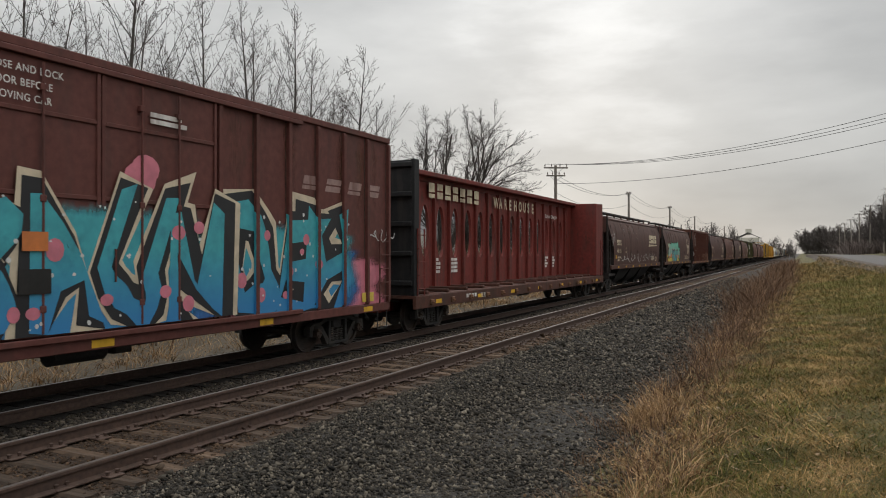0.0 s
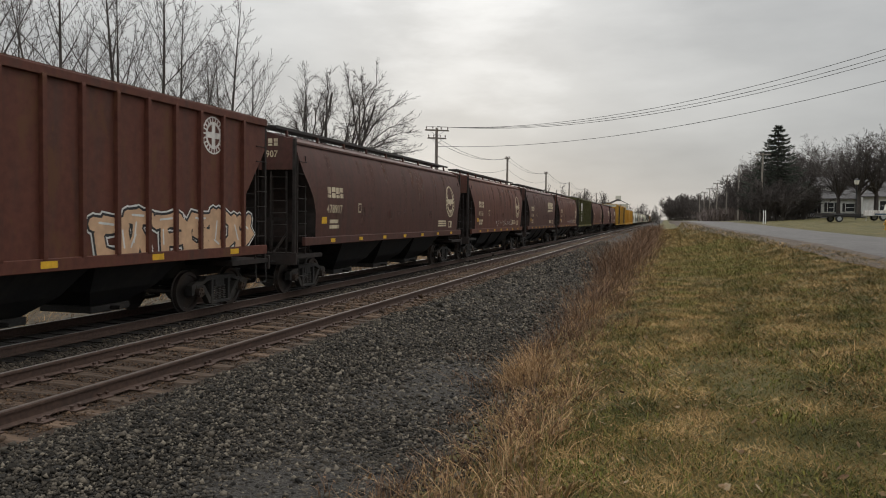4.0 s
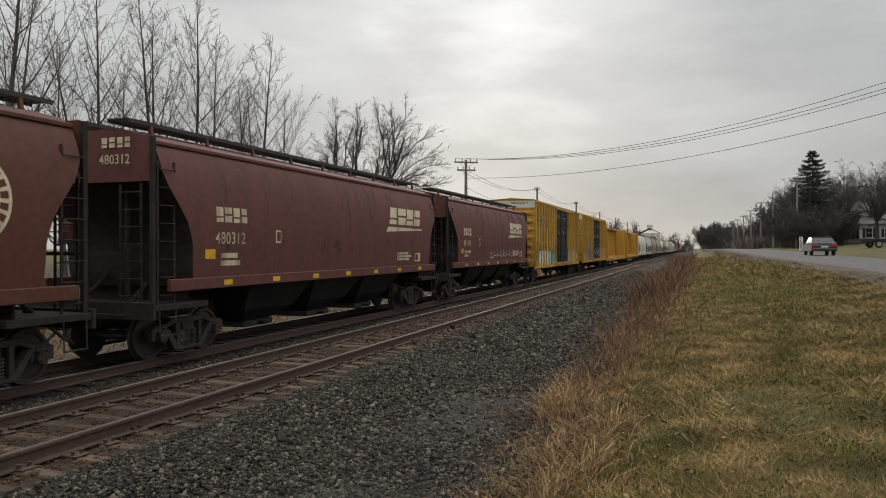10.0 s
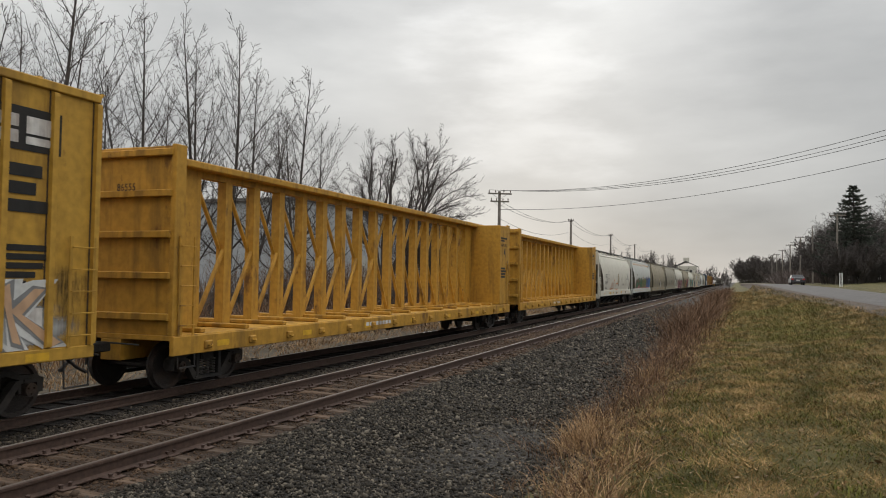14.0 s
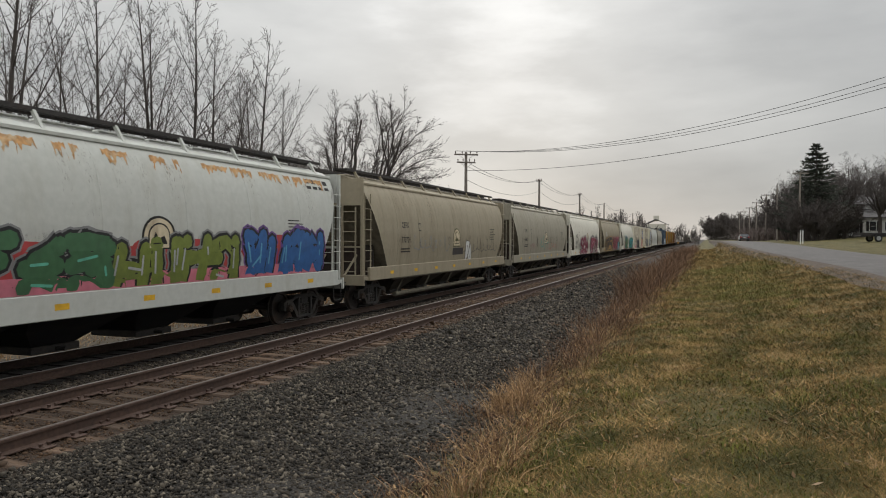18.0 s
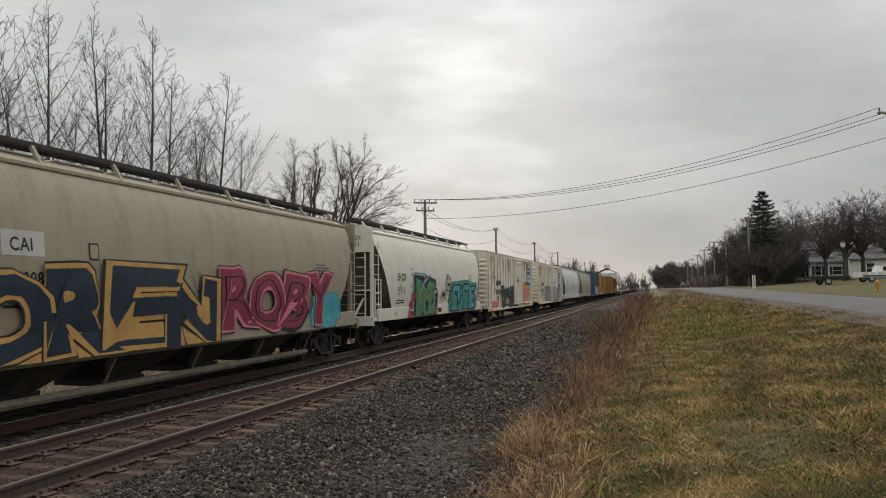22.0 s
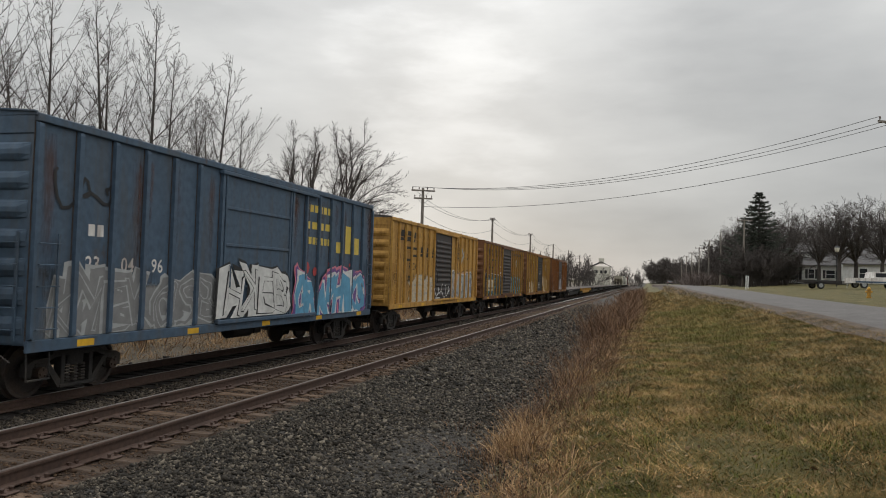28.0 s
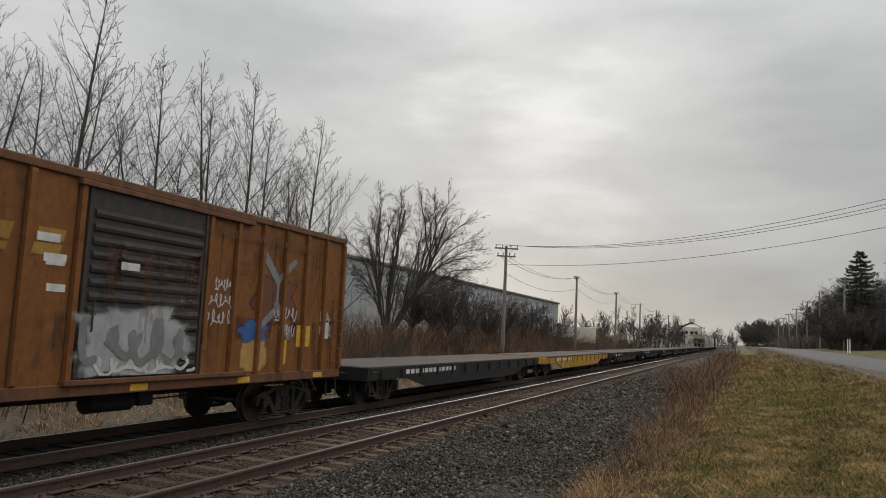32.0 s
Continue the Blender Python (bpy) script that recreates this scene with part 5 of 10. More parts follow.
def reefer(y0, y1, label):
    car, L = start_car("refrigerator_car", y0, y1, label, 3.0)
    half, w, bottom, top = L / 2 - 1.0, 1.55, 0.85, 4.42
    part("body", Form().box(-w, w, -half, half, bottom + 0.1, top - 0.05, 0.02), P_REEFER, car)
    part("roof", roof_form(half + 0.02, w + 0.02, top - 0.05, 1.1), P_WHITE, car)
    part("side_sill", Form().box(w - 0.02, w + 0.03, -half, half, bottom - 0.06, bottom + 0.12, 0.01), P_REEFER, car)
    centre_sill(car, half, M_STEEL_DARK)
    brake_gear(car, 0.0)
    ribbed_end(car, half, w, bottom + 0.15, top - 0.4, P_REEFER, 11)
    part("end_cap", Form().box(-w, w, -half - 0.025, -half, top - 0.38, top - 0.05, 0.01), P_REEFER, car)
    seam = shared("seam_strip", lambda: _rivets(bottom + 0.15, top - 0.12))
    d0, d1 = -0.2, 3.05
    n = 0
    y = -half + 0.1
    while y < half:
        if not d0 - 0.25 < y < d1 + 0.25:
            part("riveted_seam", seam, P_TAN, car, at=pose(w, y, 0))
        y += 0.93
    door = part("door", Form().box(w, w + 0.09, d0 + 0.25, d1 - 0.2, bottom + 0.3, top - 0.32, 0.02), P_REEFER, car, "white insulated plug door")
    f = Form()
    for q in (d0 + 0.2, d1 - 0.15):
        f.box(w, w + 0.15, q - 0.07, q + 0.07, bottom + 0.15, top - 0.25, 0.01)
    for z in (bottom + 0.45, 2.15, 3.0, top - 0.45):
        f.box(w + 0.08, w + 0.14, d0 + 0.25, d1 - 0.2, z - 0.05, z + 0.05, 0.01)
    f.box(w + 0.08, w + 0.13, (d0 + d1) / 2 - 0.06, (d0 + d1) / 2 + 0.04, bottom + 0.45, 3.0, 0.01)
    part("door_frame", f, P_REEFER, door)
    for q in (d0 + 0.55, d1 - 0.5):
        part("lock_bar", Form().tube([(w + 0.16, q, bottom + 0.3), (w + 0.16, q, top - 0.35)], 0.018, 6), P_REEFER, door)
    part("door_track", Form().box(w, w + 0.14, d0 - 0.1, half - 1.7, bottom + 0.2, bottom + 0.29, 0.01), P_REEFER, car)
    part("door_track", Form().box(w, w + 0.12, d0 - 0.1, half - 1.7, top - 0.26, top - 0.15, 0.01), P_REEFER, car)
    for s in (-1, 1):
        add_ladder(car, w + 0.05, s * (half - 0.35), bottom + 0.1, 1.5, 0.5, 4, P_REEFER)
        add_ladder(car, 1.1, s * (half + 0.09), bottom + 0.1, 2.0, 0.5, 6, P_REEFER, 90 * s)
        part("stirrup_step", shared("stirrup_step", stirrup_form), M_STEEL_DARK, car, at=pose(w - 0.02, s * (half - 0.3), bottom - 0.5))
    plate(car, "reflector", -half + 0.05, -half + 1.2, bottom - 0.05, bottom + 0.1, P_REFLECT, lambda z: w + 0.03, 0.004)
    plate(car, "reflector", half - 1.1, half - 0.1, bottom - 0.05, bottom + 0.1, P_REFLECT, lambda z: w + 0.03, 0.004)
    return car, half, (lambda z: w + 0.02)


def _rivets(z0, z1):
    f = Form().box(0, 0.012, -0.05, 0.05, z0, z1)
    n = int((z1 - z0) / 0.11)
    for i in range(n):
        z = z0 + 0.05 + i * 0.11
        for y in (-0.028, 0.028):
            f.add([(0.012, y - 0.014, z - 0.014), (0.012, y + 0.014, z - 0.014), (0.012, y + 0.014, z + 0.014), (0.012, y - 0.014, z + 0.014), (0.026, y, z)], [(0, 1, 4), (1, 2, 4), (2, 3, 4), (3, 0, 4)])
    return f


# ---- covered hoppers ----
P_WALK = material("dark_steel_grating", (0.030, 0.027, 0.026), rough=0.7, vary=0.3, grain=12, stain=(0.06, 0.04, 0.03), stain_amount=0.5)
# hopper ends: grime with the shade of the open end put into its colour
P_END_SHADE = material("grimy_end_shade", (0.020, 0.015, 0.013), rough=0.9, vary=0.4, grain=6, stain=(0.05, 0.03, 0.025))
# bays below pale hoppers: brown dirt and underbody shadow in one colour
P_BAY = material("grimy_shaded_bay_paint", (0.075, 0.062, 0.046), rough=0.85, vary=0.3, grain=5, stain=(0.03, 0.024, 0.018), stain_amount=0.7)
# dusty pipes; on pale hoppers it also carries the end slopes' shade
P_DUST_SHADE = material("dust_and_end_shade", (0.13, 0.115, 0.085), rough=0.9, vary=0.3, grain=6, stain=(0.07, 0.06, 0.045))


def shade_ends(me, mat):
    """The sloping end sheets get a second, dark colour: grime plus the shade they lie in."""
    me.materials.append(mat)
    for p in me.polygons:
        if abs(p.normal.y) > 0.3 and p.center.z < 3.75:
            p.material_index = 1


def curved_skin(z):
    """Half width of the bulging side at a height."""
    pts = [(0.9, 1.50), (1.3, 1.53), (1.7, 1.565), (2.2, 1.59), (2.7, 1.595), (3.2, 1.57), (3.6, 1.51), (3.9, 1.43), (4.15, 1.33), (4.3, 1.24), (4.45, 1.0), (4.55, 0.5)]
    for (a, x0), (b, x1) in zip(pts, pts[1:]):
        if z <= b:
            return x0 + (x1 - x0) * max(0.0, (z - a)) / (b - a)
    return pts[-1][1]


def round_skin(z):
    """Half width of the rounder, barrel-like side."""
    pts = [(0.9, 1.46), (1.3, 1.50), (1.7, 1.555), (2.2, 1.60), (2.7, 1.60), (3.2, 1.545), (3.6, 1.455), (3.9, 1.35), (4.15, 1.22), (4.3, 1.10), (4.45, 0.85), (4.55, 0.4)]
    for (a, x0), (b, x1) in zip(pts, pts[1:]):
        if z <= b:
            return x0 + (x1 - x0) * max(0.0, (z - a)) / (b - a)
    return pts[-1][1]


def walkway_form(half, step):
    """The grating along the roof, with its slats and edge angles."""
    f = Form()
    for x in (-0.78, -0.32, 0.32, 0.78):
        f.box(x - 0.02, x + 0.02, -half, half, -0.06, 0.02)
    n = int(2 * half / step)
    for i in range(n + 1):
        y = -half + 2 * half * i / n
        for s in (-1, 1):
            f.box(s * 0.33, s * 0.77, y - 0.045, y + 0.045, -0.012, 0.012)
    return f


def hopper_bays(car, half, count, mat, z_top, z_bot=0.28):
    reach = 2 * half - 6.6
    for i in range(count):
        y = -reach / 2 + reach * (i + 0.5) / count
        q = reach / count * 0.5
        f = Form().loft([[(x, y + d, z) for x, d in ((-a, -b), (a, -b), (a, b), (-a, b))] for a, b, z in ((1.40, q * 0.98, z_top), (0.95, q * 0.72, 0.75), (0.55, q * 0.38, z_bot + 0.14))])
        bay = part("hopper_bay", f, mat, car)
        part("discharge_gate", Form().box(-0.62, 0.62, y - q * 0.42, y + q * 0.42, z_bot, z_bot + 0.14, 0.015).tube([(0.55, y, z_bot + 0.07), (0.85, y, z_bot + 0.07)], 0.04, 8), M_STEEL_DARK, bay)


def hopper_end(car, half, mat, s, top, w=1.42, sheet=True, rail=False, grime=None):
    """The open platform at one end: end sheet, corner posts, platform, ladders and rails. grime: dirt with the end's
    shade in its colour.
    """
    y = s * half
    end_tone = grime or mat
    # plate low in the open end, in the same shade-dark colour
    part("shear_plate", Form().box(-1.25, 1.25, y - s * 1.28, y - s * 1.22, 1.0, 2.5, 0.01), P_END_SHADE, car)
    if sheet:
        part("end_sheet", Form().extrude_x([(y, top - 1.0), (y, top - 0.12), (y - s * 0.03, top - 0.12), (y - s * 0.03, top - 1.0)], -w + 0.06, w - 0.06), mat, car)
    for x in (-w, w):
        part("end_post", Form().box(x - 0.045, x + 0.045, y - 0.05, y + 0.05, 1.1, top - 0.15, 0.01), end_tone, car)
    for x in (-0.5, 0.5):
        part("end_post", Form().box(x - 0.04, x + 0.04, y - s * 0.35 - 0.04, y - s * 0.35 + 0.04, 1.1, top - 0.9, 0.01), end_tone, car)
    part("end_rail", Form().box(-w, w, y - 0.04, y + 0.04, 2.1, 2.16), end_tone, car)
    part("end_platform", Form().box(-1.5, 1.5, y - s * 1.6, y + s * 0.12, 1.02, 1.14, 0.012).box(-1.53, 1.53, y + s * 0.06, y + s * 0.14, 0.86, 1.2, 0.01), end_tone, car)
    add_ladder(car, w + 0.06, y - s * 0.3, 1.15, top - 1.75, 0.48, 8, end_tone)
    add_ladder(car, 0.95, y + s * 0.07, 1.15, top - 2.2, 0.48, 7, end_tone, 90 * s)
    part("stirrup_step", shared("stirrup_step", stirrup_form), M_STEEL_DARK, car, at=pose(1.5, y - s * 0.3, 0.55))
    for x in (-0.6, 0.6):
        part("slope_brace", Form().tube([(x, y - s * 0.3, 1.15), (x, y - s * 1.9, 2.3)], 0.045, 6), end_tone, car)
    if rail:
        g = Form()
        for a in (0.15, 0.75):
            g.tube([(w + 0.08, y - s * a, 1.15), (w + 0.08, y - s * a, 2.55)], 0.025, 6)
        for z in (1.6, 2.05, 2.5):
            g.tube([(w + 0.08, y - s * 0.15, z), (w + 0.08, y - s * 0.75, z)], 0.018, 5)
        part("hand_rail", g, mat, car)


def brake_wheel(car, y, mat):
    f = Form().tube([(-0.7, y - 0.1, 2.55), (-0.7, y + 0.02, 2.55)], 0.05, 8)
    ring = [(-0.7 + 0.27 * math.cos(k * math.pi / 8), y - 0.1, 2.55 + 0.27 * math.sin(k * math.pi / 8)) for k in range(17)]
    f.tube(ring, 0.018, 5)
    for k in range(4):
        f.tube([(-0.7, y - 0.1, 2.55), ring[k * 4]], 0.014, 5)
    f.box(-0.85, -0.55, y, y + 0.12, 2.35, 2.75, 0.03)
    part("brake_wheel", f, mat, car)


def crease_corners(me):
    """Keeps the upright corners of a lofted body crisp."""
    at = me.attributes.get("sharp_edge") or me.attributes.new("sharp_edge", "BOOLEAN", "EDGE")
    v = me.vertices
    at.data.foreach_set("value", [v[a].co.x * v[b].co.x > 0 and v[a].co.y * v[b].co.y > 0 for a, b in (e.vertices for e in me.edges)])


def covered_hopper(y0, y1, label, mat, style="curved", bays=3, sill_mat=None, bay_mat=None, top=4.5, seams=0, rail=False, pipe=False, seam_mat=None):
    car, L = start_car("covered_hopper", y0, y1, label, 2.35)
    half = L / 2 - 0.85
    sill_mat, bay_mat = sill_mat or mat, bay_mat or P_BLACK
    if style == "curved":
        skin, sill0, sill1 = curved_skin, 1.38, 1.62
        ends = [(1.45, half - 1.05), (1.75, half - 0.98), (2.35, half - 0.95), (2.75, half - 0.80), (3.4, half - 0.30), (3.7, half - 0.17), (4.55, half - 0.14)]
    else:
        skin, sill0, sill1 = round_skin, 1.0, 1.45
        ends = [(1.15, half - 2.0), (1.5, half - 1.75), (2.0, half - 1.35), (2.4, half - 1.08), (3.0, half - 0.72), (3.6, half - 0.42), (4.2, half - 0.2), (4.55, half - 0.15)]

    def reach(z):
        for (a, p), (b, q) in zip(ends, ends[1:]):
            if z <= b:
                return p + (q - p) * max(0.0, (z - a)) / (b - a)
        return ends[-1][1]
    zs = [ends[0][0] + (4.55 - ends[0][0]) * i / 22 for i in range(23)]
    f = Form().loft([[(-skin(z), -reach(z), z), (skin(z), -reach(z), z), (skin(z), reach(z), z), (-skin(z), reach(z), z)] for z in zs])
    body = part("body", f, mat, car)
    shade_ends(body.data, P_END_SHADE if style == "curved" else P_DUST_SHADE)
    body.data.polygons.foreach_set("use_smooth", [abs(p.normal.x) > 0.15 and abs(p.normal.y) < 0.2 for p in body.data.polygons])
    crease_corners(body.data)
    part("eave_rail", Form().box(skin(4.27) - 0.02, skin(4.27) + 0.07, -half + 0.15, half - 0.15, 4.22, 4.30, 0.012), mat, car)
    part("eave_rail", Form().box(-skin(4.27) - 0.07, -skin(4.27) + 0.02, -half + 0.15, half - 0.15, 4.22, 4.30, 0.012), mat, car)
    part("side_sill", Form().box(skin(1.4) - 0.06, skin(1.4) + 0.05, -half + 0.3, half - 0.3, sill0, sill1, 0.015), sill_mat, car)
    part("side_sill", Form().box(-skin(1.4) - 0.05, -skin(1.4) + 0.06, -half + 0.3, half - 0.3, sill0, sill1, 0.015), sill_mat, car)
    if seams:
        for i in range(seams):
            y = -half + 2.6 + (2 * half - 5.2) * i / (seams - 1)
            g = Form()
            zz = [1.6 + 2.6 * k / 12 for k in range(13)]
            g.add([(skin(z) + o, y + d, z) for z in zz for d, o in ((-0.03, 0.0), (0.0, 0.008), (0.03, 0.0))], [(3 * k + j, 3 * k + j + 1, 3 * k + j + 4, 3 * k + j + 3) for k in range(12) for j in range(2)])
            part("weld_seam", g, seam_mat or mat, car)
    centre_sill(car, half, M_STEEL_DARK)
    hopper_bays(car, half, bays, bay_mat, sill0 + 0.05)
    walk_ = part("running_board", shared("running_board:%.1f" % half, lambda: walkway_form(half - 0.05, 0.15)), P_WALK, car, at=pose(0, 0, top + 0.22))
    n = 9
    bracket = shared("bracket:" + style, lambda: Form().extrude_y([(0.70, 0.0), (0.78, 0.0), (skin(4.3) - 0.06, -0.42), (skin(4.3) - 0.14, -0.42)] if style == "round" else [(0.72, 0.0), (0.79, 0.0), (0.84, -0.30), (0.77, -0.30)], -0.035, 0.035))
    for i in range(n):
        part("board_bracket", bracket, mat, walk_, at=pose(0, -half + 0.7 + (2 * half - 1.4) * i / (n - 1), 0))
    for i in range(10):
        y = -half + 1.0 + (2 * half - 2.0) * (i + 0.5) / 10
        part("roof_hatch", shared("roof_hatch", lambda: Form().box(-0.28, 0.28, -0.7, 0.7, 0.02, 0.14, 0.03)), mat, car, at=pose(0, y, top))
    for s in (-1, 1):
        hopper_end(car, half, mat, s, top, 1.40, rail=rail, grime=P_END_SHADE if style == "curved" else None)
    brake_wheel(car, -half - 0.05, mat)
    if pipe:
        g = Form().tube([(1.35, -half + 2.6, 0.95), (1.5, -half + 3.0, 1.0), (1.5, half - 3.0, 1.0), (1.35, half - 2.6, 0.9)], 0.055, 8).tube([(1.2, -half + 3.2, 0.36), (1.2, half - 3.2, 0.36)], 0.085, 8)
        for i in range(5):
            y = -half + 3.4 + (2 * half - 6.8) * i / 4
            g.tube([(1.5, y, 1.0), (1.2, y, 0.4)], 0.03, 6)
        part("discharge_pipe", g, P_DUST_SHADE, car)
    pale = style != "curved"
    stain_runs(car, -half + 1.6, half - 1.6, 2.4, 4.2, 22, "ochre" if pale else "rust", skin, int(y0) + 3, "rust streaks down the bulging side", 0.15 if pale else 0.45)
    stain_runs(car, -half + 1.9, half - 1.9, sill1, 2.6, 26, "grime", skin, int(y0) + 4, "dark grime streaks low on the side", 0.30)
    zc = (sill0 + sill1) / 2
    for k in range(7):
        y = -half + 2.0 + (2 * half - 4.2) * k / 6
        plate(car, "reflector", y, y + 0.32, zc - 0.06, zc + 0.05, P_REFLECT, lambda z: skin(1.4) + 0.05, 0.004)
    return car, half, skin


def ribbed_hopper(y0, y1, label, mat, roof_walk):
    """A flat-sided hopper with outside posts and sloping ends."""
    car, L = start_car("covered_hopper", y0, y1, label, 2.3)
    half, w, top, bot = L / 2 - 0.85, 1.5, 4.62, 1.38
    ends = [(bot, half - 1.15), (2.55, half - 1.15), (3.85, half - 0.12), (top, half - 0.1)]

    def reach(z):
        for (a, p), (b, q) in zip(ends, ends[1:]):
            if z <= b:
                return p + (q - p) * max(0.0, (z - a)) / (b - a)
        return ends[-1][1]
    body = part("body", Form().loft([[(-w, -q, z), (w, -q, z), (w, q, z), (-w, q, z)] for z, q in ends]), mat, car)
    shade_ends(body.data, P_END_SHADE)
    part("roof", Form().extrude_y([(-w - 0.03, top), (w + 0.03, top), (w + 0.03, top + 0.03), (0, top + 0.12), (-w - 0.03, top + 0.03)], -half + 0.08, half - 0.08), mat, car)
    part("top_chord", Form().box(w - 0.02, w + 0.07, -half + 0.1, half - 0.1, top - 0.16, top, 0.01), mat, car)
    part("side_sill", Form().box(w - 0.02, w + 0.07, -half + 0.1, half - 0.1, bot - 0.12, bot + 0.1, 0.01), mat, car)
    part("side_sill", Form().box(-w - 0.07, -w + 0.02, -half + 0.1, half - 0.1, bot - 0.12, bot + 0.1, 0.01), mat, car)
    n = 14
    for i in range(n + 1):
        y = -half + 1.2 + (2 * half - 2.4) * i / n
        part("side_post", shared("side_post:hopper", lambda: post_form(bot + 0.05, top - 0.1, 0.09, 0.09)), mat, car, at=pose(w, y, 0))
    centre_sill(car, half, M_STEEL_DARK)
    hopper_bays(car, half, 3, P_BLACK, bot - 0.05)
    for s in (-1, 1):
        hopper_end(car, half, mat, s, top + 0.1, 1.42, grime=P_END_SHADE)
    brake_wheel(car, -half - 0.05, mat)
    if roof_walk:
        part("running_board", shared("running_board:%.1f" % half, lambda: walkway_form(half - 0.05, 0.15)), P_WALK, car, at=pose(0, 0, top + 0.17))
    for k in range(5):
        y = -half + 1.6 + (2 * half - 3.4) * k / 4
        plate(car, "reflector", y, y + 0.36, bot - 0.06, bot + 0.06, P_REFLECT, lambda z: w + 0.07, 0.004)
    return car, half, (lambda z: w)


# ---- centre-beam flat cars ----
def centrebeam(y0, y1, label, mat, panelled=False, top=4.78):
    car, L = start_car("centre_beam_flat_car", y0, y1, label, 2.5)
    half, deck = L / 2 - (0.55 if panelled else 0.9), 1.12
    low = P_SILL if panelled else mat
    part("deck", Form().box(-1.5, 1.5, -half, half, deck - 0.1, deck, 0.01), low, car)
    for s in (-1, 1):
        part("side_sill", Form().box(s * 1.42, s * 1.52, -half, half, deck - 0.38, deck - 0.02, 0.012), low, car)
    part("centre_sill", Form().box(-0.25, 0.25, -half, half, 0.6, deck - 0.1, 0.01), mat, car)
    bulk_w = 1.48
    for s in (-1, 1):
        y = s * half
        # near bulkhead of the red car: its shadow is put in as black
        bmat = P_BLACK if panelled and s < 0 else mat
        head = part("bulkhead", Form().box(-bulk_w, bulk_w, y - s * 0.05, y - s * 0.12, deck, top - 0.02, 0.01), bmat, car)
        for x in (-bulk_w, bulk_w):
            q = x - 0.06 * (1 if x > 0 else -1)
            part("bulkhead_post", Form().box(q - 0.06, q + 0.06, y, y - s * 0.30, deck, top, 0.012), bmat, head)
        for i in range(5):
            z = deck + 0.35 + (top - deck - 0.5) * i / 4
            part("bulkhead_rib", shared("bulkhead_rib", lambda: Form().box(-1.40, 1.40, -0.05, 0.05, -0.07, 0.07, 0.015)), bmat, head, at=pose(0, y, z))
        add_ladder(car, bulk_w + 0.03, y - s * 0.35, deck, 1.9, 0.42, 5, mat)
        part("stirrup_step", shared("stirrup_step", stirrup_form), M_STEEL_DARK, car, at=pose(1.48, y - s * 0.4, 0.5))
        part("end_wing", Form().box(-0.12, 0.12, y - s * 0.12, y - s * 2.3, deck, top - 0.02, 0.01), mat, car)
    part("top_beam", Form().box(-0.40, 0.40, -half + 0.1, half - 0.1, top - 0.16, top, 0.02).box(-0.1, 0.1, -half + 0.1, half - 0.1, top - 0.3, top - 0.16), mat, car)
    inner = half - 2.3
    if panelled:
        n, cell, mid = 15, 1.2, -0.45
        rows = [(-half + 0.14, mid - 7.5 * cell, True)] + [(mid + (i - 7.5) * cell, mid + (i - 6.5) * cell, False) for i in range(n)] + [(mid + 7.5 * cell, half - 0.14, True)]
        for a0, a1, solid in rows:
            yc = (a0 + a1) / 2
            f = Form()
            if solid:
                f.box(-0.05, 0.05, a0, a1, deck, top - 0.3)
            else:
                m = 24
                z0, z1, cz, rz, ry = deck, top - 0.3, 3.05, 0.88, 0.31
                outer, inner_ = [], []
                for k in range(m):
                    a = 2 * math.pi * k / m
                    inner_.append((yc + ry * math.cos(a), cz + rz * math.sin(a)))
                    ca, sa = math.cos(a), math.sin(a)
                    q = min((cell / 2) / abs(ca) if abs(ca) > 1e-6 else 1e9, ((z1 - cz) if sa > 0 else (cz - z0)) / abs(sa) if abs(sa) > 1e-6 else 1e9)
                    outer.append((yc + q * ca, cz + q * sa))
                f.add([(x, a, b) for x in (-0.05, 0.05) for a, b in outer + inner_],
                      [(o + k, o + (k + 1) % m, o + m + (k + 1) % m, o + m + k) for o in (0, 2 * m) for k in range(m)] + [(m + k, m + (k + 1) % m, 3 * m + (k + 1) % m, 3 * m + k) for k in range(m)])
            part("web_panel", f, mat, car)
            part("web_post", shared("web_post", lambda: Form().box(-0.16, 0.16, -0.05, 0.05, 1.12, 4.7, 0.01)), mat, car, at=pose(0, a0 if a0 > -half + 1 else a0 + 0.06, 0))
    else:
        n = 16
        step = 2 * inner / n
        for i in range(n + 1):
            y = -inner + step * i
            part("web_post", shared("web_post:open", lambda: Form().extrude_x([(-0.14, 1.12), (0.14, 1.12), (0.12, 4.5), (-0.12, 4.5)], -0.12, 0.12)), mat, car, at=pose(0, y, 0))
            if i < n:
                q = 1 if i < n / 2 else -1
                a, b = (y + 0.1, y + step - 0.1) if q > 0 else (y + step - 0.1, y + 0.1)
                part("web_brace", Form().tube([(0.05, a, deck + 0.1), (0.05, b, deck + 1.75)], 0.06, 5).tube([(-0.05, b, deck + 1.75), (-0.05, a, top - 0.35)], 0.055, 5), mat, car)
    strap = shared("strap_anchor", lambda: Form().box(-0.04, 0.05, -0.11, 0.11, -0.08, 0.08, 0.02).tube([(0.05, -0.07, 0), (0.1, 0, -0.03), (0.05, 0.07, 0)], 0.018, 5))
    for i in range(15):
        y = -half + 1.0 + (2 * half - 2.0) * i / 14
        part("strap_anchor", strap, P_RUSTY if panelled else mat, car, at=pose(1.53, y, deck - 0.22))
        part("deck_riser", shared("deck_riser", lambda: Form().box(-1.4, 1.4, -0.08, 0.08, 0, 0.1, 0.02)), low, car, at=pose(0, y, deck))
    brake_gear(car, 0.5)
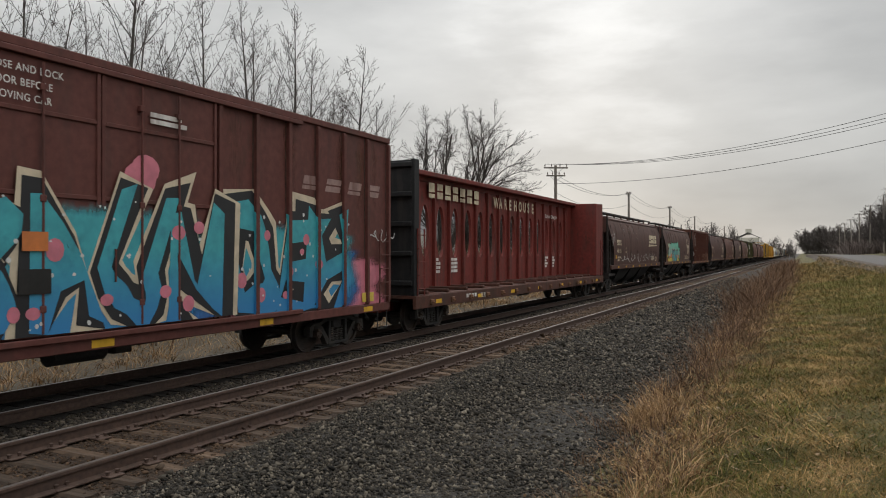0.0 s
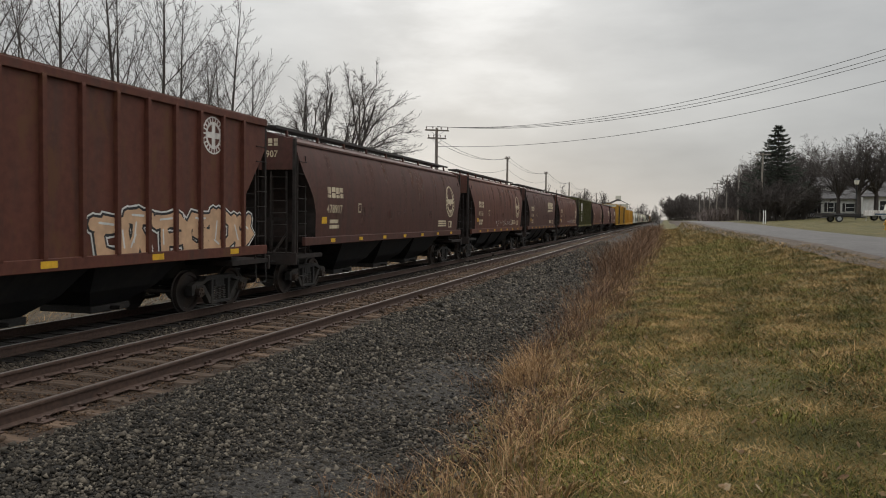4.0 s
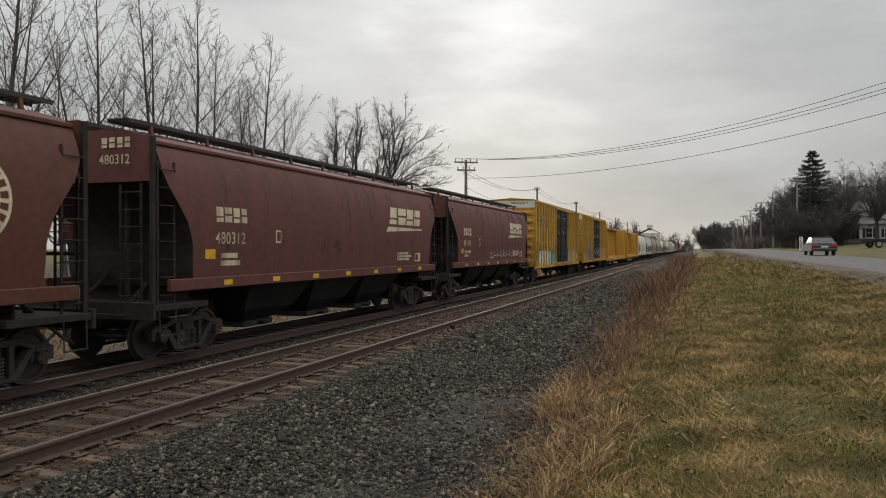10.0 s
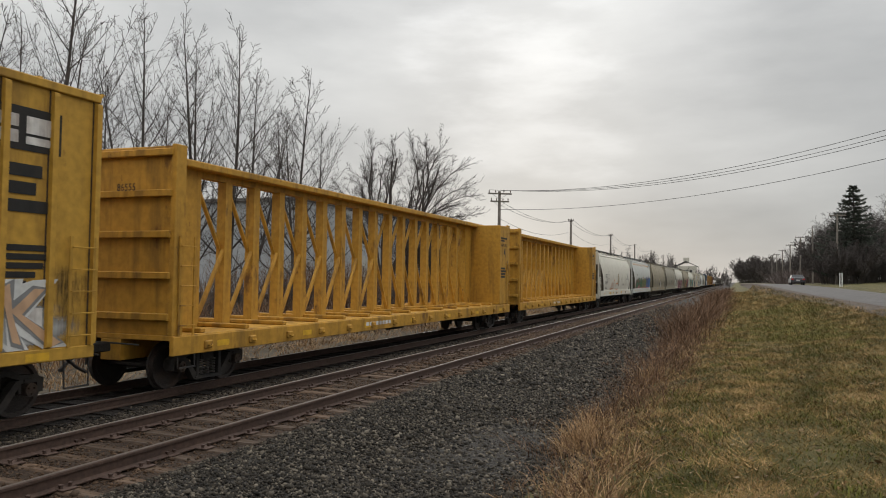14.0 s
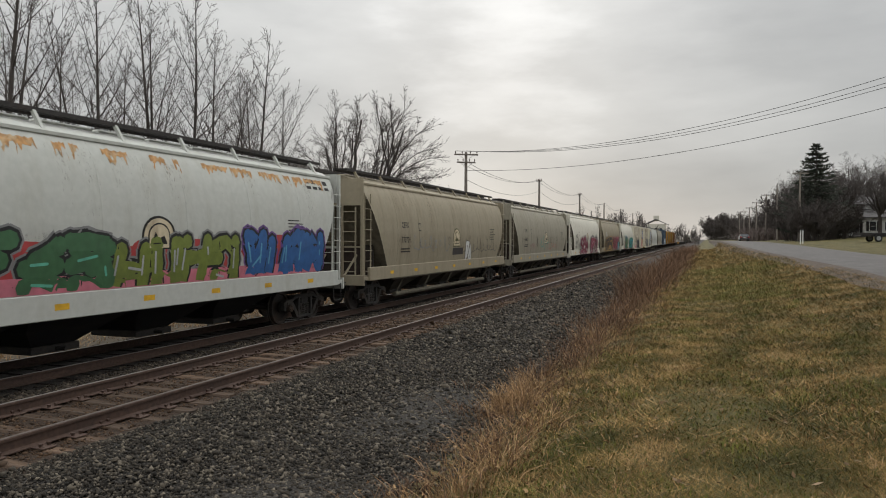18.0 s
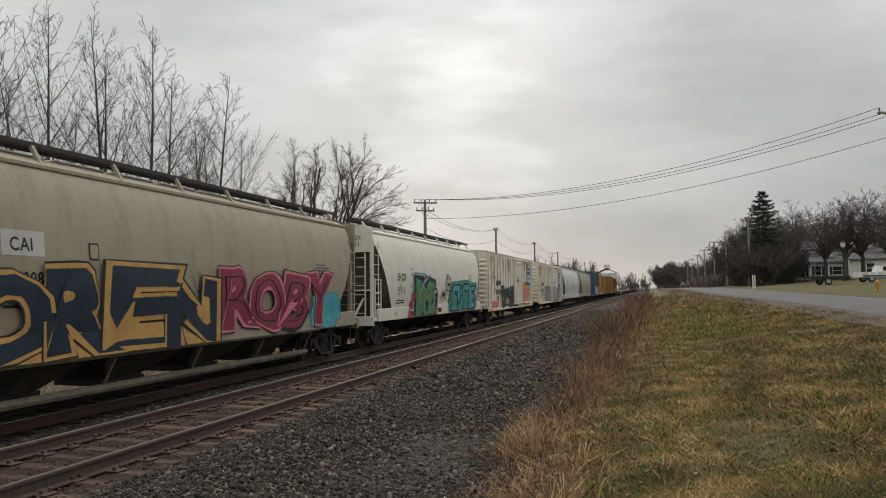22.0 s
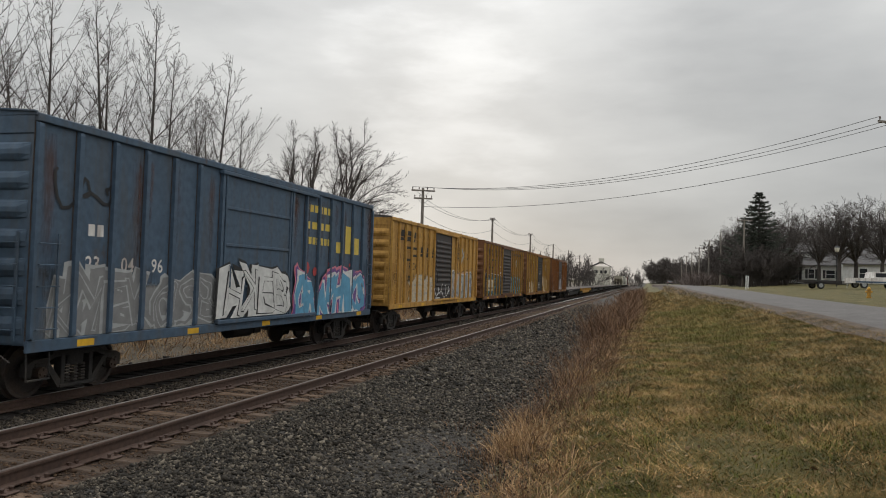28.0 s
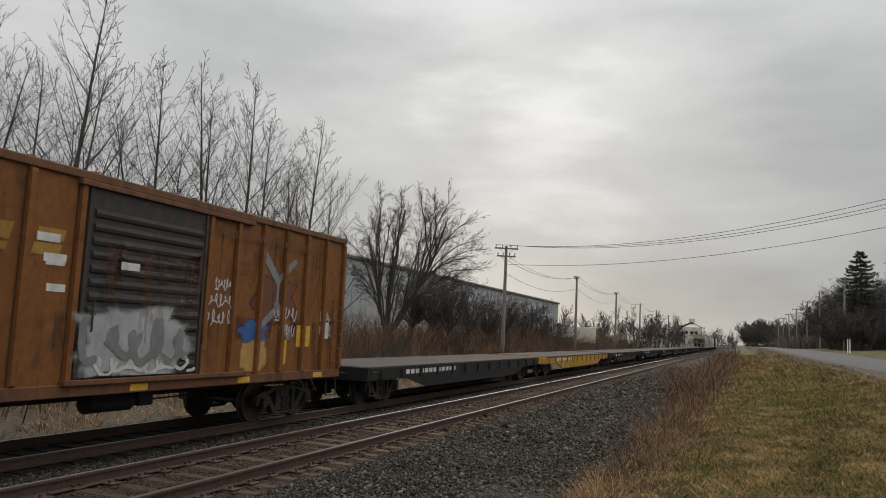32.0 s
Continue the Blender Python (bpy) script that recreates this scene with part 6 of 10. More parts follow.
    for k in range(7):
        y = -half + 1.3 + (2 * half - 3.0) * k / 6
        plate(car, "reflector", y, y + 0.4, deck - 0.28, deck - 0.16, P_REFLECT, lambda z: 1.52, 0.004)
    return car, half, (lambda z: 0.055)


def flat_car(y0, y1, label, mat):
    car, L = start_car("flat_car", y0, y1, label, 2.6)
    half, deck = L / 2 - 0.85, 1.16
    part("deck", Form().box(-1.5, 1.5, -half, half, deck - 0.07, deck, 0.01), P_DECK, car)
    for s in (-1, 1):
        part("side_sill", Form().extrude_x([(-half, deck - 0.07), (half, deck - 0.07), (half, 0.78), (half - 2.8, 0.75), (half - 4.4, 0.42), (-half + 4.4, 0.42), (-half + 2.8, 0.75), (-half, 0.78)], s * 1.40, s * 1.48), mat, car)
    part("end_sill", Form().box(-1.5, 1.5, -half - 0.08, -half, 0.75, deck - 0.02, 0.01).box(-1.5, 1.5, half, half + 0.08, 0.75, deck - 0.02, 0.01), mat, car)
    for i in range(13):
        y = -half + 0.8 + (2 * half - 1.6) * i / 12
        part("stake_pocket", shared("stake_pocket", lambda: Form().box(0, 0.07, -0.07, 0.07, -0.28, 0.02, 0.01)), mat, car, at=pose(1.48, y, deck - 0.1))
    for s in (-1, 1):
        part("stirrup_step", shared("stirrup_step", stirrup_form), M_STEEL_DARK, car, at=pose(1.46, s * (half - 0.35), 0.35))
        part("grab_iron", shared("grab_iron", lambda: grab_form(0.45)), mat, car, at=pose(1.48, s * (half - 0.35), 1.0))
    centre_sill(car, half, M_STEEL_DARK)
    brake_wheel_low = Form().tube([(-1.2, -half - 0.1, 1.1), (-1.2, -half - 0.1, 1.9)], 0.025, 6)
    part("brake_staff", brake_wheel_low, M_STEEL_DARK, car)
    return car, half, (lambda z: 1.48)


# ---- the train, car by car, from the one passing first ----
ENDS = [-2.7, 17.6, 41.0, 59.7, 77.2, 93.5, 112.7, 129.6, 146.4, 164.2, 182.1, 200.2, 218.0, 234.9, 255.2, 275.4, 300.0, 323.4, 343.4, 362.4, 382.3, 402.3, 421.9,
        441.5, 460.4, 479.6, 499.9, 520.0, 539.5, 557.1, 574.4, 591.3, 608.2, 624.7, 645.7, 667.5, 688.5, 709.5, 730.5, 751.5, 772.5, 793.0, 814.0, 834.5, 854.0, 873.0, 892.0, 911.0, 930.0, 949.0]
SPAN = list(zip(ENDS, ENDS[1:]))


def consist_first():
    """Hi-cube boxcar, panelled lumber car and the brown grain hoppers."""
    car, half, skin = boxcar(*SPAN[0], "oxide-red high boxcar covered in blue and teal graffiti", 5.36, 0.85, P_OXIDE, [(-2.6, 0.05), (0.05, 2.6)], P_OXIDE, "plug", 1.05)
    lettering(car, "CLOSE AND LOCK", -1.85, 4.82, 0.15, P_PLAINWHITE, lambda z: skin(z) + 0.09)
    lettering(car, "DOOR BEFORE", -1.78, 4.62, 0.15, P_PLAINWHITE, lambda z: skin(z) + 0.09)
    lettering(car, "MOVING CAR", -1.72, 4.42, 0.15, P_PLAINWHITE, lambda z: skin(z) + 0.09)
    bars(car, 1.0, 4.42, 1.0, 0.22, 2, P_PLAINWHITE, lambda z: skin(z) + 0.09, 3)
    name_blocks(car, 5.3, 3.72, (0.55, 0.6, 0.55, 0.55), 0.30, P_FADED, skin, 0.35, 0.34)
    graffiti(car, -8.6, -2.0, 0.95, 3.4, 4, skin, "sky", "black", "teal", "white", 11, 0.15, "teal and blue graffiti letters outlined in black", 0.9, "peach")
    door_face, side_face = (lambda z: skin(z) + 0.088), (lambda z: skin(z) + 0.004)
    coats = [("cream", 0.135), ("black", 0.10), ("fade", 0.03)]
    spray_cloud(car, -2.5, 2.7, 0.8, 2.5, "blue", door_face, 3, "dark blue sprayed ground", 1.16, 0.006)
    spray_cloud(car, 2.6, 9.0, 0.7, 2.3, "pink", side_face, 5, "pink overspray", 1.06, 0.006)
    spray_cloud(car, 2.7, 7.6, 0.8, 2.6, "blue", side_face, 4, "dark blue sprayed ground", 1.06, 0.009)
    spray_cloud(car, -2.5, 2.62, 0.9, 3.05, "fade", door_face, 2.2, "teal and blue sprayed ground", 1.16, 0.0085, 0.05)
    spray_cloud(car, 2.65, 7.5, 0.9, 2.95, "fade", side_face, 3.7, "teal and blue sprayed ground", 1.06, 0.0105, 0.05)
    spray_word(car, "RAUN", -2.4, 2.45, 1.25, 3.15, door_face, coats, 5, "big teal and blue graffiti letters edged in black and cream", 1.16)
    spray_word(car, "DEH", 2.85, 7.3, 1.1, 3.2, side_face, coats, 8, "big teal and blue graffiti letters edged in black and cream", 1.06)
    post = shared("painted_post", lambda: post_form(1.08, 3.15, 0.074, 0.106))
    lo_, hi_ = 2.7, half - 0.06
    n_ = max(1, round((hi_ - lo_) / 1.05))
    for k in range(1, n_):
        if lo_ + (hi_ - lo_) * k / n_ < 7.4:
            part("painted_post", post, FADE, car, "side post sprayed teal and blue", at=pose(skin(0) + 0.001, lo_ + (hi_ - lo_) * k / n_, 0))
    for y0_, y1_, face, seed in ((-2.2, 2.4, door_face, 4), (2.9, 7.2, side_face, 9)):
        splashes(car, y0_, y1_, 1.3, 3.0, 9, 0.15, "pink", face, seed)
        splashes(car, y0_, y1_, 1.2, 3.2, 34, 0.032, "white", lambda z: face(z) + 0.004, seed + 40)
    splashes(car, -0.4, 1.6, 3.2, 3.75, 3, 0.26, "pink", lambda z: skin(z) + 0.07, 33)
    graffiti(car, 8.2, 9.3, 2.6, 3.0, 3, skin, None, "white", "white", None, 4, 0.2, "white scrawled tag", None, None, True)
    plate(car, "placard", -1.3, -0.9, 2.35, 2.62, SPRAY["orange"], lambda z: skin(z) + 0.13)
    plate(car, "placard", -1.35, -0.85, 1.75, 2.1, P_STENCIL, lambda z: skin(z) + 0.13)
    plate(car, "placard", 7.75, 8.3, 1.12, 1.35, SPRAY["yellow"], lambda z: skin(z) + 0.03)

    car, half, skin = centrebeam(*SPAN[1], "dark red lumber flat car with oval openings in its centre wall", P_RED, True, 4.98)
    name_blocks(car, -7.6, 4.16, (0.44,) * 7, 0.50, P_CREAM, lambda z: 0.17, 0.0, 0.2)
    for c, letter in enumerate("WAREHOUSE"):
        lettering(car, letter, -1.75 + 0.59 * c, 4.14, 0.58, P_CREAM, lambda z: 0.17, 0.9, bold=0.03)
    lettering(car, "Salem  Oregon", 5.0, 4.02, 0.26, P_PLAINWHITE, lambda z: 0.17, 1.1)
    for y in (-7.1, -5.6, 5.1, 6.3):
        bars(car, y, 1.6, 0.7, 0.55, 4, P_PLAINWHITE, lambda z: 0.06, int(y * 3))
    lettering(car, "7518", -6.4, 0.84, 0.22, P_PLAINWHITE, lambda z: 1.52)
    bars(car, -7.6, 0.84, 0.9, 0.17, 1, P_PLAINWHITE, lambda z: 1.52, 3, columns=4)
    part("bulkhead_cover", Form().box(-1.46, 1.50, half - 1.5, half - 0.25, 1.14, 4.94, 0.02), P_RED, car)

    brown = [(2, "mineral-brown covered grain hopper with white scrawled tags", P_BROWN, "480933", True, None),
             (3, "mineral-brown covered grain hopper with a mint-green graffiti panel", P_BROWN, "471927", False, "mint"),
             (5, "mineral-brown covered grain hopper with round pale emblem", P_BROWN, "478907", False, None),
             (6, "brown covered grain hopper with white tags along its sill", P_OXIDE_B, "473361", False, "tags"),
             (7, "mineral-brown covered grain hopper with a slanted pale name", P_BROWN, "496746", True, None),
             (8, "oxide-red covered grain hopper with round pale emblem", P_OXIDE_B, "474692", False, "tags"),
             (10, "oxide-red covered grain hopper with pale numbers and emblem", P_OXIDE_B, "474150", False, None),
             (11, "oxide-red covered grain hopper with slanted pale name", P_OXIDE, "480312", True, None),
             (12, "oxide-red covered grain hopper with white tag on its side", P_OXIDE, "487471", True, "tags")]
    for i, label, mat, number, wedge, spray in brown:
        car, half, skin = covered_hopper(*SPAN[i], label, mat, "curved", 3)
        name_blocks(car, -half + 1.75, 2.78, (0.24, 0.26, 0.24, 0.22), 0.32, P_CREAM, skin, 0.0, 0.06)
        end_marks = name_blocks(car, 0, 0, (0.13, 0.14, 0.13, 0.12), 0.2, P_CREAM, lambda z: 0.0, 0.0, 0.05)
        end_marks.matrix_basis = pose(0.22, -half - 0.014, 4.16, 0, 0, -90)
        lettering(car, number, -half + 1.7, 2.32, 0.36, P_CREAM, skin, 0.95)
        bars(car, -half + 1.9, 1.8, 0.9, 0.32, 2, P_CREAM, skin, i + 40)
        end_lettering(car, number, 0.15, -half - 0.012, 3.85, 0.26, P_CREAM)
        bars(car, half - 4.2, 1.78, 1.5, 0.3, 3, P_CREAM, skin, i + 7)
        plate(car, "consolidated_stencil", -half + 4.1, -half + 4.35, 2.35, 2.65, P_CREAM, skin)
        plate(car, "stencil_field", -half + 4.14, -half + 4.31, 2.39, 2.61, mat, skin, 0.012)
        plate(car, "stencil_frame", half - 2.55, half - 2.0, 1.75, 2.05, P_CREAM, skin)
        plate(car, "stencil_field", half - 2.5, half - 2.22, 1.8, 2.0, mat, skin, 0.012)
        plate(car, "placard", -half + 1.35, -half + 1.7, 2.0, 2.2, P_REFLECT, skin)
        if wedge:
            name_blocks(car, half - 4.9, 3.02, (0.62, 0.70, 0.62, 0.58), 0.56, P_CREAM, skin, 0.42, 0.10)
            f = Form().add([(skin(b) + 0.007, a, b) for a, b in ((half - 5.2, 2.76), (half - 1.85, 2.86), (half - 1.8, 2.91), (half - 5.0, 2.93))], [(0, 1, 2, 3)])
            part("swoosh", f, P_CREAM, car)
        else:
            round_emblem(car, half - (1.8 if i == 8 else 2.3), 2.95, 0.72, P_CREAM, mat, skin, "round pale railway emblem with a cross")
        if spray == "mint":
            spray_cloud(car, -half + 1.6, 0.35, 1.45, 3.25, "mint", skin, 2.1, "mint-green sprayed cloud", 1.64, 0.006, 0.09)
            spray_cloud(car, -half + 1.8, 0.2, 1.3, 2.25, "orange", skin, 4.4, "orange overspray", 1.64, 0.008, 0.08)
            spray_cloud(car, -half + 1.5, 0.1, 1.35, 1.98, "yellow", skin, 1.2, "yellow sprayed band", 1.64, 0.010, 0.05)
            spray_word(car, "VALV", -half + 3.6, -0.9, 1.72, 2.55, skin, [("maroon", 0.13), ("black", 0.10), ("teal", 0.05)], 21, "teal graffiti letters outlined in dark red", 1.64)
            graffiti(car, -half + 2.2, -half + 3.9, 2.15, 2.75, 2, skin, None, "silver", "white", None, 12, 0.9, "white scrawled tag", None, None, True)
            graffiti(car, -1.3, 0.1, 1.95, 2.6, 3, skin, None, "silver", "white", None, 13, 0.6, "white scrawled tag", None, None, True)
            graffiti(car, -half + 4.3, -2.2, 2.5, 2.95, 4, skin, None, "silver", "white", None, 15, 0.6, "white scrawled tag", None, None, True)
        elif spray == "tags":
            graffiti(car, -1.5, 3.5, 1.75, 2.1, 7, skin, None, "white", "white", None, i, 0.2, "white scrawled tags", None, None, True)
        elif i == 2:
            graffiti(car, -half + 3.0, 0.3, 1.75, 2.35, 5, skin, None, "white", "white", None, 3, 0.2, "white scrawled tags", None, None, True)
            graffiti(car, 1.2, 5.6, 1.8, 2.3, 8, skin, None, "silver", "white", None, 4, 0.22, "white scrawled tags", None, None, True)
            graffiti(car, -half + 0.5, -half + 1.3, 2.6, 3.7, 2, skin, None, "white", "white", None, 9, 0.2, "white scrawled tag", None, None, True)

    car, half, skin = ribbed_hopper(*SPAN[4], "oxide-red ribbed hopper with cream graffiti letters along the side", P_OXIDE_B, False)
    bars(car, -half + 2.45, 2.45, 1.5, 0.34, 1, P_PLAINWHITE, skin, 1, columns=4, name="reporting_mark")
    lettering(car, "432", -half + 2.4, 1.95, 0.40, P_PLAINWHITE, skin, 0.95)
    lettering(car, "217", -half + 3.5, 1.95, 0.40, P_PLAINWHITE, skin, 0.95)
    bars(car, -half + 2.5, 1.5, 1.6, 0.35, 3, P_PLAINWHITE, skin, 5)
    end_lettering(car, "432217", 0.1, -half - 0.012, 4.0, 0.27, P_PLAINWHITE)
    round_emblem(car, half - 2.4, 4.0, 0.42, P_PLAINWHITE, P_OXIDE_B, skin, "small round pale railway emblem")
    graffiti(car, 1.1, 6.6, 1.42, 2.15, 6, skin, None, "black", "peach", "white", 31, 0.18, "cream and black graffiti letters", 1.4, "white")
    plate(car, "graffiti_shape", -half + 1.15, -half + 1.45, 1.45, 3.4, SPRAY["white"], skin, 0.012, "pale spray-painted figure shape")
    splashes(car, -half + 1.0, -half + 2.1, 2.2, 4.2, 9, 0.34, "white", skin, 2)
    plate(car, "spray_patch", -2.2, -1.4, 1.5, 2.4, SPRAY["peach"], skin)

    car, half, skin = ribbed_hopper(*SPAN[9], "dark green ribbed grain hopper with white square emblem", P_GREEN, True)
    f = Form()
    for a0, a1, b0, b1 in ((0.0, 0.35, 3.1, 4.05), (0.35, 1.2, 3.75, 4.05), (1.0, 1.3, 3.2, 3.85), (0.45, 0.75, 3.1, 3.5), (0.75, 1.2, 3.1, 3.3)):
        f.add([(skin(0) + 0.095, -half + 2.4 + a, b) for a, b in ((a0, b0), (a1, b0), (a1, b1), (a0, b1))], [(0, 1, 2, 3)])
    for b in (2.95, 2.55, 1.95):
        f.add([(skin(0) + 0.095, -half + 2.4 + a, b + c) for a, c in ((0, 0), (1.3, 0), (1.3, 0.05), (0, 0.05))], [(0, 1, 2, 3)])
    part("emblem", f, P_PLAINWHITE, car, "white blocky square emblem")
    bars(car, -half + 2.5, 2.05, 1.2, 0.4, 2, P_PLAINWHITE, lambda z: 1.6, 3)
    graffiti(car, -half + 1.0, -half + 2.1, 3.6, 4.2, 2, skin, None, "white", "white", None, 7, 0.25, "white outlined tag", None, None, True)


def consist_yellow():
    """Two yellow hi-cube boxcars and two open lumber cars."""
    for k, i in enumerate((13, 14)):
        label = ("golden yellow high boxcar with double black doors and white graffiti", "golden yellow high boxcar with black doors and blue graffiti")[k]
        car, half, skin = boxcar(*SPAN[i], label, 5.30, 0.92, P_YELLOW, [(-1.75, 0.55), (0.55, 2.95)], P_BLACK, "plug", 0.88, roof=P_YELLOW, pale_cap=P_WHITE, end_mat=P_CB_YELLOW)
        out = lambda z: skin(z) + 0.008
        for y, s in ((-half + 1.3, "next"), (-half + 4.1, "any")):
            lettering(car, s, y, 3.92, 0.30, P_STENCIL, out)
        for y, s in ((-half + 1.3, "load"), (-half + 4.0, "road")):
            lettering(car, s, y, 3.66, 0.30, P_STENCIL, out)
        # crossed arrows: four arms in red and blue
        for lean in (1, -1):
            arm = part("arrow", Form(), SPRAY["orange"], car, "orange-red and blue crossed arrows")
            f = Form()
            ribbon(f, [(-half + 3.0 - 0.62 * lean, 3.33), (-half + 3.0 + 0.62 * lean, 4.37)], 0.17, 0.010 + 0.002 * (lean > 0), skin, 0)
            me = f.mesh("arrow")
            me.materials.append(SPRAY["orange"])
            arm.data = me
            g = Form()
            for side in (-1, 1):
                ribbon(g, [(-half + 3.0 - 0.62 * lean + 0.17 * side, 3.33 - 0.07 * side * lean), (-half + 3.0 + 0.62 * lean + 0.17 * side, 4.37 - 0.07 * side * lean)], 0.055, 0.015, skin, 0)
            for end, up in ((1, 1), (-1, -1)):
                ya, za = -half + 3.0 + 0.62 * lean * end, 3.85 + 0.52 * up
                ribbon(g, [(ya - 0.30 * lean * end - 0.1, za), (ya + 0.06 * lean * end, za + 0.1 * up), (ya + 0.02 * lean * end, za - 0.32 * up)], 0.05, 0.017, skin, 0)
            part("arrow_edge", g, SPRAY["blue"], arm)
        lettering(car, "TBOX", -half + 2.1 - 0.7 * k, 2.62, 0.48, P_STENCIL, out, 0.95)
        lettering(car, ("665319", "660033")[k], -half + 1.5 - 0.5 * k, 2.08, 0.48, P_STENCIL, out, 1.15, spacing=1.25)
        end_lettering(car, ("TBOX 665319", "TBOX 660033")[k], 0.0, -half - 0.036, 5.0, 0.2, P_STENCIL)
        if k:
            plate(car, "name_panel", half - 2.75, half - 0.75, 4.1, 4.75, P_STENCIL, out, 0.004)
            name_blocks(car, half - 2.55, 4.2, (0.45, 0.45, 0.45), 0.42, P_PLAINWHITE, out, 0.0, 0.13, 0.012)
        else:
            name_blocks(car, half - 2.5, 4.15, (0.5, 0.5, 0.5), 0.6, P_RUSTY, out, 0.0, 0.13)
        bars(car, half - 2.4, 3.1, 1.9, 0.8, 3, P_STENCIL if k else P_RUSTY, out, 4)
        bars(car, half - 2.2, 1.9, 1.5, 0.8, 6, P_STENCIL, out, 6)
        for y in (-1.2, 1.05):
            for row, text in enumerate(("CLOSE AND LOCK", "BOTH DOORS BEFORE", "MOVING CAR")):
                lettering(car, text, y - 0.15 + (0.0, -0.06, 0.18)[row], 4.58 - 0.17 * row, 0.15, P_PLAINWHITE, lambda z: skin(z) + 0.06, 0.85, bold=0.004)
            bars(car, y + 0.2, 3.2, 0.5, 0.3, 3, P_PLAINWHITE, lambda z: skin(z) + 0.055, int(9 + y))
            plate(car, "door_placard", y + 0.35, y + 0.55, 1.75, 2.15, P_PLAINWHITE, lambda z: skin(z) + 0.055)
        plate(car, "placard", -half + 1.3, -half + 2.0, 1.05, 1.3, P_REFLECT, lambda z: skin(z) + 0.03)
        plate(car, "placard", half - 1.5, half - 1.0, 1.4, 1.75, P_PLAINWHITE, out)
        if k == 0:
            spray_cloud(car, -half + 0.1, -2.4, 0.8, 2.1, "teal", skin, 1.7, "teal overspray", 1.14, 0.009)
            spray_word(car, "TEGES", -half + 0.9, -4.0, 1.15, 1.95, out, [("grey", 0.10), ("white", 0.08), ("grey", -0.015), ("white", -0.026)], 41, "white graffiti letters outlined in grey", 1.13)
            spray_word(car, "UH", -3.9, -2.2, 1.15, 1.75, out, [("seagreen", 0.14), ("teal", 0.05)], 42, "teal graffiti letters", 1.13)
            graffiti(car, -half + 5.0, -2.1, 2.1, 2.45, 4, out, None, "grey", "grey", None, 45, 0.4, "faint scrawled tags", None, None, True)
            spray_cloud(car, 3.2, 7.8, 0.9, 2.2, "peach", skin, 2.9, "peach overspray", 1.14, 0.009)
            spray_word(car, "CAYSE", 3.6, 7.5, 1.2, 2.05, out, [("grey", 0.12), ("silver", 0.08), ("peach", -0.01)], 43, "ghosted grey and peach graffiti letters", 1.13)
        else:
            graffiti(car, -half + 1.0, -half + 2.6, 1.0, 1.7, 3, out, None, "grey", "silver", None, 47, 0.2, "pale scrawled graffiti", 1.0, None)
            spray_cloud(car, -half + 2.2, -1.6, 0.8, 2.2, "orange", skin, 3.3, "orange-red overspray", 1.14, 0.009)
            spray_word(car, "PEAK", -half + 3.0, -1.9, 1.1, 2.5, out, [("blue", 0.085), ("sky", -0.01), ("blue", -0.022)], 48, "big blue block graffiti letters with orange lines", 1.13)
            spray_cloud(car, 3.0, 8.4, 0.9, 2.0, "silver", skin, 1.1, "pale overspray", 1.14, 0.009)
            spray_word(car, "SMEARK", 3.3, 8.2, 1.2, 2.1, out, [("white", 0.10), ("grey", 0.04), ("peach", 0.0)], 49, "white and grey scrawled graffiti", 1.13)
            graffiti(car, -half + 4.4, -2.2, 2.35, 3.0, 4, out, None, "grey", "grey", None, 51, 0.4, "faint brown scrawled tags", None, None, True)
            graffiti(car, -1.7, 2.8, 1.4, 2.3, 6, lambda z: skin(z) + 0.1, None, "white", "white", None, 50, 0.2, "white scrawled tags", None, None, True)
            spray_cloud(car, -half + 0.1, -half + 1.0, 2.9, 4.9, "khaki", skin, 2.2, "large faded olive painted figure", 0.9, 0.008, 0.12)
            spray_cloud(car, -half + 1.1, -half + 2.1, 3.0, 4.7, "khaki", skin, 3.4, "large faded grey painted figure", 0.9, 0.008, 0.12)
    for i in (15, 16):
        car, half, skin = centrebeam(*SPAN[i], "yellow open centre-beam lumber flat car, empty", P_CB_YELLOW)
        end_lettering(car, "86%d" % (i * 37), 0.1, -half - 0.062, 3.9, 0.2, P_STENCIL)
        bars(car, -3.4, 0.84, 1.7, 0.15, 1, P_PLAINWHITE, lambda z: 1.525, 3, columns=8)
        part("bulkhead_cover", Form().box(-1.44, 1.49, half - 1.55, half - 0.28, 1.14, 4.70, 0.02), P_CB_YELLOW, car, "solid yellow bulkhead wing")
        lettering(car, "WARNING", half - 1.45, 3.75, 0.20, P_STENCIL, lambda z: 1.49, 0.85)
        bars(car, half - 1.45, 3.95, 0.95, 0.22, 2, P_STENCIL, lambda z: 1.49, i)
        bars(car, half - 1.4, 2.3, 0.9, 0.5, 4, P_STENCIL, lambda z: 1.49, i + 3)
        f = Form().add([(1.497, half - 1.0 + a, 3.4 + b) for a, b in ((0, 0), (0.16, 0), (0.26, 0.26), (0.1, 0.26))], [(0, 1, 2, 3)])
        part("warning_slash", f, P_STENCIL, car)


